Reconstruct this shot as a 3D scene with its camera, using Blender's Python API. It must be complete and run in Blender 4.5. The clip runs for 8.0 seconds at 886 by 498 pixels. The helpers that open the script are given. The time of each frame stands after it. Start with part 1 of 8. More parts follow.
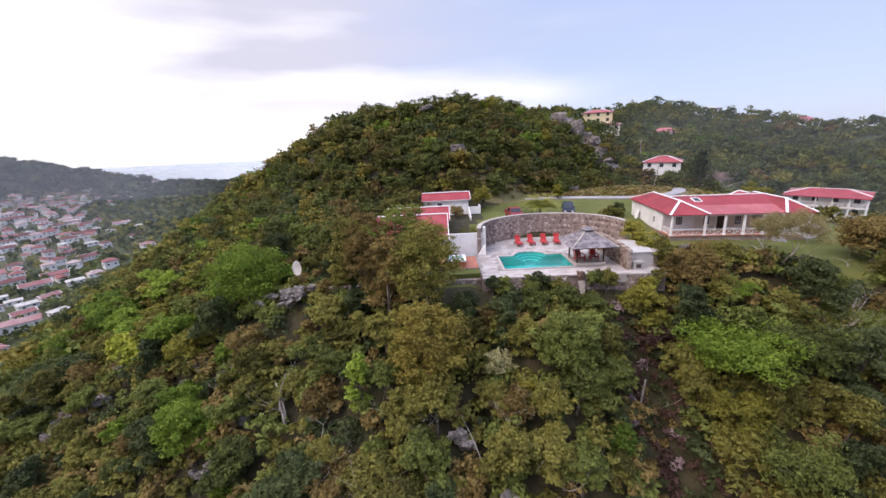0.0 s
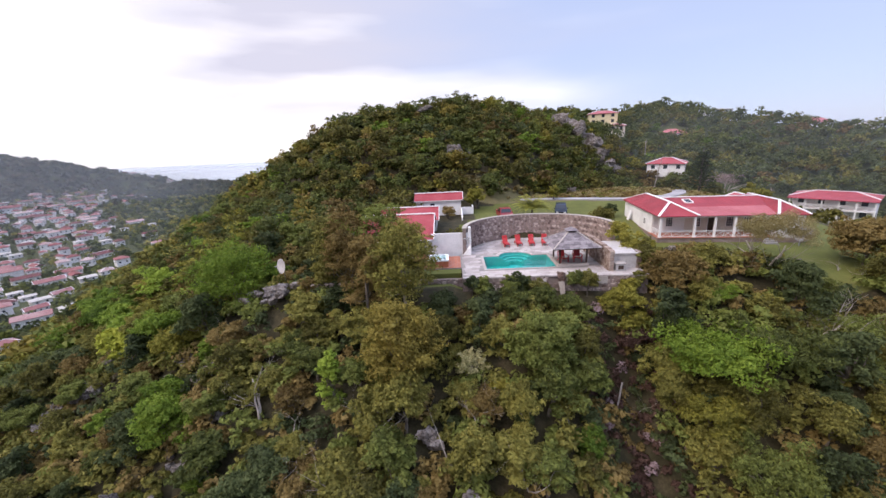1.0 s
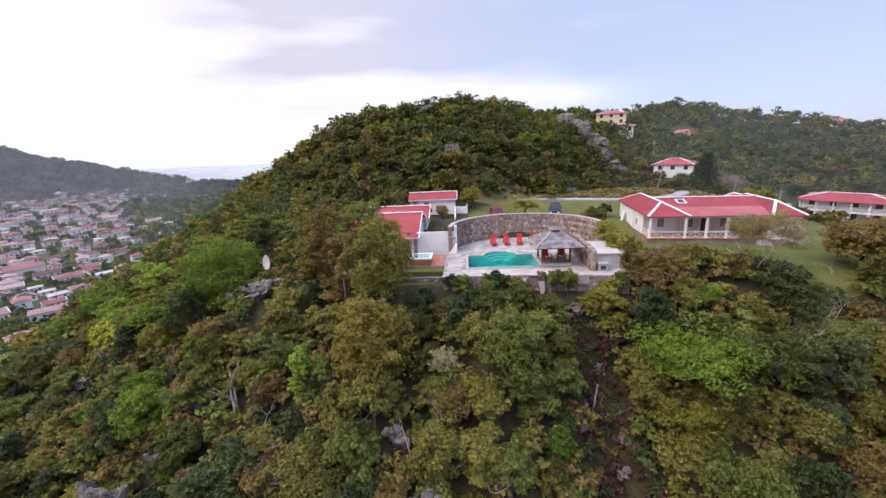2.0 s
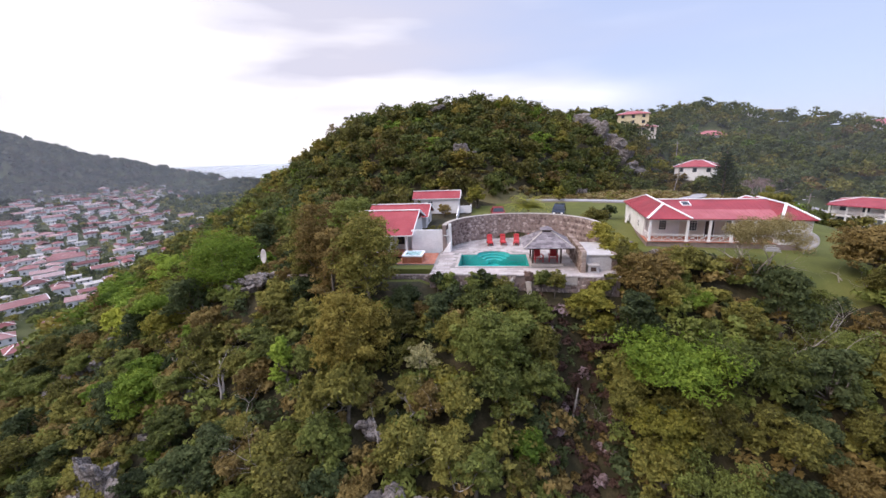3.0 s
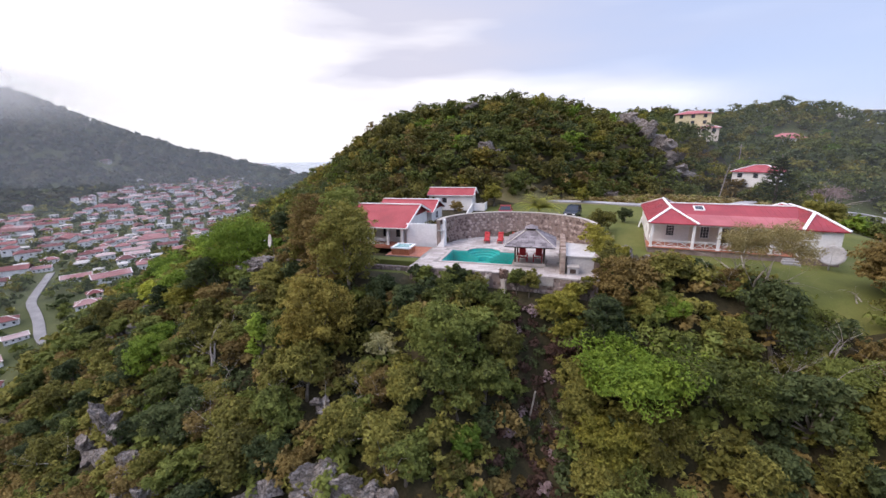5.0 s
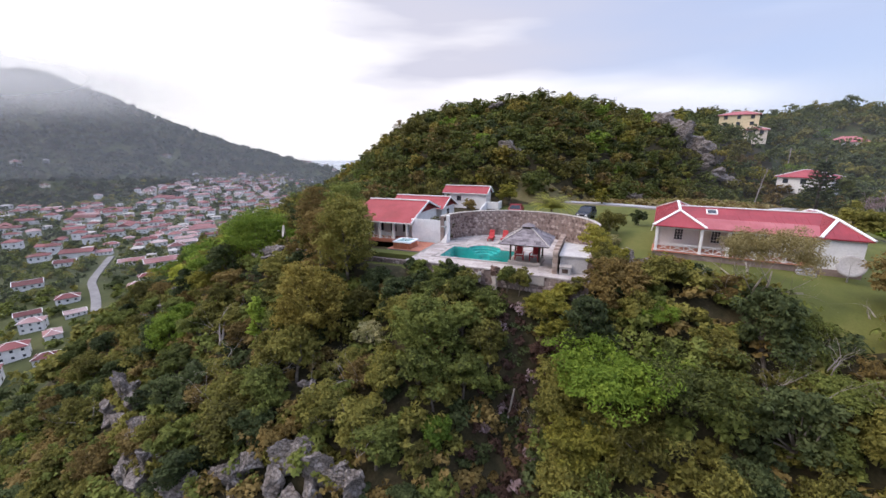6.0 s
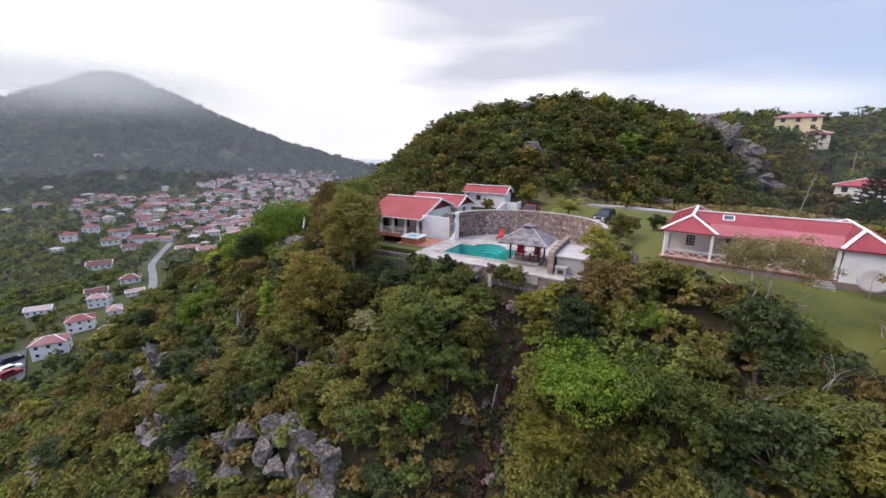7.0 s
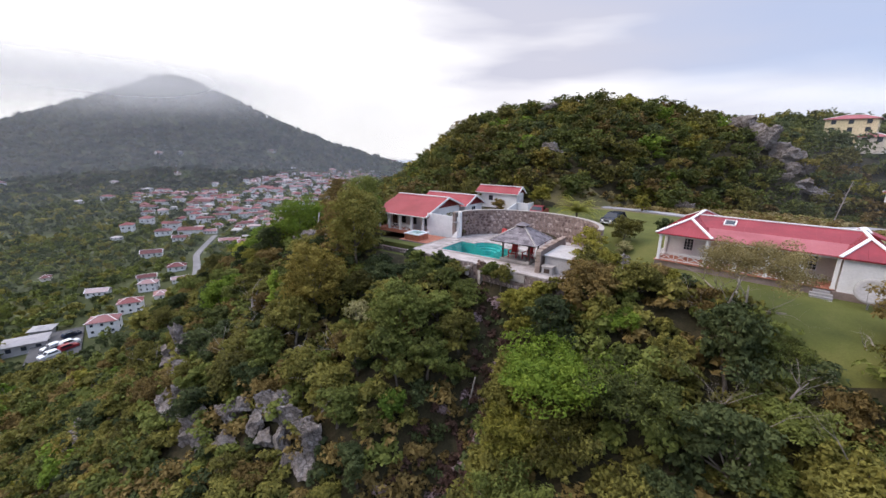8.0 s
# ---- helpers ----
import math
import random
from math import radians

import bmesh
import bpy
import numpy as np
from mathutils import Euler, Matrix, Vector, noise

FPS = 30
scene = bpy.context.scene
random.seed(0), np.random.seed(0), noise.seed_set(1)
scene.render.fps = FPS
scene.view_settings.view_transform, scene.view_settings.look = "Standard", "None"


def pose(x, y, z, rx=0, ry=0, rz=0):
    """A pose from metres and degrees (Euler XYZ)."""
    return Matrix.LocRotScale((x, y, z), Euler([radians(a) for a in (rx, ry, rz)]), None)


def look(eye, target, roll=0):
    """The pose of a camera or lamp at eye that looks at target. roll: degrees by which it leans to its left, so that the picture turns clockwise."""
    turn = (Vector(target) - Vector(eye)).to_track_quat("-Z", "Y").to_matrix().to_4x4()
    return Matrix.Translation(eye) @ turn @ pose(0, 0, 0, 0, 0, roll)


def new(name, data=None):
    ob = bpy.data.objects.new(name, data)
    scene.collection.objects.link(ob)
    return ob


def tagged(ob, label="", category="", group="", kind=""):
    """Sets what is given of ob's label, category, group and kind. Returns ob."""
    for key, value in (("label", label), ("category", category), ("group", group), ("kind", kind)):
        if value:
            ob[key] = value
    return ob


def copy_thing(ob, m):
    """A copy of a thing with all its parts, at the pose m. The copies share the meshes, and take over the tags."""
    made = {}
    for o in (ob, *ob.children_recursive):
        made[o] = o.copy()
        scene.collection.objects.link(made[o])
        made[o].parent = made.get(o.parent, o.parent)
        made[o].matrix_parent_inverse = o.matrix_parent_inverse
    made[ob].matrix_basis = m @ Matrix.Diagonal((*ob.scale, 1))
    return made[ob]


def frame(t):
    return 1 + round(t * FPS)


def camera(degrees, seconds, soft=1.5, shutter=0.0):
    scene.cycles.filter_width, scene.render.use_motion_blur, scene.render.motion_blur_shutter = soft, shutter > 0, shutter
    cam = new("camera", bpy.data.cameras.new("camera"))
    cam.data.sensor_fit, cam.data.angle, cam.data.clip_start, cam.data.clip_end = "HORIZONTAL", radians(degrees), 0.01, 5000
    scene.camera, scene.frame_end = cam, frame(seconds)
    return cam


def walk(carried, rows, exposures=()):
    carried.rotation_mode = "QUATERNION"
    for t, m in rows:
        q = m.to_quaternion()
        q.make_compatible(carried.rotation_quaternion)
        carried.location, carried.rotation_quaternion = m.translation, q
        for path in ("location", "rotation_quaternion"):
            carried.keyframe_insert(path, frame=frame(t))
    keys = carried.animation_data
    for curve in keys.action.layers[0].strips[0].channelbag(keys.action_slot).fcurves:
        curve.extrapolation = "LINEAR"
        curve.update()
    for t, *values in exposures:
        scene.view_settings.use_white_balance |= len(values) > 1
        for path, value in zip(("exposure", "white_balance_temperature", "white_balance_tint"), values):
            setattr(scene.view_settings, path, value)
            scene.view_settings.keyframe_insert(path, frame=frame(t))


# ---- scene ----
cam = camera(97.34, 8.0, soft=1.5)
# seconds, place, then yaw, pitch and lean in degrees
ROWS = [
    (0.0, 0.00, 0.00, 15.53, 0.00, -15.61, -2.84),
    (0.5, 1.67, -0.06, 15.37, 0.92, -15.47, -2.78),
    (1.0, 3.51, -0.06, 15.13, 1.62, -15.31, -2.74),
    (1.5, 5.40, -0.00, 14.84, 2.48, -15.16, -2.75),
    (3.0, 11.55, 0.35, 14.05, 7.46, -14.75, -2.26),
    (3.5, 13.61, 0.56, 13.81, 9.77, -14.64, -2.00),
    (4.0, 15.80, 0.84, 13.55, 12.07, -14.57, -1.66),
    (4.5, 18.08, 1.15, 13.35, 14.01, -14.49, -1.49),
    (6.0, 25.22, 2.42, 12.66, 22.01, -14.34, -0.37),
    (6.5, 27.57, 2.88, 12.50, 25.05, -14.28, 0.10),
    (7.0, 29.99, 3.43, 12.37, 28.35, -14.23, 0.56),
    (7.5, 32.43, 3.98, 12.34, 31.21, -14.20, 0.87),
    (8.0, 35.04, 4.51, 12.35, 33.83, -14.20, 1.10),
]
walk(cam, [(t, pose(x, y, z, 90 + pitch, 0, yaw) @ pose(0, 0, 0, 0, 0, lean)) for t, x, y, z, yaw, pitch, lean in ROWS], [(0.0, 0.0, 6500, 15), (4.0, 0.0, 6500, 14), (8.0, -0.15, 6500, 11)])

# ---------------------------------------------------------------- world, sun
SUN_AZ, SUN_EL = -126.0, 48.0      # degrees from +y to the right, and up


def build_world():
    world = bpy.data.worlds.new("sky")
    scene.world = world
    world.use_nodes = True
    nt = world.node_tree
    nt.nodes.clear()
    N, L = nt.nodes.new, nt.links.new
    out, bg = N("ShaderNodeOutputWorld"), N("ShaderNodeBackground")
    sky = N("ShaderNodeTexSky")
    sky.sky_type, sky.sun_disc = "NISHITA", False
    sky.sun_elevation, sky.sun_rotation = radians(SUN_EL), radians(SUN_AZ)
    sky.air_density, sky.dust_density, sky.altitude = 1.0, 0.6, 400
    pale = N("ShaderNodeVectorMath")
    pale.operation = "SCALE"
    pale.inputs["Scale"].default_value = 0.22
    L(sky.outputs[0], pale.inputs[0])
    veil = N("ShaderNodeMixRGB")          # thin high cloud over the blue
    veil.inputs[0].default_value = 0.86
    veil.inputs[2].default_value = (0.56, 0.66, 0.94, 1)
    L(pale.outputs[0], veil.inputs[1])
    tc = N("ShaderNodeTexCoord")
    sep = N("ShaderNodeSeparateXYZ")
    L(tc.outputs["Generated"], sep.inputs[0])
    # cloud cover: flat, streaky layers
    mp = N("ShaderNodeMapping")
    mp.inputs["Scale"].default_value = (1.0, 1.0, 4.2)
    mp.inputs["Location"].default_value = (0.35, 0.1, 0.2)
    L(tc.outputs["Generated"], mp.inputs[0])
    big = N("ShaderNodeTexNoise")
    big.inputs["Scale"].default_value, big.inputs["Detail"].default_value, big.inputs["Roughness"].default_value = 1.5, 4.0, 0.42
    L(mp.outputs[0], big.inputs["Vector"])
    # the cloud thickens towards the hidden sun
    dot = N("ShaderNodeVectorMath")
    dot.operation = "DOT_PRODUCT"
    a = radians(-73)
    dot.inputs[1].default_value = (math.sin(a), math.cos(a), 0.05)
    L(tc.outputs["Generated"], dot.inputs[0])
    near = N("ShaderNodeMapRange")
    near.interpolation_type = "SMOOTHSTEP"
    near.inputs["From Min"].default_value, near.inputs["From Max"].default_value = -0.05, 0.95
    L(dot.outputs["Value"], near.inputs["Value"])
    add = N("ShaderNodeMath")
    add.operation = "ADD"
    L(big.outputs[0], add.inputs[0])
    half = N("ShaderNodeMath")
    half.operation = "MULTIPLY"
    half.inputs[1].default_value = 0.58
    L(near.outputs[0], half.inputs[0])
    L(half.outputs[0], add.inputs[1])
    cover = N("ShaderNodeMapRange")
    cover.interpolation_type = "SMOOTHSTEP"
    cover.inputs["From Min"].default_value, cover.inputs["From Max"].default_value = 0.40, 0.98
    L(add.outputs[0], cover.inputs["Value"])
    # cloud colour: lilac grey bellies, white where it is thin or near the sun
    mp2 = N("ShaderNodeMapping")
    mp2.inputs["Scale"].default_value = (1.0, 1.0, 5.5)
    mp2.inputs["Location"].default_value = (2.3, 0.7, 1.1)
    L(tc.outputs["Generated"], mp2.inputs[0])
    fine = N("ShaderNodeTexNoise")
    fine.inputs["Scale"].default_value, fine.inputs["Detail"].default_value, fine.inputs["Roughness"].default_value = 1.6, 4.0, 0.42
    L(mp2.outputs[0], fine.inputs["Vector"])
    ramp = N("ShaderNodeValToRGB")
    ramp.color_ramp.elements[0].position, ramp.color_ramp.elements[0].color = 0.36, (0.74, 0.75, 0.88, 1)
    ramp.color_ramp.elements[1].position, ramp.color_ramp.elements[1].color = 0.58, (1.36, 1.34, 1.36, 1)
    # a lilac bank ahead, whiter cloud to its left
    sky_shift = fine.outputs[0]
    for bearing, high, lo, hi, amount in ((-20, 0.36, 0.80, 1.0, -0.20), (-84, 0.30, 0.40, 1.0, 0.42)):
        d = N("ShaderNodeVectorMath")
        d.operation = "DOT_PRODUCT"
        flat = math.sqrt(1 - high * high)
        d.inputs[1].default_value = (flat * math.sin(radians(bearing)), flat * math.cos(radians(bearing)), high)
        L(tc.outputs["Generated"], d.inputs[0])
        r = N("ShaderNodeMapRange")
        r.interpolation_type = "SMOOTHSTEP"
        for key, val in (("From Min", lo), ("From Max", hi), ("To Min", 0.0), ("To Max", amount)):
            r.inputs[key].default_value = val
        L(d.outputs["Value"], r.inputs["Value"])
        s = N("ShaderNodeMath")
        L(sky_shift, s.inputs[0])
        L(r.outputs[0], s.inputs[1])
        sky_shift = s.outputs[0]
    L(sky_shift, ramp.inputs[0])
    mix = N("ShaderNodeMixRGB")
    L(cover.outputs[0], mix.inputs[0])
    L(veil.outputs[0], mix.inputs[1])
    L(ramp.outputs[0], mix.inputs[2])
    # haze whitens the sky near the horizon on the sun's side
    hz = N("ShaderNodeMapRange")
    hz.interpolation_type = "SMOOTHSTEP"
    hz.inputs["From Min"].default_value, hz.inputs["From Max"].default_value = 0.17, 0.0
    L(sep.outputs[2], hz.inputs["Value"])
    hzn = N("ShaderNodeMath")
    hzn.operation = "MULTIPLY"
    L(hz.outputs[0], hzn.inputs[0])
    L(near.outputs[0], hzn.inputs[1])
    mix2 = N("ShaderNodeMixRGB")
    mix2.inputs[2].default_value = (1.36, 1.33, 1.31, 1)
    L(hzn.outputs[0], mix2.inputs[0])
    L(mix.outputs[0], mix2.inputs[1])
    # an overcast sky is brightest overhead
    up = N("ShaderNodeMapRange")
    up.interpolation_type = "SMOOTHSTEP"
    up.inputs["From Min"].default_value, up.inputs["From Max"].default_value = 0.34, 0.95
    up.inputs["To Min"].default_value, up.inputs["To Max"].default_value = 1.0, 2.9
    L(sep.outputs[2], up.inputs["Value"])
    over = N("ShaderNodeVectorMath")
    over.operation = "SCALE"
    L(mix2.outputs[0], over.inputs[0])
    L(up.outputs[0], over.inputs["Scale"])
    L(over.outputs[0], bg.inputs[0])
    bg.inputs[1].default_value = 1.0
    L(bg.outputs[0], out.inputs[0])


build_world()
sun = new("sun", bpy.data.lights.new("sun", "SUN"))
sun.data.energy, sun.data.angle, sun.data.color = 1.85, radians(40), (1.0, 0.81, 0.66)
sun.matrix_world = look((0, 0, 60), (-60 * math.sin(radians(SUN_AZ)), -60 * math.cos(radians(SUN_AZ)), 60 - 60 * math.tan(radians(SUN_EL))))

# ---------------------------------------------------------------- materials
def shader(name, base=(0.5, 0.5, 0.5), rough=0.8, metal=0.0):
    m = bpy.data.materials.new(name)
    m.use_nodes = True
    b = m.node_tree.nodes["Principled BSDF"]
    b.inputs["Base Color"].default_value = (*base, 1)
    b.inputs["Roughness"].default_value, b.inputs["Metallic"].default_value = rough, metal
    b.inputs["Specular IOR Level"].default_value = 0.3
    return m, m.node_tree.nodes, m.node_tree.links, b


def ramp_of(N, stops):
    r = N.new("ShaderNodeValToRGB")
    while len(r.color_ramp.elements) < len(stops):
        r.color_ramp.elements.new(0.5)
    for e, (p, c) in zip(r.color_ramp.elements, stops):
        e.position, e.color = p, (*c, 1)
    return r


def noise_of(N, L, scale, detail=5.0, rough=0.55, coords=None):
    n = N.new("ShaderNodeTexNoise")
    n.inputs["Scale"].default_value, n.inputs["Detail"].default_value, n.inputs["Roughness"].default_value = scale, detail, rough
    if coords is not None:
        L.new(coords, n.inputs["Vector"])
    return n


def place_of(N):
    """World position: the same grain runs on over every piece."""
    return N.new("ShaderNodeNewGeometry").outputs["Position"]


def surface(name, stops, scale=1.0, fine=14.0, rough=0.85, bump=0.3, per_object=0.0, per_island=0.0, metal=0.0, dirt=0.35, stain=None):
    """A surface of two grains: broad stains through a colour ramp, fine speckle over it, relief from both."""
    m, N, lk, b = shader(name, stops[0][1], rough, metal)
    at = place_of(N)
    big, small = noise_of(N, lk, scale, 6.0, 0.6, at), noise_of(N, lk, fine, 4.0, 0.6, at)
    r = ramp_of(N, stops)
    fac = big.outputs[0]
    for kind, amount in (("object", per_object), ("island", per_island)):
        if amount:
            src = N.new("ShaderNodeObjectInfo").outputs["Random"] if kind == "object" else N.new("ShaderNodeNewGeometry").outputs["Random Per Island"]
            mr = N.new("ShaderNodeMapRange")
            mr.inputs["To Min"].default_value, mr.inputs["To Max"].default_value = -amount, amount
            lk.new(src, mr.inputs["Value"])
            a = N.new("ShaderNodeMath")
            lk.new(fac, a.inputs[0])
            lk.new(mr.outputs[0], a.inputs[1])
            fac = a.outputs[0]
    lk.new(fac, r.inputs[0])
    mul = N.new("ShaderNodeMixRGB")
    mul.blend_type = "MULTIPLY"
    mul.inputs[0].default_value = dirt
    sp = ramp_of(N, [(0.3, (0.45, 0.45, 0.45)), (0.65, (1.1, 1.1, 1.1))])
    lk.new(small.outputs[0], sp.inputs[0])
    lk.new(r.outputs[0], mul.inputs[1])
    lk.new(sp.outputs[0], mul.inputs[2])
    lk.new(mul.outputs[0], b.inputs["Base Color"])
    if bump:
        bp = N.new("ShaderNodeBump")
        bp.inputs["Strength"].default_value, bp.inputs["Distance"].default_value = bump, 0.03
        lk.new(small.outputs[0], bp.inputs["Height"])
        lk.new(bp.outputs[0], b.inputs["Normal"])
    return m


def leafy(name, dark, mid, light, tree_shift=0.42, scale=0.35, shine=0.7, glow=0.33):
    """Leaves: each leaf differs a little, each tree a little more, and light passes through."""
    dark, mid, light = ((c[0] * 0.96, c[1] * 0.88, 0.95 * c[2] + 0.055 * c[1]) for c in (dark, mid, light))
    m, N, lk, b = shader(name, mid, shine)
    b.inputs["Specular IOR Level"].default_value = 0.16
    g = N.new("ShaderNodeNewGeometry")
    info = N.new("ShaderNodeObjectInfo")
    patch = noise_of(N, lk, scale, 3.0, 0.6, g.outputs["Position"])
    s1 = N.new("ShaderNodeMath")
    s1.operation = "MULTIPLY_ADD"
    s1.inputs[1].default_value, s1.inputs[2].default_value = 0.40, -0.20
    lk.new(g.outputs["Random Per Island"], s1.inputs[0])
    s2 = N.new("ShaderNodeMath")
    s2.operation = "MULTIPLY_ADD"
    s2.inputs[1].default_value, s2.inputs[2].default_value = tree_shift, -tree_shift / 2
    lk.new(info.outputs["Random"], s2.inputs[0])
    a, c = N.new("ShaderNodeMath"), N.new("ShaderNodeMath")
    lk.new(s1.outputs[0], a.inputs[0])
    lk.new(s2.outputs[0], a.inputs[1])
    lk.new(a.outputs[0], c.inputs[0])
    lk.new(patch.outputs[0], c.inputs[1])
    r = ramp_of(N, [(0.22, dark), (0.5, mid), (0.80, light)])
    lk.new(c.outputs[0], r.inputs[0])
    lk.new(r.outputs[0], b.inputs["Base Color"])
    tr = N.new("ShaderNodeBsdfTranslucent")
    lk.new(r.outputs[0], tr.inputs[0])
    mx = N.new("ShaderNodeMixShader")
    mx.inputs[0].default_value = glow
    out = N["Material Output"]
    lk.new(b.outputs[0], mx.inputs[1])
    lk.new(tr.outputs[0], mx.inputs[2])
    lk.new(mx.outputs[0], out.inputs["Surface"])
    return m


M_GROUND = surface("hill_ground", [(0.3, (0.022, 0.021, 0.009)), (0.5, (0.042, 0.036, 0.016)), (0.75, (0.080, 0.060, 0.032))], 0.9, 5.0, 0.95, 0.9, dirt=0.8)
M_FARGROUND = surface("wooded_ground", [(0.3, (0.028, 0.038, 0.012)), (0.5, (0.046, 0.056, 0.018)), (0.75, (0.076, 0.080, 0.030))], 0.06, 0.6, 0.95, 0.0)
M_LAWN = surface("lawn", [(0.3, (0.064, 0.074, 0.016)), (0.52, (0.094, 0.104, 0.022)), (0.75, (0.135, 0.130, 0.038))], 0.22, 9.0, 0.95, 0.4)
M_DRYGRASS = surface("dry_grass", [(0.3, (0.090, 0.085, 0.034)), (0.55, (0.150, 0.128, 0.060)), (0.8, (0.21, 0.175, 0.095))], 0.3, 7.0, 0.95, 0.4)
def cracked(name, stops, scale, crack, relief):
    """Weathered rock: stained faces, dark cracks between uneven blocks, coarse relief."""
    m, N, lk, b = shader(name, stops[0][1], 0.93)
    at = place_of(N)
    big, small = noise_of(N, lk, scale, 6.0, 0.65, at), noise_of(N, lk, 5.0, 5.0, 0.7, at)
    bend = N.new("ShaderNodeVectorMath")
    lk.new(at, bend.inputs[0])
    lk.new(big.outputs["Color"], bend.inputs[1])
    cells = N.new("ShaderNodeTexVoronoi")
    cells.feature = "DISTANCE_TO_EDGE"
    cells.inputs["Scale"].default_value = crack
    lk.new(bend.outputs[0], cells.inputs["Vector"])
    line = N.new("ShaderNodeMapRange")
    for key, val in (("From Min", 0.0), ("From Max", 0.10), ("To Min", 0.50), ("To Max", 1.0)):
        line.inputs[key].default_value = val
    lk.new(cells.outputs["Distance"], line.inputs["Value"])
    r, sp = ramp_of(N, stops), ramp_of(N, [(0.32, (0.40, 0.39, 0.38)), (0.62, (1.1, 1.1, 1.1))])
    lk.new(big.outputs[0], r.inputs[0])
    lk.new(small.outputs[0], sp.inputs[0])
    one, two = N.new("ShaderNodeMixRGB"), N.new("ShaderNodeMixRGB")
    one.blend_type = two.blend_type = "MULTIPLY"
    one.inputs[0].default_value, two.inputs[0].default_value = 0.75, 1.0
    lk.new(r.outputs[0], one.inputs[1])
    lk.new(sp.outputs[0], one.inputs[2])
    lk.new(one.outputs[0], two.inputs[1])
    lk.new(line.outputs[0], two.inputs[2])
    lk.new(two.outputs[0], b.inputs["Base Color"])
    high = N.new("ShaderNodeMath")
    high.operation = "MULTIPLY"
    lk.new(small.outputs[0], high.inputs[0])
    lk.new(line.outputs[0], high.inputs[1])
    bp = N.new("ShaderNodeBump")
    bp.inputs["Strength"].default_value, bp.inputs["Distance"].default_value = 1.0, relief
    lk.new(high.outputs[0], bp.inputs["Height"])
    lk.new(bp.outputs[0], b.inputs["Normal"])
    return m


M_ROCK = cracked("limestone", [(0.28, (0.130, 0.104, 0.088)), (0.48, (0.245, 0.212, 0.192)), (0.70, (0.37, 0.338, 0.324))], 1.1, 2.3, 0.22)
M_WHITE = surface("white_plaster", [(0.3, (0.60, 0.585, 0.58)), (0.55, (0.74, 0.73, 0.725)), (0.8, (0.79, 0.78, 0.775))], 0.5, 6.0, 0.85, 0.1, dirt=0.18)
M_TRIM = surface("white_trim", [(0.3, (0.68, 0.67, 0.67)), (0.7, (0.76, 0.75, 0.75))], 1.0, 9.0, 0.6, 0.05, dirt=0.12)
M_CREAM = surface("cream_plaster", [(0.3, (0.55, 0.50, 0.43)), (0.6, (0.68, 0.62, 0.54))], 0.5, 6.0, 0.85, 0.1, dirt=0.18)
M_ROOF = surface("red_roof", [(0.28, (0.205, 0.024, 0.032)), (0.5, (0.275, 0.032, 0.042)), (0.78, (0.33, 0.060, 0.068))], 0.35, 5.0, 0.55, 0.1, per_object=0.10, dirt=0.25)
M_ROOF_PALE = surface("faded_red_roof", [(0.28, (0.30, 0.070, 0.078)), (0.5, (0.36, 0.10, 0.108)), (0.78, (0.42, 0.155, 0.155))], 0.35, 5.0, 0.55, 0.1, per_object=0.10, dirt=0.25)
M_GABLE = surface("dark_red_boards", [(0.3, (0.16, 0.012, 0.016)), (0.7, (0.23, 0.022, 0.026))], 1.0, 8.0, 0.6, 0.1)
M_ROOF_VILLAGE = surface("village_roof", [(0.22, (0.11, 0.034, 0.036)), (0.48, (0.20, 0.060, 0.062)), (0.70, (0.25, 0.115, 0.115)), (0.92, (0.38, 0.30, 0.295))], 0.05, 2.0, 0.7, 0.0, per_object=0.42, dirt=0.2)
M_GLASS = shader("window_glass", (0.03, 0.035, 0.045), 0.08)[0]
M_STONE = surface("wall_stone", [(0.22, (0.135, 0.092, 0.082)), (0.5, (0.285, 0.208, 0.182)), (0.8, (0.46, 0.375, 0.335))], 0.9, 7.0, 0.9, 0.5, per_object=0.30, per_island=0.30, dirt=0.5)
M_MORTAR = surface("mortar", [(0.3, (0.185, 0.142, 0.128)), (0.7, (0.29, 0.228, 0.205))], 1.2, 9.0, 0.95, 0.4)
M_BROWNSTONE = surface("brown_stone", [(0.22, (0.13, 0.085, 0.066)), (0.5, (0.25, 0.18, 0.145)), (0.8, (0.38, 0.31, 0.265))], 0.9, 7.0, 0.9, 0.5, per_object=0.25, dirt=0.5)
M_CAP = surface("wall_cap", [(0.3, (0.31, 0.275, 0.25)), (0.7, (0.44, 0.40, 0.365))], 0.8, 8.0, 0.9, 0.2)
M_SLAB = surface("paving_stone", [(0.22, (0.27, 0.235, 0.222)), (0.5, (0.39, 0.345, 0.325)), (0.8, (0.50, 0.45, 0.43))], 0.5, 7.0, 0.85, 0.3, per_object=0.16, per_island=0.16, dirt=0.35)
M_JOINT = surface("paving_joint", [(0.3, (0.20, 0.18, 0.17)), (0.7, (0.30, 0.275, 0.26))], 0.8, 9.0, 0.95, 0.2)
M_TERRACOTTA = surface("terracotta", [(0.25, (0.30, 0.105, 0.066)), (0.5, (0.38, 0.145, 0.092)), (0.8, (0.44, 0.20, 0.14))], 0.6, 8.0, 0.75, 0.15, per_object=0.12)
M_REDWOOD = surface("redwood_side", [(0.25, (0.26, 0.085, 0.045)), (0.5, (0.38, 0.13, 0.070)), (0.8, (0.46, 0.19, 0.11))], 1.4, 9.0, 0.6, 0.2)
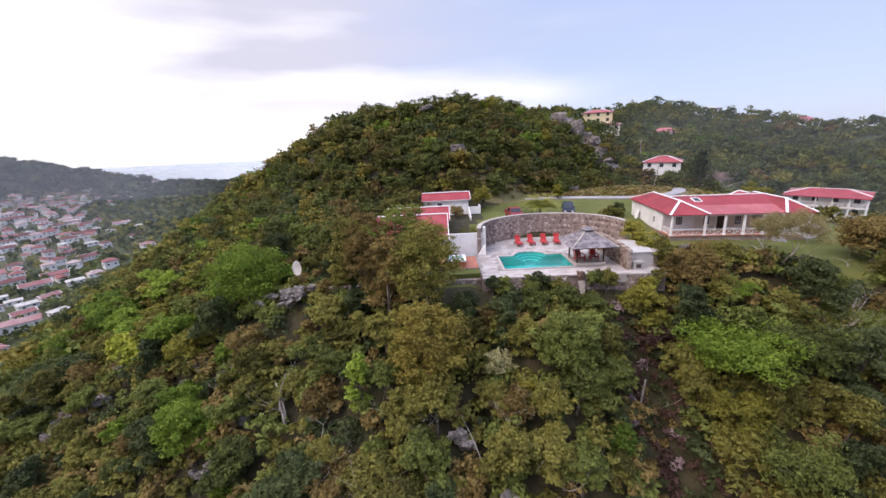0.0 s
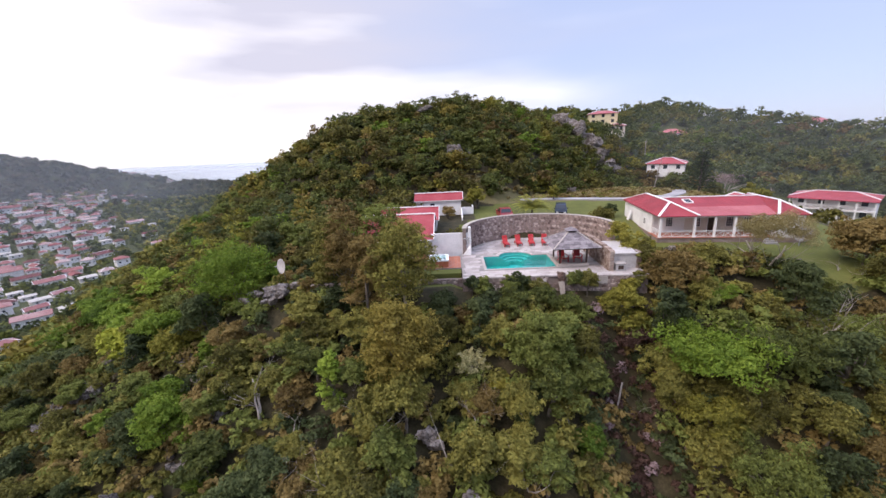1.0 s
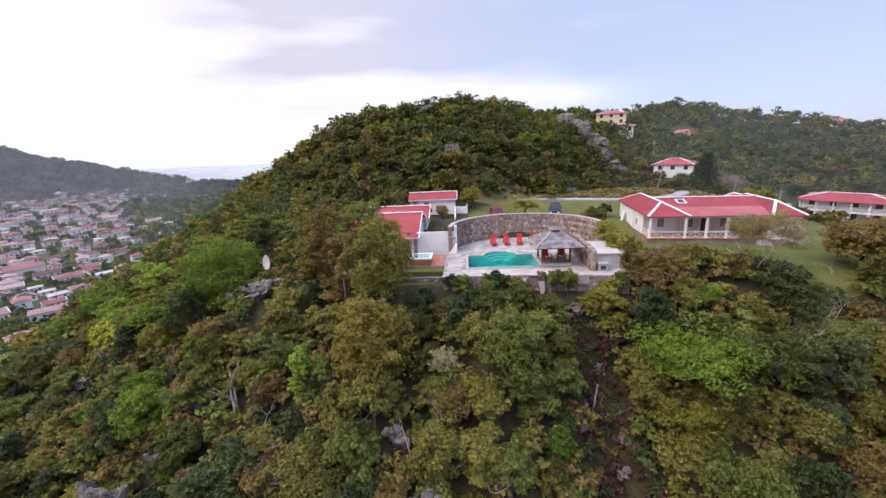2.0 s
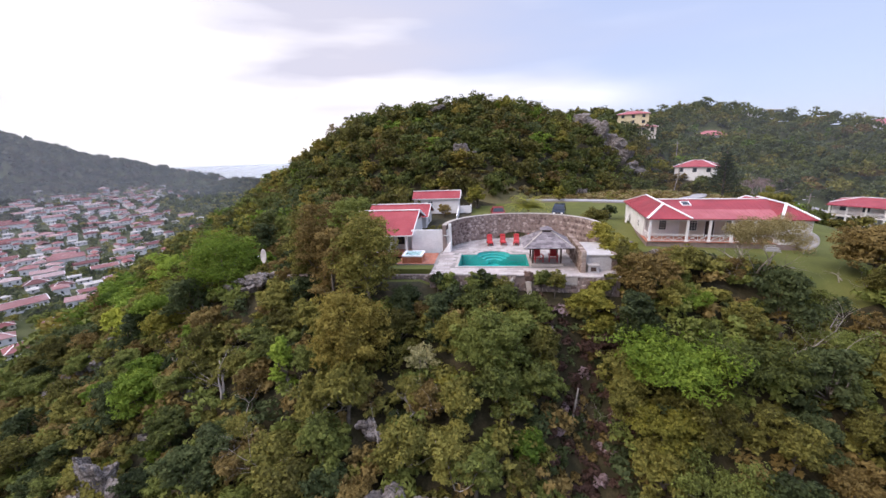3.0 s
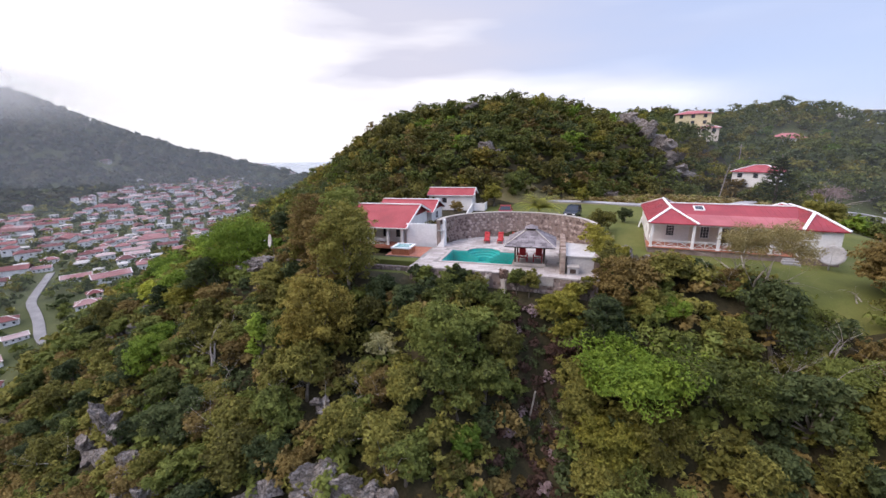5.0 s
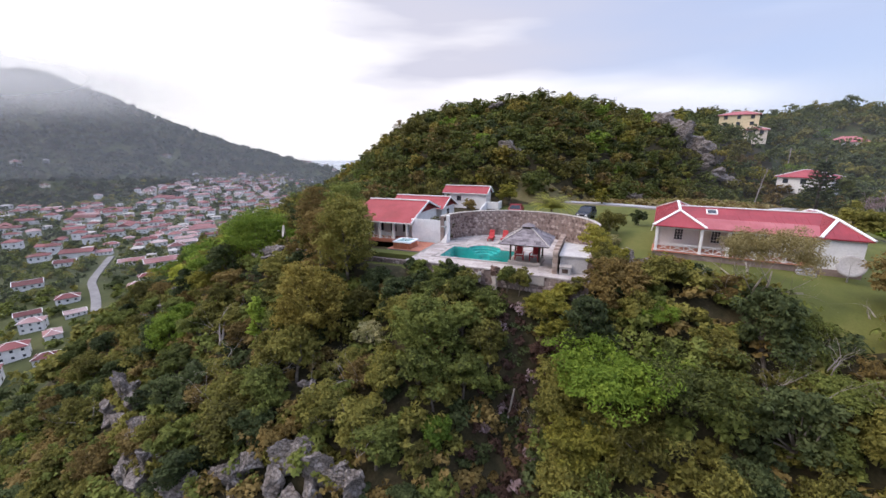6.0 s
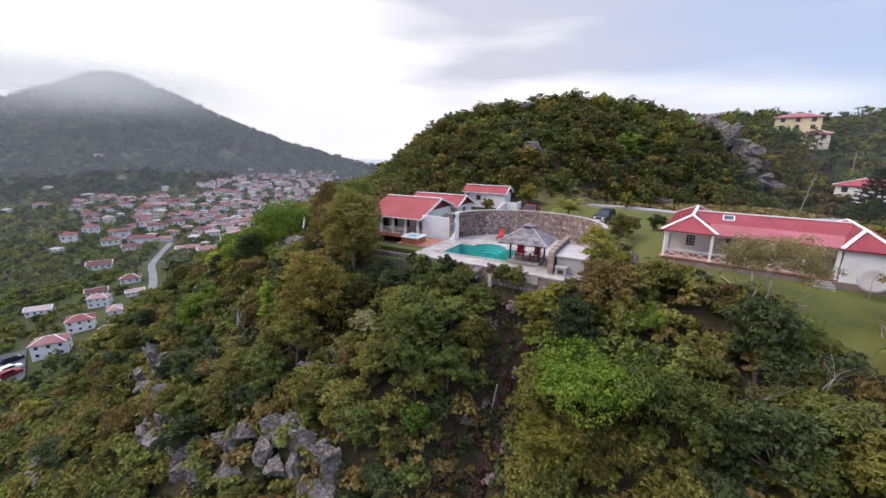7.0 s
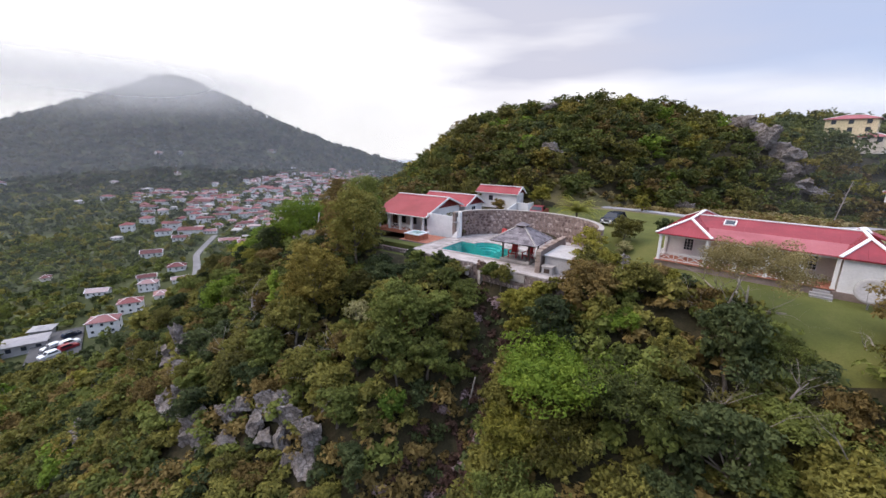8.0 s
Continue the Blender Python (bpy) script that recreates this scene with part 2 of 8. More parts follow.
M_SHINGLE = surface("cedar_shingle", [(0.22, (0.105, 0.090, 0.100)), (0.5, (0.190, 0.166, 0.178)), (0.8, (0.29, 0.262, 0.272))], 1.1, 10.0, 0.9, 0.4, per_object=0.22, dirt=0.4)
M_DARKWOOD = surface("dark_wood", [(0.3, (0.035, 0.022, 0.018)), (0.7, (0.075, 0.048, 0.036))], 2.0, 12.0, 0.65, 0.2)
M_REDPAINT = surface("red_paint", [(0.3, (0.30, 0.018, 0.022)), (0.6, (0.42, 0.028, 0.030)), (0.85, (0.50, 0.06, 0.055))], 1.5, 10.0, 0.5, 0.1)
M_GREY = surface("concrete", [(0.25, (0.26, 0.255, 0.26)), (0.5, (0.36, 0.35, 0.35)), (0.8, (0.46, 0.45, 0.44))], 0.4, 6.0, 0.9, 0.3)
M_ROAD = surface("road_concrete", [(0.25, (0.22, 0.21, 0.22)), (0.5, (0.31, 0.30, 0.31)), (0.8, (0.40, 0.385, 0.38))], 0.25, 5.0, 0.9, 0.3)
M_LANE = surface("worn_asphalt", [(0.25, (0.13, 0.125, 0.13)), (0.5, (0.185, 0.18, 0.185)), (0.8, (0.25, 0.24, 0.24))], 0.25, 5.0, 0.9, 0.2)
M_PALEROOF = surface("pale_flat_roof", [(0.3, (0.36, 0.335, 0.325)), (0.7, (0.48, 0.455, 0.44))], 0.8, 6.0, 0.9, 0.2)
M_BARK = surface("bark", [(0.25, (0.075, 0.060, 0.048)), (0.5, (0.15, 0.125, 0.10)), (0.8, (0.26, 0.225, 0.19))], 1.5, 12.0, 0.95, 0.6)
M_DEADWOOD = surface("dead_wood", [(0.25, (0.18, 0.155, 0.135)), (0.5, (0.29, 0.255, 0.225)), (0.8, (0.40, 0.36, 0.32))], 1.5, 12.0, 0.95, 0.5)
M_POOLTILE = surface("pool_tile", [(0.3, (0.012, 0.36, 0.345)), (0.5, (0.020, 0.45, 0.425)), (0.8, (0.05, 0.54, 0.51))], 0.35, 4.0, 0.5, 0.0, dirt=0.08)
M_BLACK = shader("tyre_rubber", (0.018, 0.018, 0.020), 0.7)[0]
M_CARDARK = shader("car_paint_dark", (0.018, 0.026, 0.045), 0.25)[0]
M_CARRED = shader("car_paint_red", (0.20, 0.020, 0.028), 0.30)[0]
M_CHROME = shader("bright_metal", (0.65, 0.65, 0.66), 0.25, 1.0)[0]
M_LAMPGLASS = shader("lamp_glass", (0.75, 0.76, 0.78), 0.15)[0]
M_ENAMEL = shader("white_enamel", (0.74, 0.76, 0.77), 0.35)[0]
M_YELLOW = surface("yellow_plaster", [(0.3, (0.64, 0.54, 0.33)), (0.7, (0.74, 0.65, 0.44))], 0.3, 4.0, 0.85, 0.0)
# far paler than water: distance haze is put into the base colour
M_SEA = surface("hazed_sea_water", [(0.3, (0.30, 0.35, 0.40)), (0.7, (0.42, 0.47, 0.52))], 0.004, 0.06, 0.35, 0.0, dirt=0.08)

# water of the pool: a clear skin, the tiles show through
M_WATER = bpy.data.materials.new("pool_water")
M_WATER.use_nodes = True
_n, _l = M_WATER.node_tree.nodes, M_WATER.node_tree.links
_n.remove(_n["Principled BSDF"])
_tr, _gl, _mx, _fr = _n.new("ShaderNodeBsdfTransparent"), _n.new("ShaderNodeBsdfGlossy"), _n.new("ShaderNodeMixShader"), _n.new("ShaderNodeFresnel")
_tr.inputs[0].default_value = (0.82, 0.97, 0.97, 1)
_gl.inputs["Roughness"].default_value = 0.06
_fr.inputs[0].default_value = 1.33
_bp = _n.new("ShaderNodeBump")
_bp.inputs["Strength"].default_value, _bp.inputs["Distance"].default_value = 0.25, 0.02
_nz = noise_of(_n, _l, 3.0, 3.0, 0.5, place_of(_n))
_l.new(_nz.outputs[0], _bp.inputs["Height"])
_l.new(_bp.outputs[0], _gl.inputs["Normal"])
_l.new(_fr.outputs[0], _mx.inputs[0])
_l.new(_tr.outputs[0], _mx.inputs[1])
_l.new(_gl.outputs[0], _mx.inputs[2])
_l.new(_mx.outputs[0], _n["Material Output"].inputs["Surface"])

L_OLIVE = leafy("leaf_olive", (0.066, 0.068, 0.012), (0.142, 0.146, 0.022), (0.250, 0.250, 0.040))
L_GOLD = leafy("leaf_golden", (0.100, 0.084, 0.012), (0.192, 0.168, 0.022), (0.295, 0.264, 0.040))
L_GREEN = leafy("leaf_green", (0.056, 0.074, 0.014), (0.112, 0.142, 0.022), (0.190, 0.236, 0.038))
L_BRIGHT = leafy("leaf_bright", (0.056, 0.104, 0.006), (0.120, 0.200, 0.009), (0.205, 0.300, 0.018))
L_FRESH = leafy("leaf_fresh", (0.090, 0.155, 0.010), (0.185, 0.290, 0.016), (0.29, 0.41, 0.03))
L_SUNNY = leafy("leaf_sunny", (0.190, 0.225, 0.012), (0.34, 0.395, 0.022), (0.48, 0.53, 0.05))
L_BROWN = leafy("leaf_brownish", (0.096, 0.072, 0.018), (0.182, 0.142, 0.034), (0.268, 0.212, 0.058))
L_LIME = leafy("leaf_yellow_green", (0.118, 0.122, 0.012), (0.225, 0.230, 0.021), (0.330, 0.318, 0.038))
L_DARK = leafy("leaf_dark", (0.028, 0.042, 0.014), (0.056, 0.080, 0.022), (0.098, 0.130, 0.036))
L_PALE = leafy("leaf_pale", (0.22, 0.23, 0.08), (0.38, 0.38, 0.14), (0.56, 0.55, 0.24))
L_THIN = leafy("leaf_thin", (0.20, 0.18, 0.06), (0.31, 0.28, 0.10), (0.42, 0.38, 0.15))
L_RUSSET = leafy("leaf_russet", (0.058, 0.036, 0.024), (0.100, 0.062, 0.040), (0.150, 0.098, 0.062))
L_FAR = leafy("leaf_far_forest", (0.026, 0.036, 0.016), (0.044, 0.058, 0.024), (0.066, 0.082, 0.034), 0.2, 0.02)
L_FAR2 = leafy("leaf_far_forest_olive", (0.038, 0.042, 0.018), (0.064, 0.068, 0.027), (0.092, 0.096, 0.038), 0.2, 0.02)
L_TWIG = leafy("pinkish_twigs", (0.16, 0.12, 0.10), (0.24, 0.185, 0.16), (0.33, 0.265, 0.235))
M_ASPHALT = surface("asphalt", [(0.3, (0.060, 0.060, 0.064)), (0.7, (0.095, 0.094, 0.098))], 0.2, 3.0, 0.9, 0.0)
L_PALM = leafy("palm_frond", (0.17, 0.19, 0.016), (0.28, 0.31, 0.030), (0.38, 0.40, 0.05))
M_STUMP = surface("old_stump", [(0.25, (0.070, 0.044, 0.034)), (0.5, (0.145, 0.092, 0.072)), (0.8, (0.25, 0.175, 0.145))], 2.2, 12.0, 0.95, 0.8)

# ---------------------------------------------------------------- mesh helpers
class Geo:
    """Corners and faces of one mesh, gathered piece by piece."""

    def __init__(self):
        self.v, self.f = [], []

    def add(self, verts, faces, m=None):
        n = len(self.v)
        self.v += [tuple(m @ Vector(p)) if m else tuple(p) for p in verts]
        self.f += [tuple(i + n for i in face) for face in faces]
        return self

    def box(self, x0, y0, z0, x1, y1, z1, m=None, bev=0.0):
        if bev <= 0:
            v = [(x, y, z) for z in (z0, z1) for x, y in ((x0, y0), (x1, y0), (x1, y1), (x0, y1))]
            return self.add(v, [(3, 2, 1, 0), (4, 5, 6, 7), (0, 1, 5, 4), (1, 2, 6, 5), (2, 3, 7, 6), (3, 0, 4, 7)], m)
        b = bev
        ring = [(x0 + b, y0), (x1 - b, y0), (x1, y0 + b), (x1, y1 - b), (x1 - b, y1), (x0 + b, y1), (x0, y1 - b), (x0, y0 + b)]
        top = [(x0 + b, y0 + b), (x1 - b, y0 + b), (x1 - b, y0 + b), (x1 - b, y1 - b), (x1 - b, y1 - b), (x0 + b, y1 - b), (x0 + b, y1 - b), (x0 + b, y0 + b)]
        v = [(x, y, z0) for x, y in ring] + [(x, y, z1 - b) for x, y in ring] + [(x, y, z1) for x, y in top]
        f = [tuple(reversed(range(8))), tuple(range(16, 24))]
        for k in (0, 8):
            f += [(k + i, k + (i + 1) % 8, k + 8 + (i + 1) % 8, k + 8 + i) for i in range(8)]
        return self.add(v, f, m)

    def beam(self, p, q, w, h, up=(0, 0, 1)):
        """A square bar from p to q, w wide and h deep."""
        p, q = Vector(p), Vector(q)
        d = (q - p).normalized()
        s = d.cross(Vector(up))
        s = s.normalized() if s.length > 1e-4 else Vector((1, 0, 0))
        t = s.cross(d)
        v = [c + s * a * w / 2 + t * b * h / 2 for c in (p, q) for a, b in ((-1, -1), (1, -1), (1, 1), (-1, 1))]
        return self.add(v, [(3, 2, 1, 0), (4, 5, 6, 7), (0, 1, 5, 4), (1, 2, 6, 5), (2, 3, 7, 6), (3, 0, 4, 7)])

    def slab(self, pts, thick):
        """A flat plate on the corners pts (seen from above, counter-clockwise), thick downwards."""
        n = len(pts)
        v = [tuple(p) for p in pts] + [(p[0], p[1], p[2] - thick) for p in pts]
        f = [tuple(range(n)), tuple(reversed(range(n, 2 * n)))] + [(i, n + i, n + (i + 1) % n, (i + 1) % n) for i in range(n)]
        return self.add(v, f)

    def tube(self, pts, radii, sides=6):
        """A round limb through pts with a radius at each."""
        n0 = len(self.v)
        pts = [Vector(p) for p in pts]
        for i, (p, r) in enumerate(zip(pts, radii)):
            d = (pts[min(i + 1, len(pts) - 1)] - pts[max(i - 1, 0)]).normalized()
            s = d.cross(Vector((0.31, 0.17, 0.93)))
            s = s.normalized() if s.length > 1e-3 else Vector((1, 0, 0))
            t = d.cross(s)
            self.v += [tuple(p + (s * math.cos(a) + t * math.sin(a)) * r) for a in (math.tau * k / sides for k in range(sides))]
        for i in range(len(pts) - 1):
            a = n0 + i * sides
            self.f += [(a + k, a + (k + 1) % sides, a + sides + (k + 1) % sides, a + sides + k) for k in range(sides)]
        self.f += [tuple(reversed(range(n0, n0 + sides))), tuple(range(len(self.v) - sides, len(self.v)))]
        return self

    def lathe(self, profile, sides=16, m=None):
        """Turned round z: profile of (radius, z)."""
        v = [(r * math.cos(math.tau * k / sides), r * math.sin(math.tau * k / sides), z) for r, z in profile for k in range(sides)]
        f = []
        for i in range(len(profile) - 1):
            a = i * sides
            f += [(a + k, a + (k + 1) % sides, a + sides + (k + 1) % sides, a + sides + k) for k in range(sides)]
        f += [tuple(reversed(range(sides))), tuple(range(len(v) - sides, len(v)))]
        return self.add(v, f, m)

    def mesh(self, name, mat, smooth=False):
        me = bpy.data.meshes.new(name)
        me.from_pydata(self.v, [], self.f)
        me.materials.append(mat)
        if smooth:
            me.shade_smooth()
        return me


def part(name, geo, mat, parent=None, label="", smooth=False):
    """One mesh object, under a thing or a part when parent is given."""
    me = geo.mesh(name, mat, smooth) if isinstance(geo, Geo) else geo
    ob = new(name, me)
    if parent is not None:
        ob.parent = parent
    return tagged(ob, label)


def thing(name, label, category, m=None, group="", kind=""):
    ob = new(name)
    ob.empty_display_size = 0.3
    if m is not None:
        ob.matrix_world = m
    return tagged(ob, label, category, group, kind)


def inside(x, y, poly):
    """Which of the places lie in the polygon."""
    x, y = np.asarray(x, float), np.asarray(y, float)
    hit = np.zeros(np.broadcast(x, y).shape, bool)
    for (x0, y0), (x1, y1) in zip(poly, poly[1:] + poly[:1]):
        if y0 != y1:
            hit ^= ((y0 > y) != (y1 > y)) & (x < (x1 - x0) * (y - y0) / (y1 - y0) + x0)
    return hit


# ---------------------------------------------------------------- the lie of the land
def ease(a, b, x):
    s = np.clip((x - a) / (b - a), 0, 1)
    return s * s * (3 - 2 * s)


def soft(x, w):
    """Zero below 0, x above, rounded over w."""
    return 0.5 * (x + np.sqrt(x * x + w * w))


def waves(x, y, size, seed):
    """Smooth random relief of about +-1."""
    rng = np.random.RandomState(seed)
    z = 0 * x
    for k in range(7):
        a, ph, s = rng.uniform(0, 6.28), rng.uniform(0, 6.28), size * rng.uniform(0.6, 1.7)
        z = z + np.sin((x * np.cos(a) + y * np.sin(a)) * 6.28 / s + ph)
    return z / 3.0


PEAK = (-830.0, 372.0)          # the clouded mountain behind the village
TERRACE = [(-1.5, 45.6), (4.4, 45.6), (4.4, 42.0), (25.2, 41.0), (25.6, 52.0), (24.6, 55.2), (21.5, 58.6), (17.5, 60.3), (13.0, 60.4), (8.8, 58.6), (6.2, 55.8), (5.4, 52.6), (-1.5, 52.0)]
LAWN = [(5.4, 55.0), (4.0, 62.0), (7.5, 70.0), (7.5, 78.0), (16.0, 84.0), (34.0, 83.0), (60.0, 78.0), (62.0, 50.0), (52.0, 40.5), (46.0, 38.2), (41.5, 40.0), (37.0, 44.5), (33.5, 47.6), (28.5, 51.0), (25.6, 52.0), (24.6, 55.2), (21.5, 58.6), (17.5, 60.3), (13.0, 60.4), (8.8, 58.6)]


def edge_y(x):
    """The brink of the garden's plateau."""
    return 41.5 - 1.6 * ease(24, 30, x) * (1 - ease(30, 38, x)) - 3.5 * ease(38, 52, x) - 0.25 * soft(x - 52, 4) + 3.0 * ease(-2, -14, x)


def land(x, y):
    """Height of the ground."""
    x, y = np.asarray(x, float), np.asarray(y, float)
    plate = -0.7 + 2.7 * ease(53, 64, y) + 1.75 * ease(26, 31, x) * (1 - ease(53, 64, y)) * ease(38, 50, y) + 0.5 * ease(26, 31, x) * (1 - ease(38, 52, y))
    plate = plate + 0.9 * ease(70, 86, y) - 0.14 * soft(x - 56, 8)
    brink = soft(edge_y(x) - y, 1.2)
    spur = plate - (0.58 + 0.15 * ease(10, 24, x)) * brink - 0.004 * brink ** 2 - 0.6 * ease(0.0, 2.2, edge_y(x) - y)
    gully = 5.0 * np.exp(-((x - 20.0 + 0.06 * (38 - y)) / 3.4) ** 2) * ease(40.0, 34, y)
    left = soft(-14 - 0.6 * soft(y - 46, 6) - x, 5)
    spur = spur - gully - 0.40 * left + 0.8 * waves(x, y, 14, 3) * ease(0, 6, edge_y(x) - y)
    spur = spur - 0.5 * soft(y - 112, 12) - 0.35 * soft(-70 - x, 10)
    # the wooded hill behind
    foot = 79.0 + 0.95 * soft(x - 14, 8) + 0.45 * soft(-20 - x, 6)
    s = np.clip((y - foot) / 46.0, 0, 1)
    top = 23.7 - 0.50 * soft(-26 - x, 6) - 0.14 * soft(x - 15, 10) + 1.4 * np.exp(-((x - 11) / 13.0) ** 2)
    hill = top - 22.4 * (1 - s) ** 2 - 0.55 * soft(y - 165 - 0.8 * soft(x - 10, 5), 15) + 0.9 * waves(x, y, 30, 5) * ease(0, 20, y - foot)
    hill = np.where(s > 0, hill, -60)
    # the ridge to the right, farther back
    ry = 236 - 0.66 * soft(x - 90, 20)
    crest = 32.0 - 0.165 * soft(x - 90, 20) - 0.5 * soft(50 - x, 10)
    ridge = crest - 0.33 * soft(ry - y, 10) - 0.45 * soft(y - ry, 10) + 1.6 * waves(x, y, 60, 8)
    z = np.maximum(np.maximum(spur, hill), ridge)
    z = z + 4.6 * np.exp(-((x - 73) ** 2 + (y - 128) ** 2) / 12.0 ** 2)
    z = z - 5.4 * ease(59, 80, x) * (1 - ease(100, 124, y)) * ease(40, 62, y)          # sunk to fit the camera's sight line, so the balcony house shows
    z = z + 0.6 * np.exp(-((x - 12.6) ** 2 + (y - 67) ** 2) / 4.5 ** 2)
    # the valley with the village, and the mountain
    r = np.hypot(x - PEAK[0], y - PEAK[1])
    mount = 140 - 0.445 * np.sqrt(r * r + 30 ** 2) + 10.0 * np.exp(-r / 60.0) + 2.5 * waves(x, y, 190, 11) + 1.5 * waves(x, y, 60, 12)
    far = np.hypot(x, y)
    floor = -43 + 3.0 * waves(x, y, 160, 14) + 6 * ease(330, 620, far) - 90 * ease(620, 1000, y) - 60 * ease(420, 1200, x)
    valley = 0.5 * (floor + mount + np.sqrt((floor - mount) ** 2 + 25 ** 2))
    bear = -np.degrees(np.arctan2(x, y))
    crest2 = np.interp(bear, (29, 32.5, 33.7, 36.7, 40.6, 43.5, 47.2, 51, 60), (-62, -54, -38, -17, -7, 5, 16, 14, -30)) - 0.36 * (np.sqrt((far - 760) ** 2 + 25 ** 2) - 25)
    valley = np.where((bear > 20) & (bear < 75), np.maximum(valley, crest2), valley)
    z = 0.5 * (z + valley + np.sqrt((z - valley) ** 2 + 3.0 ** 2))
    z = z - 200 * ease(1900, 2600, np.hypot(x + 300, y - 300))
    return z


def shaped(x, y):
    """The ground with the terrace cut into it and the lawn smoothed."""
    z = land(x, y)
    return np.where(inside(x, y, TERRACE), -1.9, z)


def build_ground():
    n = 264
    t = np.linspace(-1, 1, n)
    gx = 10 + 42 * np.sinh(4.85 * t)
    gy = 55 + 42 * np.sinh(4.85 * t)
    X, Y = np.meshgrid(gx, gy)
    Z = shaped(X, Y)
    v = np.stack([X, Y, Z], -1).reshape(-1, 3)
    i = np.arange(n * n).reshape(n, n)
    f = np.stack([i[:-1, :-1], i[:-1, 1:], i[1:, 1:], i[1:, :-1]], -1).reshape(-1, 4)
    me = bpy.data.meshes.new("ground")
    me.from_pydata(v.tolist(), [], f.tolist())
    for m in (M_GROUND, M_LAWN, M_DRYGRASS, M_FARGROUND):
        me.materials.append(m)
    cx, cy = v[f].mean(1)[:, 0], v[f].mean(1)[:, 1]
    slot = np.zeros(len(f), np.int32)
    slot[(cy > 175) | (cx < -72) | (cx > 72)] = 3
    slot[inside(cx, cy, LAWN)] = 1
    slot[(cy > 81.5 - 0.10 * np.maximum(cx - 30, 0)) & (cy < 88 + 0.9 * np.maximum(cx - 18, 0)) & (cx > 6) & (cx < 66)] = 2
    slot[inside(cx, cy, [(60, 72), (86, 98), (106, 110), (98, 124), (80, 118), (60, 98)])] = 1
    slot[inside(cx, cy, [(-14, 44.3), (4.4, 42.8), (4.4, 47), (-1, 47), (-1, 50), (-14, 50)])] = 1
    me.polygons.foreach_set("material_index", slot)
    me.shade_smooth()
    ob = new("ground", me)
    tagged(ob, "steep earthy hillside with mown lawn round the houses", "ground", kind="structure")
    # sea level raised to fit the camera's range, colour paled for haze
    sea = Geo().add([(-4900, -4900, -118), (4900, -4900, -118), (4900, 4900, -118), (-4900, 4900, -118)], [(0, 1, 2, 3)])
    tagged(part("water", sea, M_SEA), "sea far below the hills, haze put into its pale colour", "sea", kind="structure")


build_ground()

# ---------------------------------------------------------------- trees
def leaf_blades(rng, c, nrm, length, width):
    """Pointed leaves at the places c, facing nrm: three corners each."""
    n = len(c)
    a = rng.normal(size=(n, 3))
    a -= nrm * (a * nrm).sum(1, keepdims=True)
    a /= np.linalg.norm(a, axis=1, keepdims=True) + 1e-9
    b = np.cross(nrm, a)
    L = (length * rng.uniform(0.7, 1.3, n))[:, None]
    W = (width * rng.uniform(0.7, 1.3, n))[:, None]
    foot = c - a * L * 0.45
    return np.stack([foot - b * W / 2, foot + b * W / 2, c + a * L * 0.62 - nrm * L * 0.10], 1).reshape(-1, 3)


def foliage(rng, clumps, leaves, length, width, lean=0.55, shell=0.35):
    """Leaves through a set of tufts (x, y, z, radius, flatness): densest towards the outside and the top."""
    clumps = np.asarray(clumps, float)
    w = clumps[:, 3] ** 2
    cl = clumps[rng.choice(len(clumps), leaves, p=w / w.sum())]
    d = rng.normal(size=(leaves, 3))
    d[:, 2] = d[:, 2] * 0.75 + 0.30
    d /= np.linalg.norm(d, axis=1, keepdims=True)
    r = cl[:, 3:4] * (shell + (1.10 - shell) * np.sqrt(rng.uniform(0, 1, (leaves, 1))))
    p = cl[:, :3] + d * r * np.stack([np.ones(leaves), np.ones(leaves), cl[:, 4]], 1)
    nrm = d + lean * rng.normal(size=(leaves, 3)) + np.array([0, 0, 0.55])
    nrm /= np.linalg.norm(nrm, axis=1, keepdims=True)
    return leaf_blades(rng, p, nrm, length, width)


def leaf_mesh(name, v, mat, corners=3):
    me = bpy.data.meshes.new(name)
    me.vertices.add(len(v))
    me.vertices.foreach_set("co", np.ascontiguousarray(v, np.float32).ravel())
    me.loops.add(len(v))
    me.loops.foreach_set("vertex_index", np.arange(len(v), dtype=np.int32))
    me.polygons.add(len(v) // corners)
    me.polygons.foreach_set("loop_start", np.arange(0, len(v), corners, dtype=np.int32))
    me.update(calc_edges=True)
    me.materials.append(mat)
    return me


def tufts_of(rng, lobes, each, size=1.0):
    """Each lobe of a crown breaks up into tufts of leaves with gaps between, over a thin core."""
    lobes = np.asarray(lobes, float)
    n = len(lobes)
    d = rng.normal(size=(n, each, 3))
    d[:, :, 2] = d[:, :, 2] * 0.7 + 0.35
    d /= np.linalg.norm(d, axis=2, keepdims=True)
    r = lobes[:, None, 3]
    q = rng.uniform(0.62, 1.05, (n, each)) * r
    out = np.empty((n, each, 5))
    out[:, :, 0] = lobes[:, None, 0] + d[:, :, 0] * q
    out[:, :, 1] = lobes[:, None, 1] + d[:, :, 1] * q
    out[:, :, 2] = lobes[:, None, 2] + d[:, :, 2] * q * lobes[:, None, 4]
    out[:, :, 3] = r * rng.uniform(0.22, 0.46, (n, each)) * size
    out[:, :, 4] = rng.uniform(0.45, 0.75, (n, each))
    core = lobes.copy()
    core[:, 3] *= 0.62
    return np.concatenate([out.reshape(-1, 5), core])


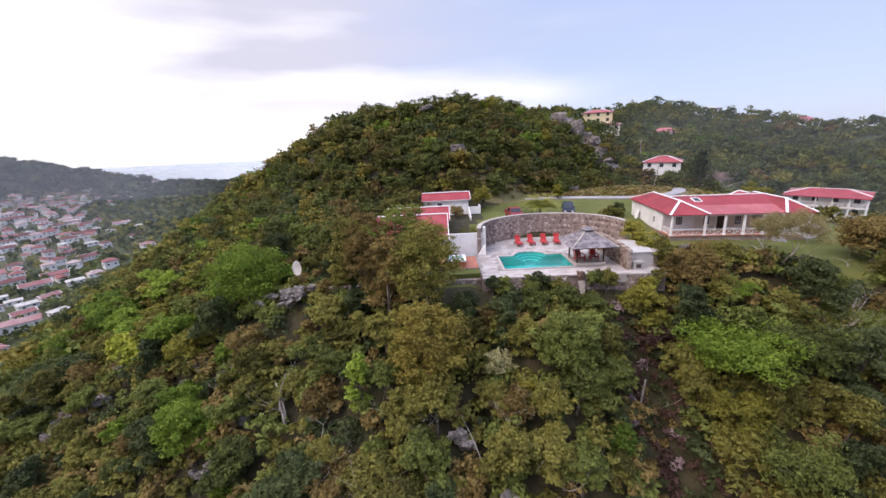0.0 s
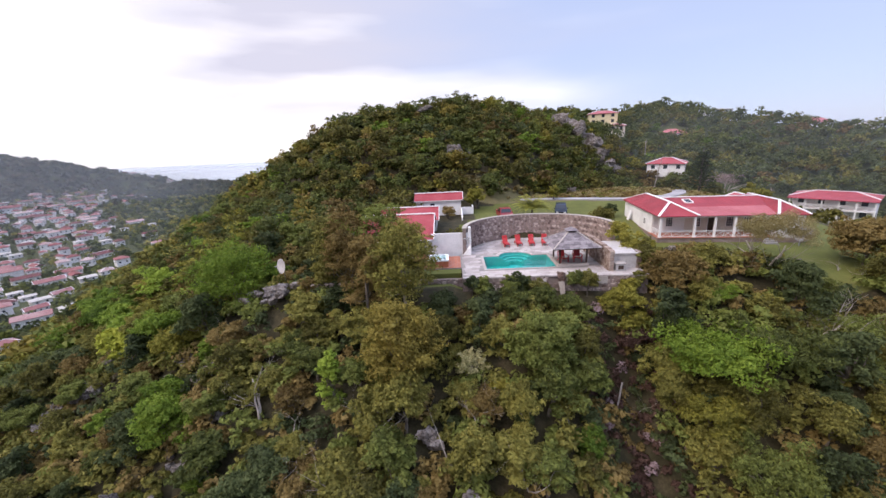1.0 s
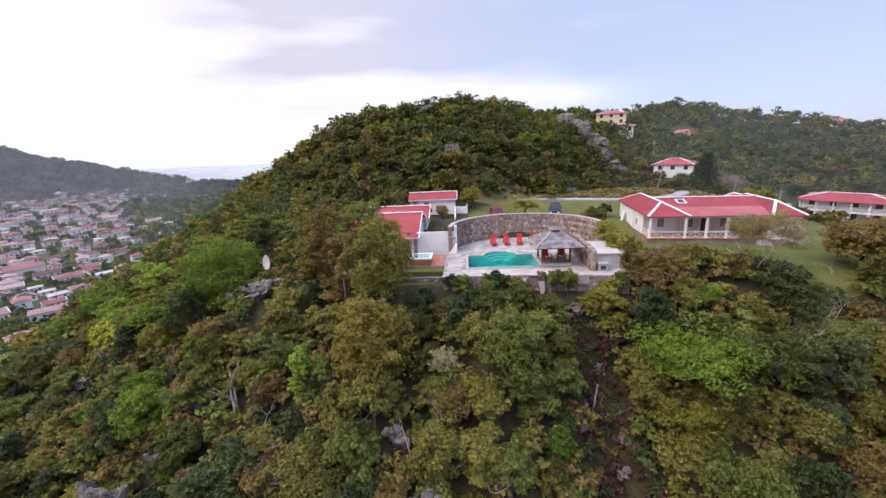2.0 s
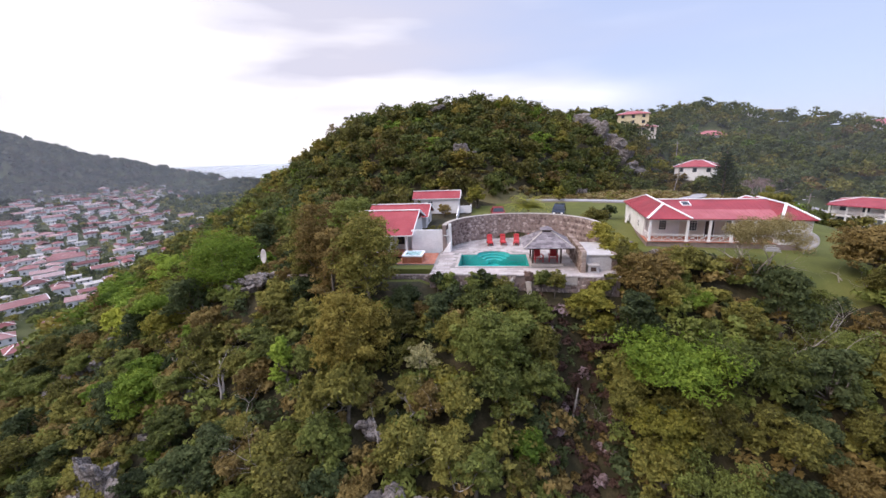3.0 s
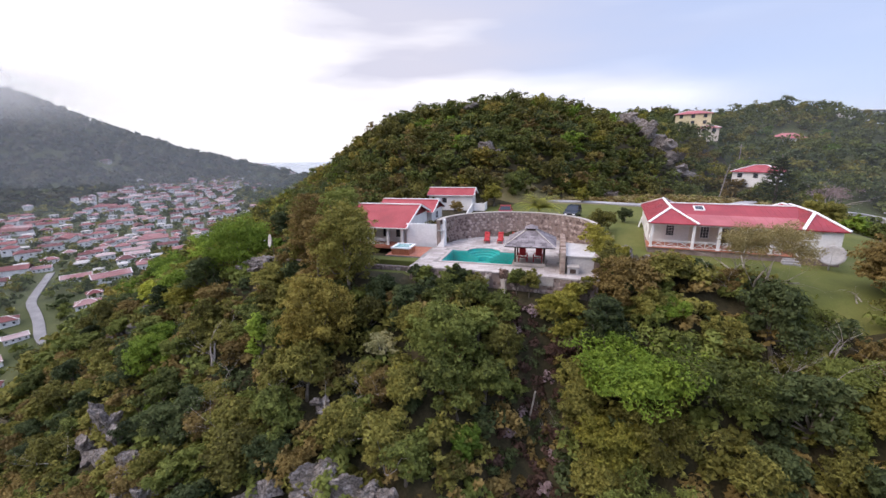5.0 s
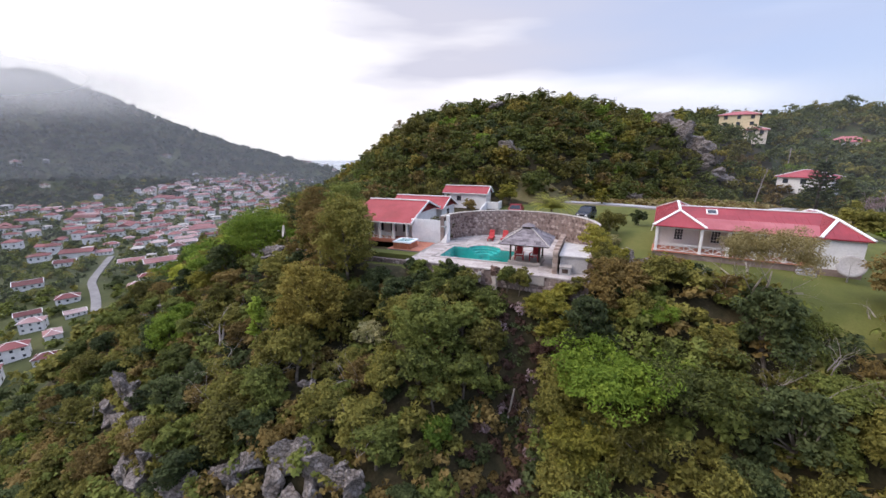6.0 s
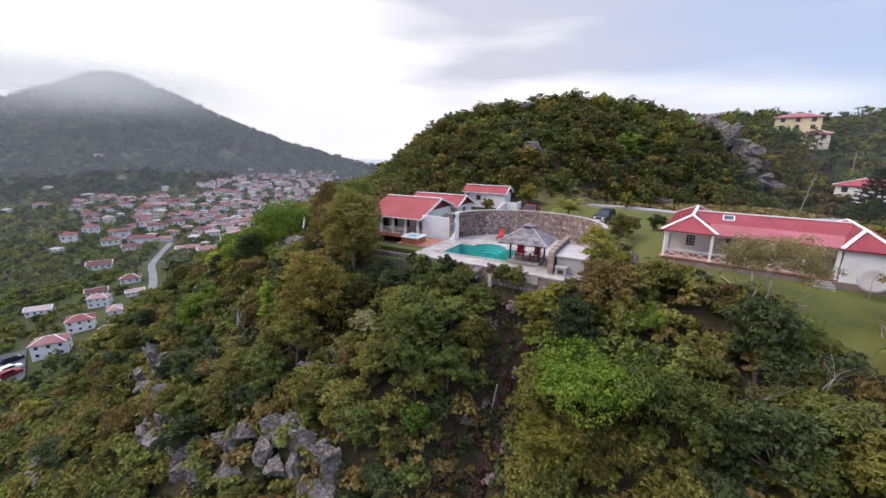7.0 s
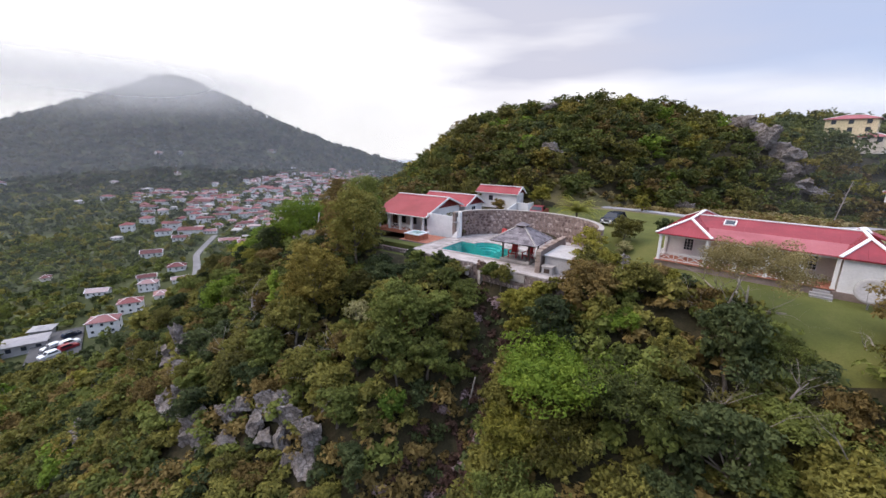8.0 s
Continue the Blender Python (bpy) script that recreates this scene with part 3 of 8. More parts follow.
def crown_clumps(rng, radius, height, count, flat=0.8, shape="dome"):
    """Clumps of one crown: they crowd the upper shell, unevenly."""
    out = []
    for k in range(count):
        a = rng.uniform(0, math.tau)
        e = rng.uniform(-0.15, 1.0)
        rad = radius * (0.62 + 0.25 * rng.uniform(-1, 1)) * math.sqrt(max(0.0, 1 - max(e, 0) ** 2) * 0.9 + 0.1)
        if shape == "layer":
            z = height * (0.55 + 0.45 * e * rng.uniform(0.6, 1))
            rad = radius * math.sqrt(rng.uniform(0.02, 0.85))
        elif shape == "ball":
            e = 1 - 1.75 * (k + 0.5) / count
            a = k * 2.399963 + rng.uniform(-0.3, 0.3)
            rad = radius * 0.74 * math.sqrt(max(0.0, 1 - e * e)) * rng.uniform(0.88, 1.08)
            z = height * (0.58 + 0.34 * e * rng.uniform(0.92, 1.08))
        elif shape == "tall":
            h = rng.uniform(0.05, 1)
            z, rad = height * h, radius * 0.75 * math.sqrt(max(0.05, 1 - (1.5 * h - 0.6) ** 2)) * rng.uniform(0.5, 1)
        else:
            z = height * (0.42 + 0.5 * e)
        out.append((rad * math.cos(a), rad * math.sin(a), z, radius * rng.uniform(0.24, 0.44), flat * rng.uniform(0.75, 1.1)))
    out.append((0, 0, height * 0.62, radius * 0.55, flat))
    if shape == "ball":
        out.append((0, 0, height * 0.5, radius * 0.7, height * 0.42 / (radius * 0.7)))
    return out


def limbs(rng, geo, clumps, height, thick, reach=7):
    """A trunk and limbs that run out to the clumps."""
    lean = Vector((rng.uniform(-0.3, 0.3), rng.uniform(-0.3, 0.3), 0))
    fork = Vector((0, 0, height * 0.36)) + lean
    geo.tube([(0, 0, -1.2), lean * 0.3 + Vector((0, 0, height * 0.15)), fork, fork + Vector((lean.x, lean.y, height * 0.3))], [thick * 1.25, thick, thick * 0.8, thick * 0.3], 7)
    for c in sorted(clumps, key=lambda c: -c[3])[:reach]:
        end = Vector(c[:3])
        mid = fork.lerp(end, 0.5) + Vector((rng.uniform(-0.3, 0.3), rng.uniform(-0.3, 0.3), -0.15 * height * rng.uniform(0, 1)))
        geo.tube([fork - Vector((0, 0, height * 0.08)), mid, end], [thick * 0.55, thick * 0.34, thick * 0.1], 5)


def tree_kind(name, label, seed, radius, height, count, leaves, length, width, mat, shape="dome", flat=0.8, thick=0.14, category="tree", lean=0.55):
    """One tree with trunk and crown, its foot at the origin."""
    rng = np.random.RandomState(seed)
    cl = crown_clumps(rng, radius, height, count, flat, shape)
    root = thing(name, label, category)
    wood = Geo()
    limbs(rng, wood, cl, height, thick)
    part("trunk", wood, M_BARK, root, smooth=True)
    part("crown", leaf_mesh("crown", foliage(rng, tufts_of(rng, cl, 9, 1.08), leaves, length, width, lean), mat), None, root)
    return root

# ---------------------------------------------------------------- building parts
def window_part(parent, m, w, h, mat=None, panes=(2, 2), frame_mat=None, shutters=False):
    """A window in the plane y = 0 of m, looking towards -y, centred on the origin."""
    fw = 0.07
    out, hole = [(-w / 2, -h / 2), (w / 2, -h / 2), (w / 2, h / 2), (-w / 2, h / 2)], [(-w / 2 + fw, -h / 2 + fw), (w / 2 - fw, -h / 2 + fw), (w / 2 - fw, h / 2 - fw), (-w / 2 + fw, h / 2 - fw)]
    v = [(x, y, z) for y in (-0.06, 0.03) for ring in (out, hole) for x, z in ring]
    f = []
    for i in range(4):
        j = (i + 1) % 4
        f += [(i, j, 4 + j, 4 + i), (8 + j, 8 + i, 12 + i, 12 + j), (j, i, 8 + i, 8 + j), (4 + i, 4 + j, 12 + j, 12 + i)]
    win = part("window", Geo().add(v, f, m), frame_mat or M_TRIM, parent)
    for i in range(1, panes[0]):
        x = -w / 2 + w * i / panes[0]
        part("glazing_bar", Geo().box(x - 0.02, -0.04, -h / 2 + fw, x + 0.02, 0.0, h / 2 - fw, m), frame_mat or M_TRIM, win)
    for i in range(1, panes[1]):
        z = -h / 2 + h * i / panes[1]
        part("glazing_bar", Geo().box(-w / 2 + fw, -0.036, z - 0.02, w / 2 - fw, -0.004, z + 0.02, m), frame_mat or M_TRIM, win)
    part("pane", Geo().box(-w / 2 + fw, -0.02, -h / 2 + fw, w / 2 - fw, 0.01, h / 2 - fw, m), M_GLASS, win, "dark glass pane")
    if shutters:
        for s in (-1, 1):
            part("shutter", Geo().box(s * (w / 2 + 0.03) - (0.22 if s < 0 else 0), -0.08, -h / 2, s * (w / 2 + 0.03) + (0.22 if s > 0 else 0), -0.02, h / 2, m), M_TRIM, win, "white wooden shutter")
    return win


def roof_face(parent, pts, mat=None, thick=0.12, seams=0.0):
    """One plane of a roof, with standing seams running down the slope."""
    plane = part("roof_plane", Geo().slab(pts, thick), mat or M_ROOF, parent)
    if seams:
        p = [Vector(q) for q in pts]
        a, b = p[0], p[1]                     # the eave
        along = (b - a).normalized()
        nrm = along.cross(p[-1] - a).normalized()
        if nrm.z < 0:
            nrm = -nrm
        down = nrm.cross(along).normalized()
        n = int((b - a).length / seams)
        top = max((q - a).dot(down) for q in p)
        flat = [((q - a).dot(along), (q - a).dot(down)) for q in p]
        for k in range(1, n):
            s = k * seams
            hits = []
            for (x0, y0), (x1, y1) in zip(flat, flat[1:] + flat[:1]):
                if (x0 <= s) != (x1 <= s):
                    hits.append(y0 + (y1 - y0) * (s - x0) / (x1 - x0))
            if len(hits) >= 2 and max(hits) - min(hits) > 0.15:
                part("seam", Geo().beam(a + along * s + down * (min(hits) + 0.03) + nrm * 0.012, a + along * s + down * (max(hits) - 0.03) + nrm * 0.004, 0.035, 0.026, nrm), mat or M_ROOF, plane)
    return plane


def ridge_bar(parent, p, q, w=0.30, h=0.10, name="ridge_cap"):
    return part(name, Geo().beam(Vector(p) + Vector((0, 0, 0.06)), Vector(q) + Vector((0, 0, 0.06)), w, h), M_TRIM, parent, "white ridge capping")


def railing(parent, p, q, z0, h=0.85, cells=2):
    """A veranda railing with crossed bars between two posts."""
    p, q = Vector((*p, z0)), Vector((*q, z0))
    up = Vector((0, 0, h))
    rail = part("railing", Geo().beam(p + up, q + up, 0.08, 0.06), M_TRIM, parent, "white painted railing with crossed bars")
    part("bottom_rail", Geo().beam(p + up * 0.12, q + up * 0.12, 0.07, 0.06), M_TRIM, rail)
    for k in range(cells):
        a, b = p.lerp(q, k / cells), p.lerp(q, (k + 1) / cells)
        part("cross_bar", Geo().beam(a + up * 0.12, b + up, 0.05, 0.045), M_TRIM, rail)
        part("cross_bar", Geo().beam(a + up, b + up * 0.12, 0.044, 0.05), M_TRIM, rail)
        if k:
            part("baluster", Geo().beam(a + up * 0.12, a + up, 0.06, 0.06), M_TRIM, rail)
    return rail


# ---------------------------------------------------------------- the long villa on the lawn
def build_villa():
    ax, ay = 0.9924, -0.1231                   # along the front
    O = Vector((31.5, 52.1, 0))
    U, V = Vector((ax, ay, 0)), Vector((-ay, ax, 0))

    def P(u, v, z):
        return O + U * u + V * v + Vector((0, 0, z))

    def at(u, v, z, turn=0):
        return Matrix.Translation(P(u, v, z)) @ Matrix.Rotation(math.atan2(ay, ax) + radians(turn), 4, "Z")

    base = Matrix.Translation(O) @ Matrix.Rotation(math.atan2(ay, ax), 4, "Z")
    villa = thing("villa", "long white villa with red hipped roofs and railed veranda", "house")
    Z0, ZE, ZR = 1.25, 4.2, 5.58
    W = 17.3
    # plinth and veranda floor
    part("plinth", Geo().box(-0.15, -0.15, -0.6, 13.95, 12.2, Z0 - 0.06, base), M_MORTAR, villa, "rough brownish stone plinth")
    part("floor", Geo().box(-0.25, -0.3, Z0 - 0.06, 14.05, 3.1, Z0, base), M_TERRACOTTA, villa, "terracotta veranda floor")
    part("wing_plinth", Geo().box(13.95, -0.45, -0.6, W + 0.1, 12.2, Z0 - 0.1, base), M_MORTAR, villa, "rough brownish stone plinth")
    # walls: left wing behind its porch, main body, right wing
    for b in ((0, 3.0, 0.0, 0.25, 15.2, ZE), (0.25, 3.0, Z0, 4.4, 3.2, ZE), (0.25, 15.0, Z0, 4.4, 15.2, ZE), (4.15, 12.2, Z0, 4.4, 15.0, ZE),
              (14.2, -0.3, Z0 - 0.1, W, -0.1, ZE), (14.2, -0.1, Z0 - 0.1, 14.4, 3.0, ZE), (W - 0.2, -0.1, Z0 - 0.1, W, 12.2, ZE)):
        part("wall", Geo().box(*b, base), M_WHITE, villa, "white plastered wall")
    for b in ((4.4, 3.0, Z0, 14.2, 3.2, ZE + 0.35), (4.4, 12.0, Z0, 14.2, 12.2, ZE)):
        part("wall", Geo().box(*b, base), M_CREAM, villa, "cream veranda wall")
    # doors and windows under the veranda
    window_part(villa, at(2.35, 2.99, 2.75), 0.95, 1.35, panes=(3, 4))
    window_part(villa, at(6.0, 2.99, 2.75), 0.95, 1.5, panes=(3, 4))
    door = part("door", Geo().box(-0.5, -0.05, 0, 0.5, 0.02, 2.1, at(7.9, 2.98, Z0)), M_DARKWOOD, villa, "dark panelled door")
    part("door_frame", Geo().box(-0.6, -0.08, 0, -0.5, 0.0, 2.2, at(7.9, 2.98, Z0)).box(0.5, -0.08, 0, 0.6, 0.0, 2.2, at(7.9, 2.98, Z0)).box(-0.6, -0.08, 2.1, 0.6, -0.002, 2.2, at(7.9, 2.98, Z0)), M_TRIM, door)
    window_part(villa, at(10.2, 2.99, 2.75), 0.95, 1.5, panes=(3, 4))
    window_part(villa, at(12.4, 2.99, 2.75), 0.95, 1.5, panes=(3, 4))
    window_part(villa, at(-0.01, 5.6, 2.5, -90), 0.8, 1.0)
    part("shutter", Geo().box(-0.5, -0.75, 0.0, 0.5, -0.66, 1.9, at(0, 11.5, 0.9, -90) @ Matrix.Rotation(radians(-14), 4, "X")), M_TRIM, villa, "white board leaning on the wall")
    # veranda posts
    posts = [0.12, 4.4, 6.9, 9.3, 11.7, 13.95]
    for u in posts:
        post = part("post", Geo().box(-0.14, -0.14, Z0, 0.14, 0.14, ZE - 0.1, at(u, 0.0, 0), 0.03), M_TRIM, villa, "white veranda post")
        part("post_base", Geo().box(-0.18, -0.18, Z0, 0.18, 0.18, Z0 + 0.16, at(u, 0.0, 0)), M_TRIM, post)
    part("post", Geo().box(-0.14, -0.14, Z0, 0.14, 0.14, ZE - 0.1, at(0.12, 2.9, 0), 0.03), M_TRIM, villa)
    for a, b in zip(posts, posts[1:]):
        if b < 13:
            c = P(a + 0.16, 0, 0), P(b - 0.16, 0, 0)
            railing(villa, c[0].xy, c[1].xy, Z0, 0.85, 3 if b - a > 3 else 2)
    c = P(posts[-2] + 0.16, 0, 0), P(12.7, 0, 0)
    railing(villa, c[0].xy, c[1].xy, Z0, 0.85, 1)
    c = P(0.12, 0.16, 0), P(0.12, 2.7, 0)
    railing(villa, c[0].xy, c[1].xy, Z0, 0.85, 2)
    part("beam", Geo().box(-0.1, -0.12, ZE - 0.28, 14.1, 0.12, ZE - 0.02, base), M_TRIM, villa, "white veranda beam")
    part("beam", Geo().box(0.0, 0.12, ZE - 0.28, 0.24, 3.0, ZE - 0.02, base), M_TRIM, villa)
    # steps down to the lawn
    steps = part("steps", Geo().box(12.75, -0.62, 0.3, 13.85, -0.3, Z0 - 0.18, base), M_GREY, villa, "low stone steps")
    for k in range(1, 4):
        part("step", Geo().box(12.55, -0.62 - 0.34 * k, 0.0, 14.05, -0.3 - 0.34 * k - 0.0, Z0 - 0.18 - 0.19 * k, base), M_GREY, steps)
    # roofs
    e = 0.35
    part("ceiling", Geo().box(0.2, 0.3, ZE - 0.10, 4.2, 15.0, ZE - 0.05, base), M_TRIM, villa)
    f0, f1, r0, r1 = -e, 15.2 + e, 3.0, 12.4
    uL, uR, uc = -e, 4.4 + e, 2.2
    roof_face(villa, [P(uL, f1, ZE), P(uL, f0, ZE), P(uc, r0, ZR), P(uc, r1, ZR)], seams=0.55)
    roof_face(villa, [P(uL, f0, ZE), P(uR, f0, ZE), P(uc, r0, ZR)], seams=0.55)
    roof_face(villa, [P(uR, f0, ZE), P(uR, f1, ZE), P(uc, r1, ZR), P(uc, r0, ZR)], seams=0.55)
    roof_face(villa, [P(uR, f1, ZE), P(uL, f1, ZE), P(uc, r1, ZR)], seams=0.55)
    for a, b in (((uL, f0, ZE), (uc, r0, ZR)), ((uR, f0, ZE), (uc, r0, ZR)), ((uL, f1, ZE), (uc, r1, ZR)), ((uR, f1, ZE), (uc, r1, ZR)), ((uc, r0, ZR), (uc, r1, ZR))):
        ridge_bar(villa, P(*a), P(*b))
    # main body
    zr, zb = ZR + 0.03, 4.80
    part("ceiling", Geo().box(4.5, 3.2, ZE - 0.02, 14.2, 12.0, ZE + 0.03, base), M_TRIM, villa)
    roof_face(villa, [P(3.6, 3.3, zb), P(14.8, 3.3, zb), P(15.9, 7.0, zr), P(2.2, 7.0, zr)], seams=0.55)
    roof_face(villa, [P(4.4, -e, ZE + 0.02), P(14.4, -e, ZE + 0.02), P(14.6, 3.3, zb), P(3.9, 3.3, zb)], M_ROOF_PALE, seams=0.55)
    roof_face(villa, [P(15.8, 12.2 + e, ZE - 0.4), P(2.4, 12.2 + e, ZE - 0.4), P(2.2, 7.0, zr), P(15.9, 7.0, zr)], seams=0.55)
    ridge_bar(villa, P(2.2, 7.0, zr), P(15.8, 7.0, zr))
    # right wing
    uL, uR, uc = 13.9, W + e, 15.75
    f0, f1, r0, r1 = -0.3 - e, 12.2 + e, 2.6, 9.6
    part("ceiling", Geo().box(14.3, 0.0, ZE - 0.08, W - 0.1, 12.0, ZE - 0.03, base), M_TRIM, villa)
    roof_face(villa, [P(uL, f1, ZE), P(uL, f0, ZE), P(uc, r0, ZR), P(uc, r1, ZR)], seams=0.55)
    roof_face(villa, [P(uL, f0, ZE), P(uR, f0, ZE), P(uc, r0, ZR)], seams=0.55)
    roof_face(villa, [P(uR, f0, ZE), P(uR, f1, ZE), P(uc, r1, ZR), P(uc, r0, ZR)], seams=0.55)
    roof_face(villa, [P(uR, f1, ZE), P(uL, f1, ZE), P(uc, r1, ZR)], seams=0.55)
    for a, b in (((uL, f0, ZE), (uc, r0, ZR)), ((uR, f0, ZE), (uc, r0, ZR)), ((uR, f1, ZE), (uc, r1, ZR)), ((uc, r0, ZR), (uc, r1, ZR))):
        ridge_bar(villa, P(*a), P(*b))
    # a low gable behind the main ridge
    b0, b1 = P(16.6, 10.4, 5.05), P(16.6, 14.6, 5.05)
    part("ceiling", Geo().box(14.8, 12.3, 3.5, 18.4, 14.4, 3.6, base), M_TRIM, villa)
    roof_face(villa, [P(14.2, 14.6, 4.0), P(14.2, 10.4, 4.0), b0, b1])
    roof_face(villa, [P(19.0, 10.4, 4.0), P(19.0, 14.6, 4.0), b1, b0])
    ridge_bar(villa, b0, b1)
    ridge_bar(villa, P(14.2, 10.4, 4.03), b0)
    ridge_bar(villa, P(14.2, 14.6, 4.03), b1)
    part("wall", Geo().box(14.6, 12.2, 0.2, 18.6, 14.2, 3.6, base), M_WHITE, villa)
    # skylight on the front slope
    def S(u, v):
        return P(u, v, zb + (zr - zb) * (v - 3.3) / 3.7 + 0.07)
    sky = part("skylight", Geo().beam(S(5.0, 4.6), S(6.0, 4.6), 0.12, 0.14).beam(S(5.0, 6.0), S(6.0, 6.0), 0.12, 0.14).beam(S(5.0, 4.6), S(5.0, 6.0), 0.12, 0.14).beam(S(6.0, 4.6), S(6.0, 6.0), 0.12, 0.14), M_TRIM, villa, "white framed skylight")
    part("pane", Geo().slab([S(5.05, 4.65), S(5.95, 4.65), S(5.95, 5.95), S(5.05, 5.95)], 0.03), M_GLASS, sky)
    return villa


build_villa()


def villa_dish():
    """The large grey mesh dish on the lawn before the villa's wing."""
    d = thing("satellite_dish", "large grey mesh satellite dish before the villa's wing", "satellite dish")
    x, y, z = 47.2, 48.2, 2.0
    m = Matrix.Translation((x, y, z)) @ Matrix.Rotation(radians(-30), 4, "Z") @ Matrix.Rotation(radians(68), 4, "X")
    part("reflector", Geo().lathe([(0.03, -0.02), (0.4, 0.02), (0.8, 0.12), (1.05, 0.24), (1.05, 0.27), (0.79, 0.15), (0.4, 0.05), (0.03, 0.01)], 24, m), M_GREY, d, "grey dish reflector", smooth=True)
    part("pole", Geo().tube([(x, y + 0.15, -0.4), (x, y + 0.15, z)], [0.07, 0.06], 8), M_GREY, d)
    part("feed_arm", Geo().beam(m @ Vector((0, -1.0, 0.25)), m @ Vector((0, 0, 0.95)), 0.035, 0.035), M_GREY, d)


villa_dish()


# ---------------------------------------------------------------- the pool house left of the terrace
def gable_house(name, label, x0, x1, ys, yr, yn, zs, zr, zn, floor, front_wall, back_wall, category="house", over=0.45, seams=0.5):
    """A house whose ridge runs along x, with its gable at x1. Eaves at ys (front) and yn (back)."""
    h = thing(name, label, category)
    part("ceiling", Geo().box(x0 + 0.2, front_wall + 0.3, zs - 0.2, x1 - 0.6, back_wall - 0.3, zs - 0.15), M_TRIM, h)
    roof_face(h, [(x0, ys, zs), (x1, ys, zs), (x1, yr, zr), (x0, yr, zr)], seams=seams)
    roof_face(h, [(x1, yn, zn), (x0, yn, zn), (x0, yr, zr), (x1, yr, zr)], seams=seams)
    ridge_bar(h, (x0, yr, zr), (x1 + 0.05, yr, zr), 0.36, 0.12)
    for y, z in ((ys, zs), (yn, zn)):
        part("barge_board", Geo().beam((x1 + 0.04, y, z - 0.02), (x1 + 0.04, yr, zr - 0.02), 0.10, 0.28), M_TRIM, h, "white barge board")
    part("eave_board", Geo().box(x0, ys - 0.05, zs - 0.16, x1, ys + 0.02, zs - 0.02), M_TRIM, h)
    # gable infill, set back under the verge
    gx = x1 - over
    zf = zs + (zr - zs) * (front_wall - ys) / (yr - ys) - 0.14
    zb = zn + (zr - zn) * (yn - back_wall) / (yn - yr) - 0.14
    low = min(zf, zb)
    g = Geo().add([(gx, front_wall, low), (gx, back_wall, low), (gx, back_wall, zb), (gx, yr, zr - 0.14), (gx, front_wall, zf),
                   (gx - 0.15, front_wall, low), (gx - 0.15, back_wall, low), (gx - 0.15, back_wall, zb), (gx - 0.15, yr, zr - 0.14), (gx - 0.15, front_wall, zf)],
                  [(0, 1, 2, 3, 4), (9, 8, 7, 6, 5), (0, 5, 6, 1), (1, 6, 7, 2), (2, 7, 8, 3), (3, 8, 9, 4), (4, 9, 5, 0)])
    part("gable", g, M_GABLE, h, "dark red boarded gable")
    for b in ((x0 + 0.3, front_wall, floor, gx, front_wall + 0.2, zf), (x0 + 0.3, back_wall - 0.2, floor, gx, back_wall, zb),
              (gx - 0.2, front_wall + 0.2, floor, gx, back_wall - 0.2, low), (x0 + 0.3, front_wall + 0.2, floor, x0 + 0.5, back_wall - 0.2, low)):
        part("wall", Geo().box(*b), M_WHITE, h, "white plastered wall")
    return h


def build_pool_house():
    h = gable_house("pool_house", "white pool house with red gabled roof and a posted porch", -9.5, 0.85, 50.7, 57.0, 61.6, 2.62, 5.0, 3.4, -0.45, 53.4, 61.0)
    part("floor", Geo().box(-9.3, 50.9, -0.44, 0.4, 53.4, -0.02), M_TERRACOTTA, h, "porch floor")
    for x in (-0.15, -2.3, -4.6, -6.9, -9.0):
        part("post", Geo().box(x - 0.17, 51.2, -0.02, x + 0.17, 51.54, 2.62, None, 0.03), M_TRIM, h, "white porch post")
    part("beam", Geo().box(-9.2, 51.22, 2.40, 0.1, 51.5, 2.64), M_TRIM, h)
    railing(h, (-4.45, 51.37), (-2.45, 51.37), -0.02, 0.9, 2)
    railing(h, (-6.75, 51.37), (-4.75, 51.37), -0.02, 0.9, 2)
    for x in (-1.35, -3.4, -5.6):
        window_part(h, pose(x, 53.38, 1.35), 0.95, 1.25, panes=(2, 2), frame_mat=M_DARKWOOD)
    door = part("door", Geo().box(-7.9, 53.33, 0.0, -6.9, 53.39, 2.05), M_DARKWOOD, h, "dark door")
    part("handle", Geo().box(-7.02, 53.28, 0.95, -6.97, 53.34, 1.08), M_CHROME, door)
    window_part(h, pose(0.405, 55.4, 1.9, 0, 0, 90), 1.0, 1.2)
    # the roof behind it
    k = gable_house("guest_house", "white guest house with red gabled roof behind the pool house", -9.0, 1.3, 61.7, 65.2, 68.8, 3.1, 4.75, 3.1, 0.2, 62.2, 68.2)
    window_part(k, pose(0.86, 65.0, 2.2, 0, 0, 90), 1.4, 1.3)
    return h


build_pool_house()


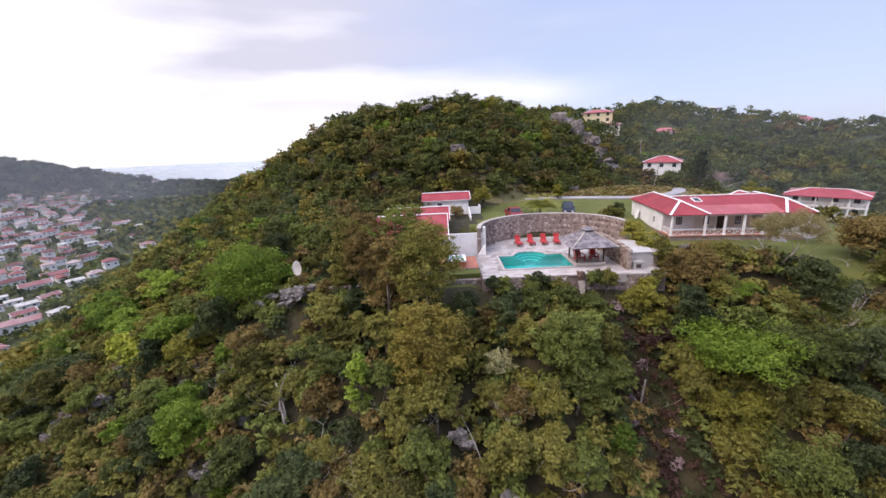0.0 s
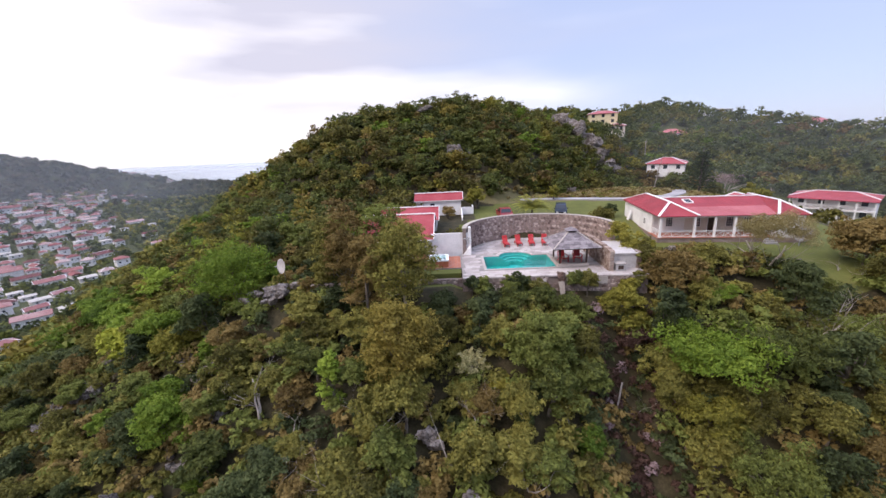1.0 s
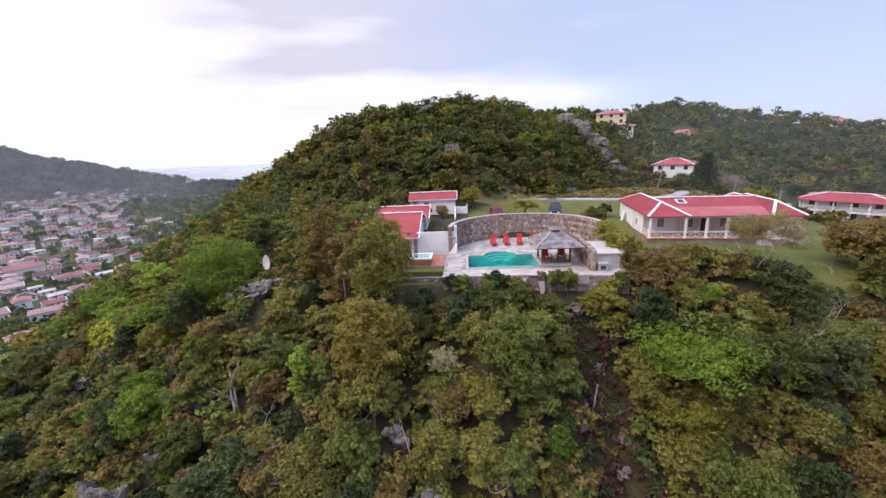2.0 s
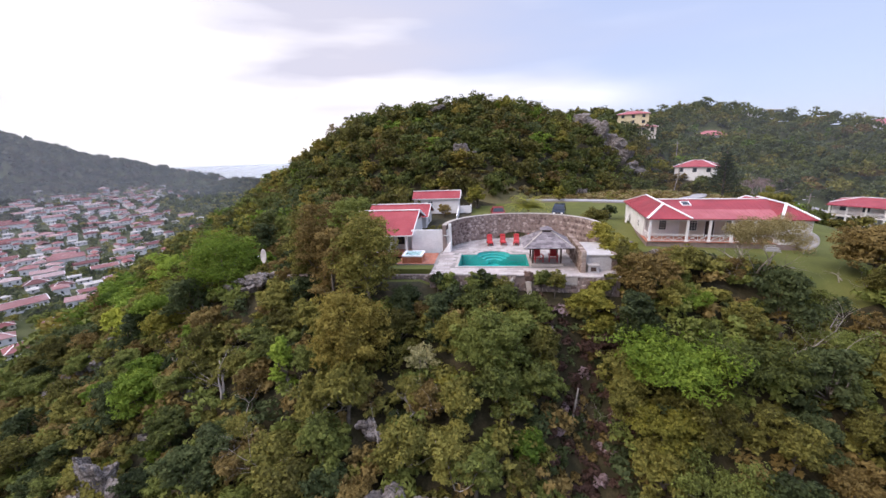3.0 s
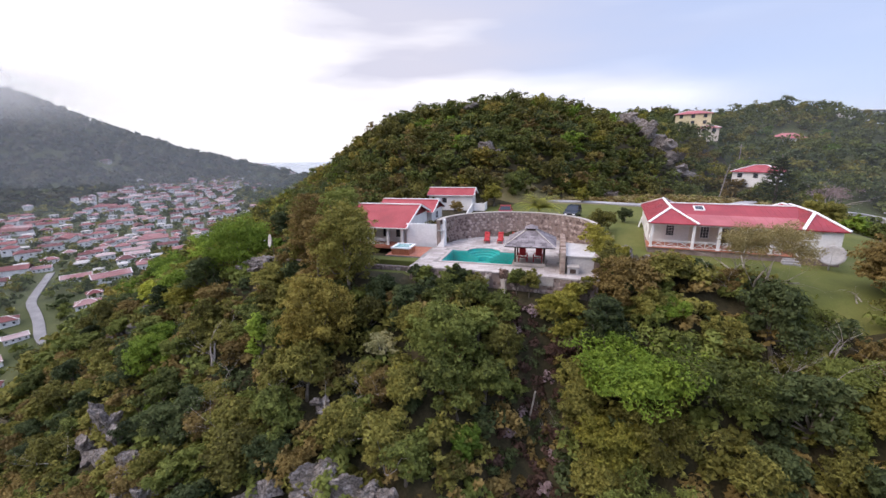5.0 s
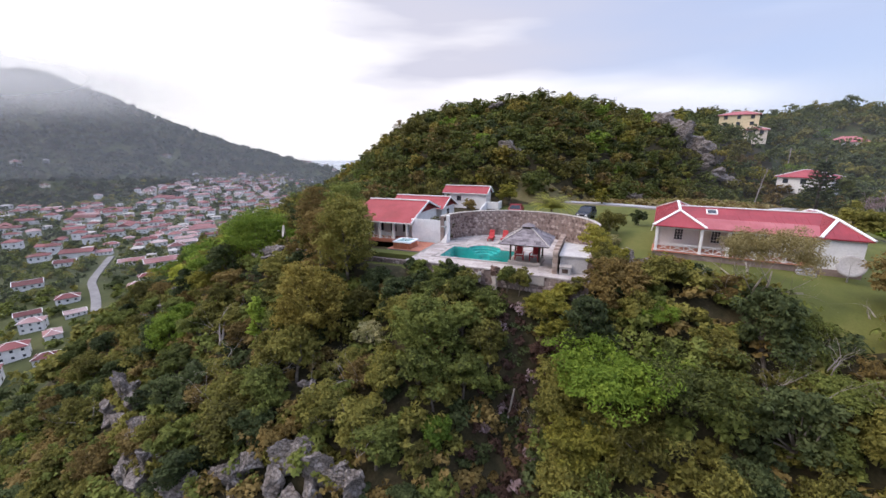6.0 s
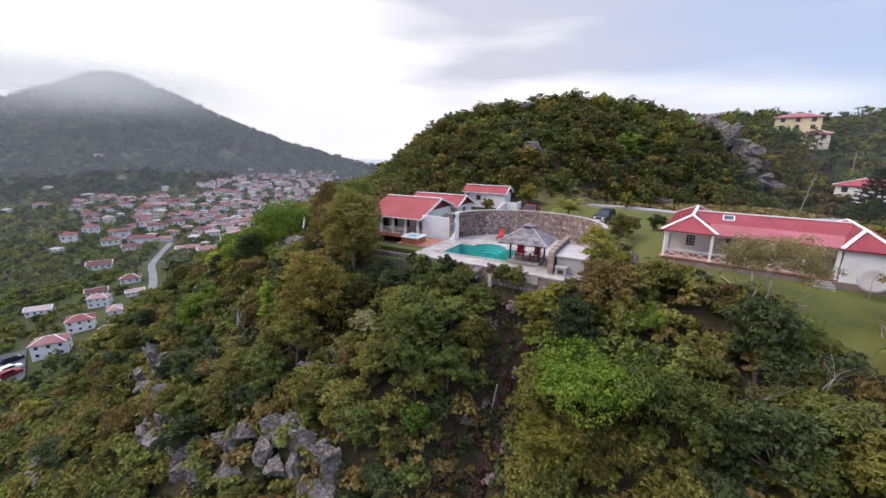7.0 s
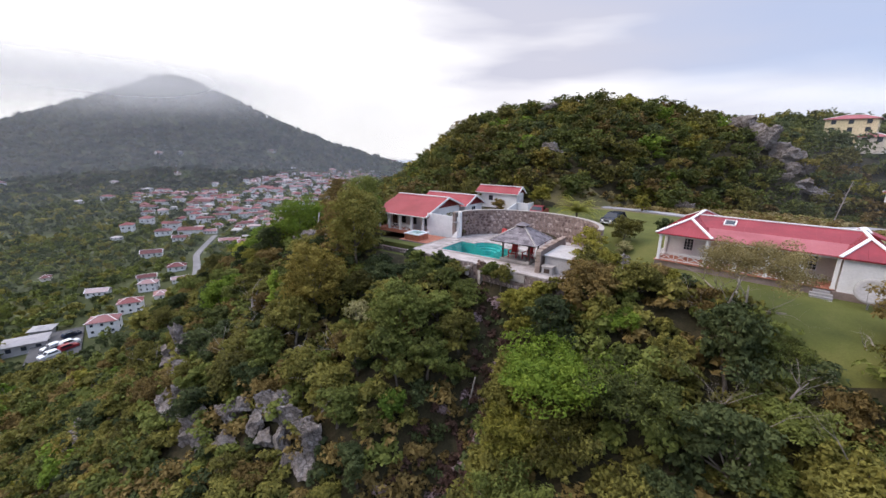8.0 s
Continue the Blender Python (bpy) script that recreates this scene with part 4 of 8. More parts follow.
def build_hut():
    h = gable_house("garden_hut", "small white hut with red gabled roof behind the car park", -3.6, 5.6, 73.4, 75.4, 77.4, 4.55, 5.75, 4.55, 1.6, 73.8, 77.0, over=0.35)
    window_part(h, pose(-0.2, 73.78, 3.5), 0.9, 0.9, panes=(2, 1), frame_mat=M_DARKWOOD, shutters=True)
    part("porch_wall", Geo().box(5.3, 73.9, 1.6, 7.6, 74.1, 3.0).box(7.4, 74.1, 1.6, 7.6, 76.6, 3.0), M_WHITE, h, "low white porch wall")
    # stair with white side walls down to the garden
    g = Geo()
    g.add([(5.2, 73.8, 3.0), (5.2, 68.6, 2.0), (5.2, 68.6, 1.0), (5.2, 73.8, 1.2), (5.4, 73.8, 3.0), (5.4, 68.6, 2.0), (5.4, 68.6, 1.0), (5.4, 73.8, 1.2)],
          [(0, 1, 2, 3), (7, 6, 5, 4), (0, 4, 5, 1), (1, 5, 6, 2), (2, 6, 7, 3), (3, 7, 4, 0)])
    part("side_wall", g, M_WHITE, h, "sloping white stair wall")


build_hut()

# ---------------------------------------------------------------- terrace, pool and its walls
POOL = (7.45, 45.0, 15.9, 50.4)
BAY = (11.7, 50.4, 2.15)                    # the round bay with the steps
ARC = (15.2, 52.0, 9.9, 8.4)                # the curved stone wall


def arc_point(a, out=0.0):
    return ARC[0] + (ARC[2] + out) * math.cos(a), ARC[1] + (ARC[3] + out) * math.sin(a)


def in_pool(x, y, grow=0.0):
    x0, y0, x1, y1 = POOL
    if x0 - grow < x < x1 + grow and y0 - grow < y < y1 + grow:
        return True
    return y > y1 and math.hypot(x - BAY[0], (y - BAY[1]) * 1.25) < BAY[2] + grow


def pool_outline(grow=0.0, steps=14):
    x0, y0, x1, y1 = POOL[0] - grow, POOL[1] - grow, POOL[2] + grow, POOL[3] + grow
    pts = [(x0, y0), (x1, y0), (x1, y1)]
    r = BAY[2] + grow
    for k in range(steps + 1):
        a = math.pi * k / steps
        pts.append((BAY[0] + r * math.cos(a), y1 + r * math.sin(a) / 1.25))
    return pts + [(x0, y1)]


def build_pool():
    pool = thing("swimming_pool", "turquoise rectangular swimming pool with a round stepped bay", "pool", kind="structure")
    ring = pool_outline()
    n = len(ring)
    g = Geo()
    g.add([(x, y, -0.08) for x, y in ring] + [(x, y, -1.5) for x, y in ring], [(i, n + i, n + (i + 1) % n, (i + 1) % n) for i in range(n)] + [tuple(range(n, 2 * n))])
    part("basin", g, M_POOLTILE, pool, "turquoise tiled basin")
    w = part("water", Geo().add([(x, y, -0.12) for x, y in pool_outline(-0.004)], [tuple(range(n))]), M_WATER, pool, "clear still water")
    w.visible_shadow = False
    for k in range(3):
        r = BAY[2] - 0.5 * k - 0.45
        pts = [(BAY[0] + r * math.cos(math.pi * i / 12), BAY[1] + r * math.sin(math.pi * i / 12) / 1.25 + 0.02) for i in range(13)]
        ro = r + 0.5 if k else BAY[2] - 0.01
        outer = [(BAY[0] + ro * math.cos(math.pi * i / 12), BAY[1] + ro * math.sin(math.pi * i / 12) / 1.25 + 0.02) for i in range(13)]
        z = -0.34 - 0.26 * k
        g = Geo()
        for i in range(12):
            g.add([(*pts[i], z), (*outer[i], z), (*outer[i + 1], z), (*pts[i + 1], z), (*pts[i], -1.49), (*pts[i + 1], -1.49)], [(0, 1, 2, 3), (4, 0, 3, 5)])
        for i in (0, 12):
            g.add([(*pts[i], z), (*outer[i], z), (*outer[i], -1.49), (*pts[i], -1.49)], [(0, 1, 2, 3)])
        part("pool_step", g, M_POOLTILE, pool)
    # pale coping round the water, butted end to end
    inner, outer = pool_outline(), pool_outline(0.32)
    for i in range(n):
        j = (i + 1) % n
        a, b, c, d = Vector((*inner[i], 0.045)), Vector((*outer[i], 0.045)), Vector((*outer[j], 0.045)), Vector((*inner[j], 0.045))
        part("coping_stone", Geo().slab([a, b, c, d], 0.12), M_SLAB, pool)


def deck_inside(x, y):
    front = 42.05 if x < 14.2 else 41.85 - (x - 14.2) * 0.075
    if not (4.45 <= x <= 25.0 and y >= front):
        return False
    if y <= 52.0:
        return True
    return ((x - ARC[0]) / ARC[2]) ** 2 + ((y - ARC[1]) / ARC[3]) ** 2 < 0.995


def build_deck():
    deck = thing("pavement", "pale stone-paved pool terrace", "terrace", kind="structure")
    # the bed under the slabs, with a hole for the pool
    g = Geo()
    s = 0.35
    for i in range(int(21 / s)):
        for j in range(int(19 / s)):
            x, y = 4.45 + (i + 0.5) * s, 41.0 + (j + 0.5) * s
            if deck_inside(x, y) and not in_pool(x, y, 0.15):
                z = -0.02
                g.add([(x - s / 2, y - s / 2, z), (x + s / 2, y - s / 2, z), (x + s / 2, y + s / 2, z), (x - s / 2, y + s / 2, z)], [(0, 1, 2, 3)])
    part("bed", g, M_JOINT, deck)
    return deck


def build_retaining(rng):
    kinds = [stone_mesh(rng).mesh("stone", M_STONE) for _ in range(10)]
    w = thing("retaining_wall", "rough stone retaining wall under the terrace edge", "wall", kind="structure")
    g = Geo().box(-14.0, 44.0, -3.0, 4.4, 44.45, -0.75)
    part("core", g, M_MORTAR, w)
    g = Geo()
    pts = [(4.42, 42.1), (14.2, 42.0), (24.95, 41.1)]
    for (xa, ya), (xb, yb) in zip(pts, pts[1:]):
        g.slab([(xa, ya, -0.1), (xb, yb, -0.1), (xb, yb + 0.5, -0.1), (xa, ya + 0.5, -0.1)], 2.6)
    g.box(4.42, 42.6, -2.5, 4.8, 46.0, -0.1)
    part("core", g, M_MORTAR, w)
    # pale edge slabs along the brink
    for (xa, ya), (xb, yb) in zip(pts, pts[1:]):
        n = int((xb - xa) / 0.9)
        for k in range(n):
            a, b = k / n, (k + 1) / n - 0.02 / (xb - xa)
            p0, p1 = (xa + (xb - xa) * a, ya + (yb - ya) * a), (xa + (xb - xa) * b, ya + (yb - ya) * b)
            part("edge_slab", Geo().slab([(p0[0], p0[1] - 0.12, 0.05), (p1[0], p1[1] - 0.12, 0.05), (p1[0], p1[1] + 0.38, 0.05), (p0[0], p0[1] + 0.38, 0.05)], 0.16), M_SLAB, w)
    # pale rendered footing of the deck beside the stump
    for k, (xa, xb) in enumerate(((16.0, 18.2), (18.22, 20.6))):
        ya, yb = 41.98 - 0.0822 * (xa - 14.2), 41.98 - 0.0822 * (xb - 14.2)
        part("footing", Geo().slab([(xa, ya - 0.10 - 0.04 * k, -0.14), (xb, yb - 0.10 - 0.04 * k, -0.14), (xb, yb + 0.2, -0.14), (xa, ya + 0.2, -0.14)], 0.82), M_CAP, w, "pale stained concrete footing")
    # face stones
    for xa, xb, ya, yb, z0, z1, count in ((4.5, 14.2, 42.08, 41.98, -1.7, -0.12, 3), (14.2, 24.9, 41.98, 41.1, -1.9, -0.95, 3), (20.6, 24.9, 41.46, 41.1, -0.95, -0.12, 3), (-14.0, 4.4, 43.98, 43.98, -2.6, -0.72, 3)):
        z = z0
        while z < z1 - 0.1:
            hgt = min(rng.uniform(0.30, 0.5), z1 - z)
            x = xa
            while x < xb - 0.1:
                wid = min(rng.uniform(0.35, 0.85), xb - x)
                t = (x - xa) / (xb - xa)
                y = ya + (yb - ya) * t
                d = rng.uniform(0.03, 0.10)
                ob = new("stone", kinds[rng.randint(len(kinds))])
                ob.parent = w
                ob.matrix_basis = Matrix.Translation((x + wid / 2, y, z + hgt / 2)) @ Matrix.Rotation(rng.uniform(-0.25, 0.25), 4, "Y") @ Matrix.Diagonal((wid * 1.02, 0.5 * d + 0.14, hgt * 1.12, 1))
                x += wid
            z += hgt


def stone_mesh(rng):
    """A rough, flat-faced stone about 1 x 1 across (x, z), proud towards -y."""
    n = rng.randint(5, 8)
    a = np.sort(rng.uniform(0, math.tau, n) * 0.25 + np.arange(n) * math.tau / n * 0.75 + rng.uniform(0, 1))
    r = rng.uniform(0.40, 0.56, n)
    g = Geo()
    back = [(r[i] * math.cos(a[i]), 0.25, r[i] * math.sin(a[i])) for i in range(n)]
    rim = [(x, -0.12, z) for x, _, z in back]
    face = [(x * 0.78, -0.30 - rng.uniform(0, 0.1), z * 0.78) for x, _, z in back]
    f = [tuple(range(2 * n, 3 * n))]
    for k in (0, n):
        f += [(k + i, k + (i + 1) % n, k + n + (i + 1) % n, k + n + i) for i in range(n)]
    return g.add(back + rim + face, f)


def build_stone_wall(rng):
    wall = thing("curved_wall", "tall curved rubble-stone wall with a pale coping, round the terrace", "wall", kind="structure")
    TOP = 3.62
    n = 64
    g = Geo()
    ring = [math.pi * (1 - k / n) for k in range(n + 1)]
    v = []
    for a in ring:
        for out, z in ((0.0, -0.4), (0.0, TOP), (0.5, TOP), (0.5, -0.4)):
            v.append((*arc_point(a, out), z))
    f = []
    for k in range(n):
        for i in range(4):
            f.append((4 * k + i, 4 * k + 4 + i, 4 * k + 4 + (i + 1) % 4, 4 * k + (i + 1) % 4))
    g.add(v, f + [(0, 1, 2, 3), (4 * n + 3, 4 * n + 2, 4 * n + 1, 4 * n)])
    part("core", g, M_MORTAR, wall, "grey mortar core")
    # pale coping, stone by stone
    m = 40
    for k in range(m):
        a0, a1 = math.pi * (1 - k / m), math.pi * (1 - (k + 0.985) / m)
        pts = [(*arc_point(a0, -0.08), TOP + 0.08), (*arc_point(a1, -0.08), TOP + 0.08), (*arc_point(a1, 0.52), TOP + 0.08), (*arc_point(a0, 0.52), TOP + 0.08)]
        part("coping_stone", Geo().slab(pts, 0.085), M_CAP, wall)
    # rubble: the nearest to the eye as single stones, the rest joined
    kinds = [stone_mesh(rng).mesh("stone", M_STONE) for _ in range(14)]
    rest = Geo()
    made = 0
    length = 29.0
    rows = 9
    for j in range(rows):
        z = -0.1 + (j + 0.5) * (TOP + 0.1) / rows
        x = rng.uniform(0, 0.4)
        while x < length:
            wid = rng.uniform(0.38, 0.85)
            a = math.pi * (1 - (x + wid / 2) / length)
            x += wid
            if a < 0.02:
                break
            px, py = arc_point(a)
            nx, ny = math.cos(a) / ARC[2], math.sin(a) / ARC[3]
            ang = math.atan2(ny, nx) - math.pi / 2
            hgt = (TOP + 0.1) / rows * rng.uniform(0.9, 1.22)
            mm = Matrix.Translation((px, py, z + rng.uniform(-0.06, 0.06))) @ Matrix.Rotation(ang, 4, "Z") @ Matrix.Rotation(rng.uniform(-0.3, 0.3), 4, "Y") @ Matrix.Diagonal((wid * 1.0, rng.uniform(0.10, 0.20), hgt, 1))
            if 0.62 < (px - 5) / 20 + 0.35 and made < 300 and j % 2 == 0 or (made < 300 and 8 < px < 17):
                ob = new("stone", kinds[rng.randint(len(kinds))])
                ob.parent, ob.matrix_basis = wall, mm
                made += 1
            else:
                me = kinds[rng.randint(len(kinds))]
                rest.add([v.co for v in me.vertices], [tuple(p.vertices) for p in me.polygons], mm)
    tagged(part("rubble", rest, M_STONE, wall, "mixed grey and brown rubble stones"), kind="stuff")
    return wall


def build_gazebo():
    cx, cy = 17.9, 46.55
    gz = thing("gazebo", "square open gazebo with grey cedar-shingled pyramid roof and dark posts", "gazebo")
    part("platform", Geo().box(cx - 1.85, cy - 1.65, -0.01, cx + 1.75, cy + 1.75, 0.16, None, 0.03), M_SLAB, gz, "raised stone platform")
    part("floor", Geo().box(cx - 1.7, cy - 1.5, 0.16, cx + 1.6, cy + 1.6, 0.18), M_JOINT, gz)
    part("kerb", Geo().box(cx - 1.88, cy - 1.72, 0.0, cx + 1.78, cy - 1.55, 0.30, None, 0.03), M_CAP, gz, "pale kerb stone")
    for x in (-1.65, 1.55):
        for y in (-1.4, 1.5):
            post = part("post", Geo().box(cx + x - 0.09, cy + y - 0.09, 0.16, cx + x + 0.09, cy + y + 0.09, 2.6, None, 0.015), M_DARKWOOD, gz, "dark timber post")
            part("post_base", Geo().box(cx + x - 0.18, cy + y - 0.18, 0.16, cx + x + 0.18, cy + y + 0.18, 0.36, None, 0.02), M_CAP, post)
    for y in (-1.4, 1.5):
        part("beam", Geo().box(cx - 2.1, cy + y - 0.07, 2.42, cx + 2.0, cy + y + 0.07, 2.6), M_DARKWOOD, gz)
    for x in (-1.65, 1.55):
        part("beam", Geo().box(cx + x - 0.07, cy - 1.33, 2.42, cx + x + 0.07, cy + 1.43, 2.6), M_DARKWOOD, gz)
    roof = part("roof", Geo().add([(cx - 2.72, cy - 2.72, 2.45), (cx + 2.72, cy - 2.72, 2.45), (cx + 2.72, cy + 2.72, 2.45), (cx - 2.72, cy + 2.72, 2.45), (cx, cy, 4.22),
                                   (cx - 2.72, cy - 2.72, 2.38), (cx + 2.72, cy - 2.72, 2.38), (cx + 2.72, cy + 2.72, 2.38), (cx - 2.72, cy + 2.72, 2.38), (cx, cy, 4.12)],
                                  [(0, 1, 4), (1, 2, 4), (2, 3, 4), (3, 0, 4), (6, 5, 9), (7, 6, 9), (8, 7, 9), (5, 8, 9), (0, 5, 6, 1), (1, 6, 7, 2), (2, 7, 8, 3), (3, 8, 5, 0)]), M_DARKWOOD, gz, "boarded roof under the shingles")
    rng = np.random.RandomState(21)
    sh = [Geo().box(-0.5, 0, 0, 0.5, 1, 0.05).mesh("shingle", M_SHINGLE) for _ in range(3)]
    rows, slope = 13, math.atan2(1.77, 2.72)
    run = math.hypot(2.72, 1.77)
    for side in range(4):
        rot = Matrix.Translation((cx, cy, 0)) @ Matrix.Rotation(side * math.pi / 2, 4, "Z")
        for j in range(rows):
            s = j / rows
            half = 2.78 * (1 - s)
            x = -half
            while x < half - 0.05:
                w = min(rng.uniform(0.42, 0.85), half - x)
                m = rot @ Matrix.Translation((x + w / 2, -2.80 * (1 - s), 2.47 + 1.77 * s)) @ Matrix.Rotation(slope - 0.035, 4, "X") @ Matrix.Diagonal((w * 0.975, run / rows * 1.25, rng.uniform(0.7, 1.3), 1))
                ob = new("shingle", sh[rng.randint(3)])
                ob.parent, ob.matrix_basis = roof, m
                x += w
    for sx, sy in ((-1, -1), (1, -1), (1, 1), (-1, 1)):
        part("hip_cap", Geo().beam((cx + sx * 2.78, cy + sy * 2.78, 2.52), (cx + sx * 0.5, cy + sy * 0.5, 4.0), 0.2, 0.07), M_CAP, roof, "pale hip capping")
    cap = part("cupola", Geo().box(cx - 0.55, cy - 0.55, 3.85, cx + 0.55, cy + 0.55, 4.16), M_DARKWOOD, gz, "small louvred cupola")
    g = Geo().add([(cx - 0.72, cy - 0.72, 4.16), (cx + 0.72, cy - 0.72, 4.16), (cx + 0.72, cy + 0.72, 4.16), (cx - 0.72, cy + 0.72, 4.16), (cx, cy, 4.55)], [(0, 1, 4), (1, 2, 4), (2, 3, 4), (3, 0, 4), (3, 2, 1, 0)])
    part("cupola_roof", g, M_SHINGLE, cap)


def build_bath_house(rng):
    b = thing("bath_house", "small white bath house with pale flat roof and stone wall", "building")
    # greyer than the white plaster: the walls' shade is painted into their colour
    for w in ((21.9, 43.45, -0.3, 24.6, 43.65, 1.75), (24.4, 43.65, -0.3, 24.6, 49.0, 1.75), (21.9, 43.65, -0.3, 22.1, 49.0, 1.75), (22.1, 48.8, -0.3, 24.4, 49.0, 1.75)):
        part("wall", Geo().box(*w), M_PALEROOF, b, "pale plastered wall, its shade put into a greyer colour")
    part("roof", Geo().box(21.75, 43.3, 1.75, 24.8, 49.1, 1.90, None, 0.03), M_PALEROOF, b, "pale flat concrete roof")
    # stone side wall towards the gazebo
    side = part("stone_wall", Geo().box(21.25, 42.75, -0.3, 21.65, 51.5, 2.35), M_MORTAR, b, "brown rubble side wall")
    for face, x, sgn in (("w", 21.25, -1),):
        z = -0.05
        while z < 2.3:
            h = rng.uniform(0.24, 0.42)
            y = 42.8
            while y < 51.2:
                l = rng.uniform(0.3, 0.65)
                d = rng.uniform(0.03, 0.09)
                part("stone", Geo().box(x - d, y, z, x + 0.05, y + l - 0.03, min(z + h - 0.03, 2.42), None, 0.03), M_BROWNSTONE, side)
                y += l
            z += h
    for k in range(6):
        z = -0.05 + 0.41 * k
        part("stone", Geo().box(21.18, 42.64 - rng.uniform(0, 0.05), z, 21.72, 42.8, z + 0.38, None, 0.03), M_BROWNSTONE, side)
    for k in range(14):
        y = 42.8 + k * 0.62
        part("stone", Geo().box(21.16, y, 2.35, 21.74, y + 0.58, 2.35 + rng.uniform(0.08, 0.2), None, 0.03), M_BROWNSTONE, side)
    # end pier at the brink
    pier = part("pier", Geo().box(24.65, 43.6, -0.4, 25.2, 44.3, 2.0), M_MORTAR, b, "rough stone end pier")
    for k in range(5):
        part("stone", Geo().box(24.6, 43.5, -0.3 + 0.46 * k, 25.25, 43.65, 0.12 + 0.46 * k, None, 0.04), M_BROWNSTONE, pier)
    bbq = thing("barbecue", "grey concrete barbecue counter against the bath house wall", "barbecue")
    part("body", Geo().box(21.95, 42.55, 0.0, 23.05, 43.4, 0.82, None, 0.02), M_GREY, bbq)
    part("counter", Geo().box(21.88, 42.48, 0.82, 23.12, 43.44, 0.93, None, 0.02), M_CAP, bbq, "pale counter top")
    # no hole here: a dark plate stands in for the niche's shade
    part("opening", Geo().box(22.2, 42.535, 0.2, 22.8, 42.56, 0.65), M_DARKWOOD, bbq, "dark plate painted as the shade inside the fire mouth")


_rng = np.random.RandomState(7)
build_pool()
PAVED = build_deck()
build_gazebo()
build_bath_house(_rng)

# ---------------------------------------------------------------- on the terrace
def build_patio():
    p = thing("pavement", "terracotta-tiled patio between pool terrace and porch", "patio", kind="structure")
    part("bed", Geo().box(-0.4, 46.1, -0.4, 4.43, 51.2, -0.012), M_JOINT, p)
    rows, cols = 12, 11
    tile = Geo().box(-0.205, -0.2, -0.03, 0.205, 0.2, 0.012, None, 0.01).mesh("tile", M_TERRACOTTA)
    for i in range(cols):
        for j in range(rows):
            ob = new("tile", tile)
            ob.parent, ob.matrix_basis = p, pose(-0.15 + i * 0.43, 46.33 + j * 0.42, 0)


def build_hot_tub():
    t = thing("hot_tub", "square hot tub with white rim and redwood skirt, filled with water", "hot tub")
    x0, y0, x1, y1 = 0.25, 46.4, 2.85, 48.9
    part("skirt", Geo().box(x0 + 0.08, y0 + 0.08, -0.02, x1 - 0.08, y1 - 0.08, 0.80, None, 0.06), M_REDWOOD, t, "redwood skirt")
    ring = [(x0, y0), (x1, y0), (x1, y1), (x0, y1)], [(x0 + 0.3, y0 + 0.3), (x1 - 0.3, y0 + 0.3), (x1 - 0.3, y1 - 0.3), (x0 + 0.3, y1 - 0.3)]
    v = [(x, y, z) for z in (0.80, 0.97) for r in ring for x, y in r]
    f = []
    for i in range(4):
        j = (i + 1) % 4
        f += [(j, i, 4 + i, 4 + j), (8 + i, 8 + j, 12 + j, 12 + i), (i, j, 8 + j, 8 + i), (4 + j, 4 + i, 12 + i, 12 + j)]
    part("rim", Geo().add(v, f), M_ENAMEL, t, "white acrylic rim")
    part("shell", Geo().box(x0 + 0.3, y0 + 0.3, 0.801, x1 - 0.3, y1 - 0.3, 0.83), M_ENAMEL, t)
    part("water", Geo().box(x0 + 0.301, y0 + 0.301, 0.83, x1 - 0.301, y1 - 0.301, 0.90), M_WATER, t, "clear pale blue water").visible_shadow = False
    for k in range(7):
        px = x0 + 0.2 + (x1 - x0 - 0.4) * k / 6
        part("slat", Geo().box(px - 0.13, y0 + 0.04, 0.06, px + 0.13, y0 + 0.085, 0.76), M_REDWOOD, t)


def garden_wall():
    w = thing("garden_wall", "high white garden wall stained at its torn end", "wall")
    g = Geo()
    pts = [(0.55, 51.55), (5.75, 52.35)]
    (xa, ya), (xb, yb) = pts
    n = 10
    for k in range(n):
        a, b = k / n, (k + 1) / n
        z = 3.15 - 0.02 * k
        p0, p1 = (xa + (xb - xa) * a, ya + (yb - ya) * a), (xa + (xb - xa) * b, ya + (yb - ya) * b)
        g.slab([(*p0, z), (*p1, z), (p1[0], p1[1] + 0.22, z), (p0[0], p0[1] + 0.22, z)], z + 0.4)
    part("wall", g, M_WHITE, w)
    part("pier", Geo().box(5.6, 52.2, -0.4, 5.98, 52.75, 3.75, None, 0.04), M_WHITE, w, "white end pier")
    part("buttress", Geo().add([(4.6, 52.1, -0.3), (5.9, 52.2, -0.3), (5.9, 52.2, 1.4), (5.5, 52.15, 0.9), (4.6, 51.6, -0.3), (5.9, 51.4, -0.3), (5.9, 51.7, 1.2), (5.5, 51.7, 0.8)],
                               [(3, 2, 1, 0), (4, 5, 6, 7), (0, 4, 7, 3), (1, 2, 6, 5), (2, 3, 7, 6), (0, 1, 5, 4)]), M_WHITE, w)
    part("planter", Geo().box(4.9, 51.85, 2.15, 5.7, 52.25, 2.3, None, 0.02), M_GREY, w, "small grey wall shelf")


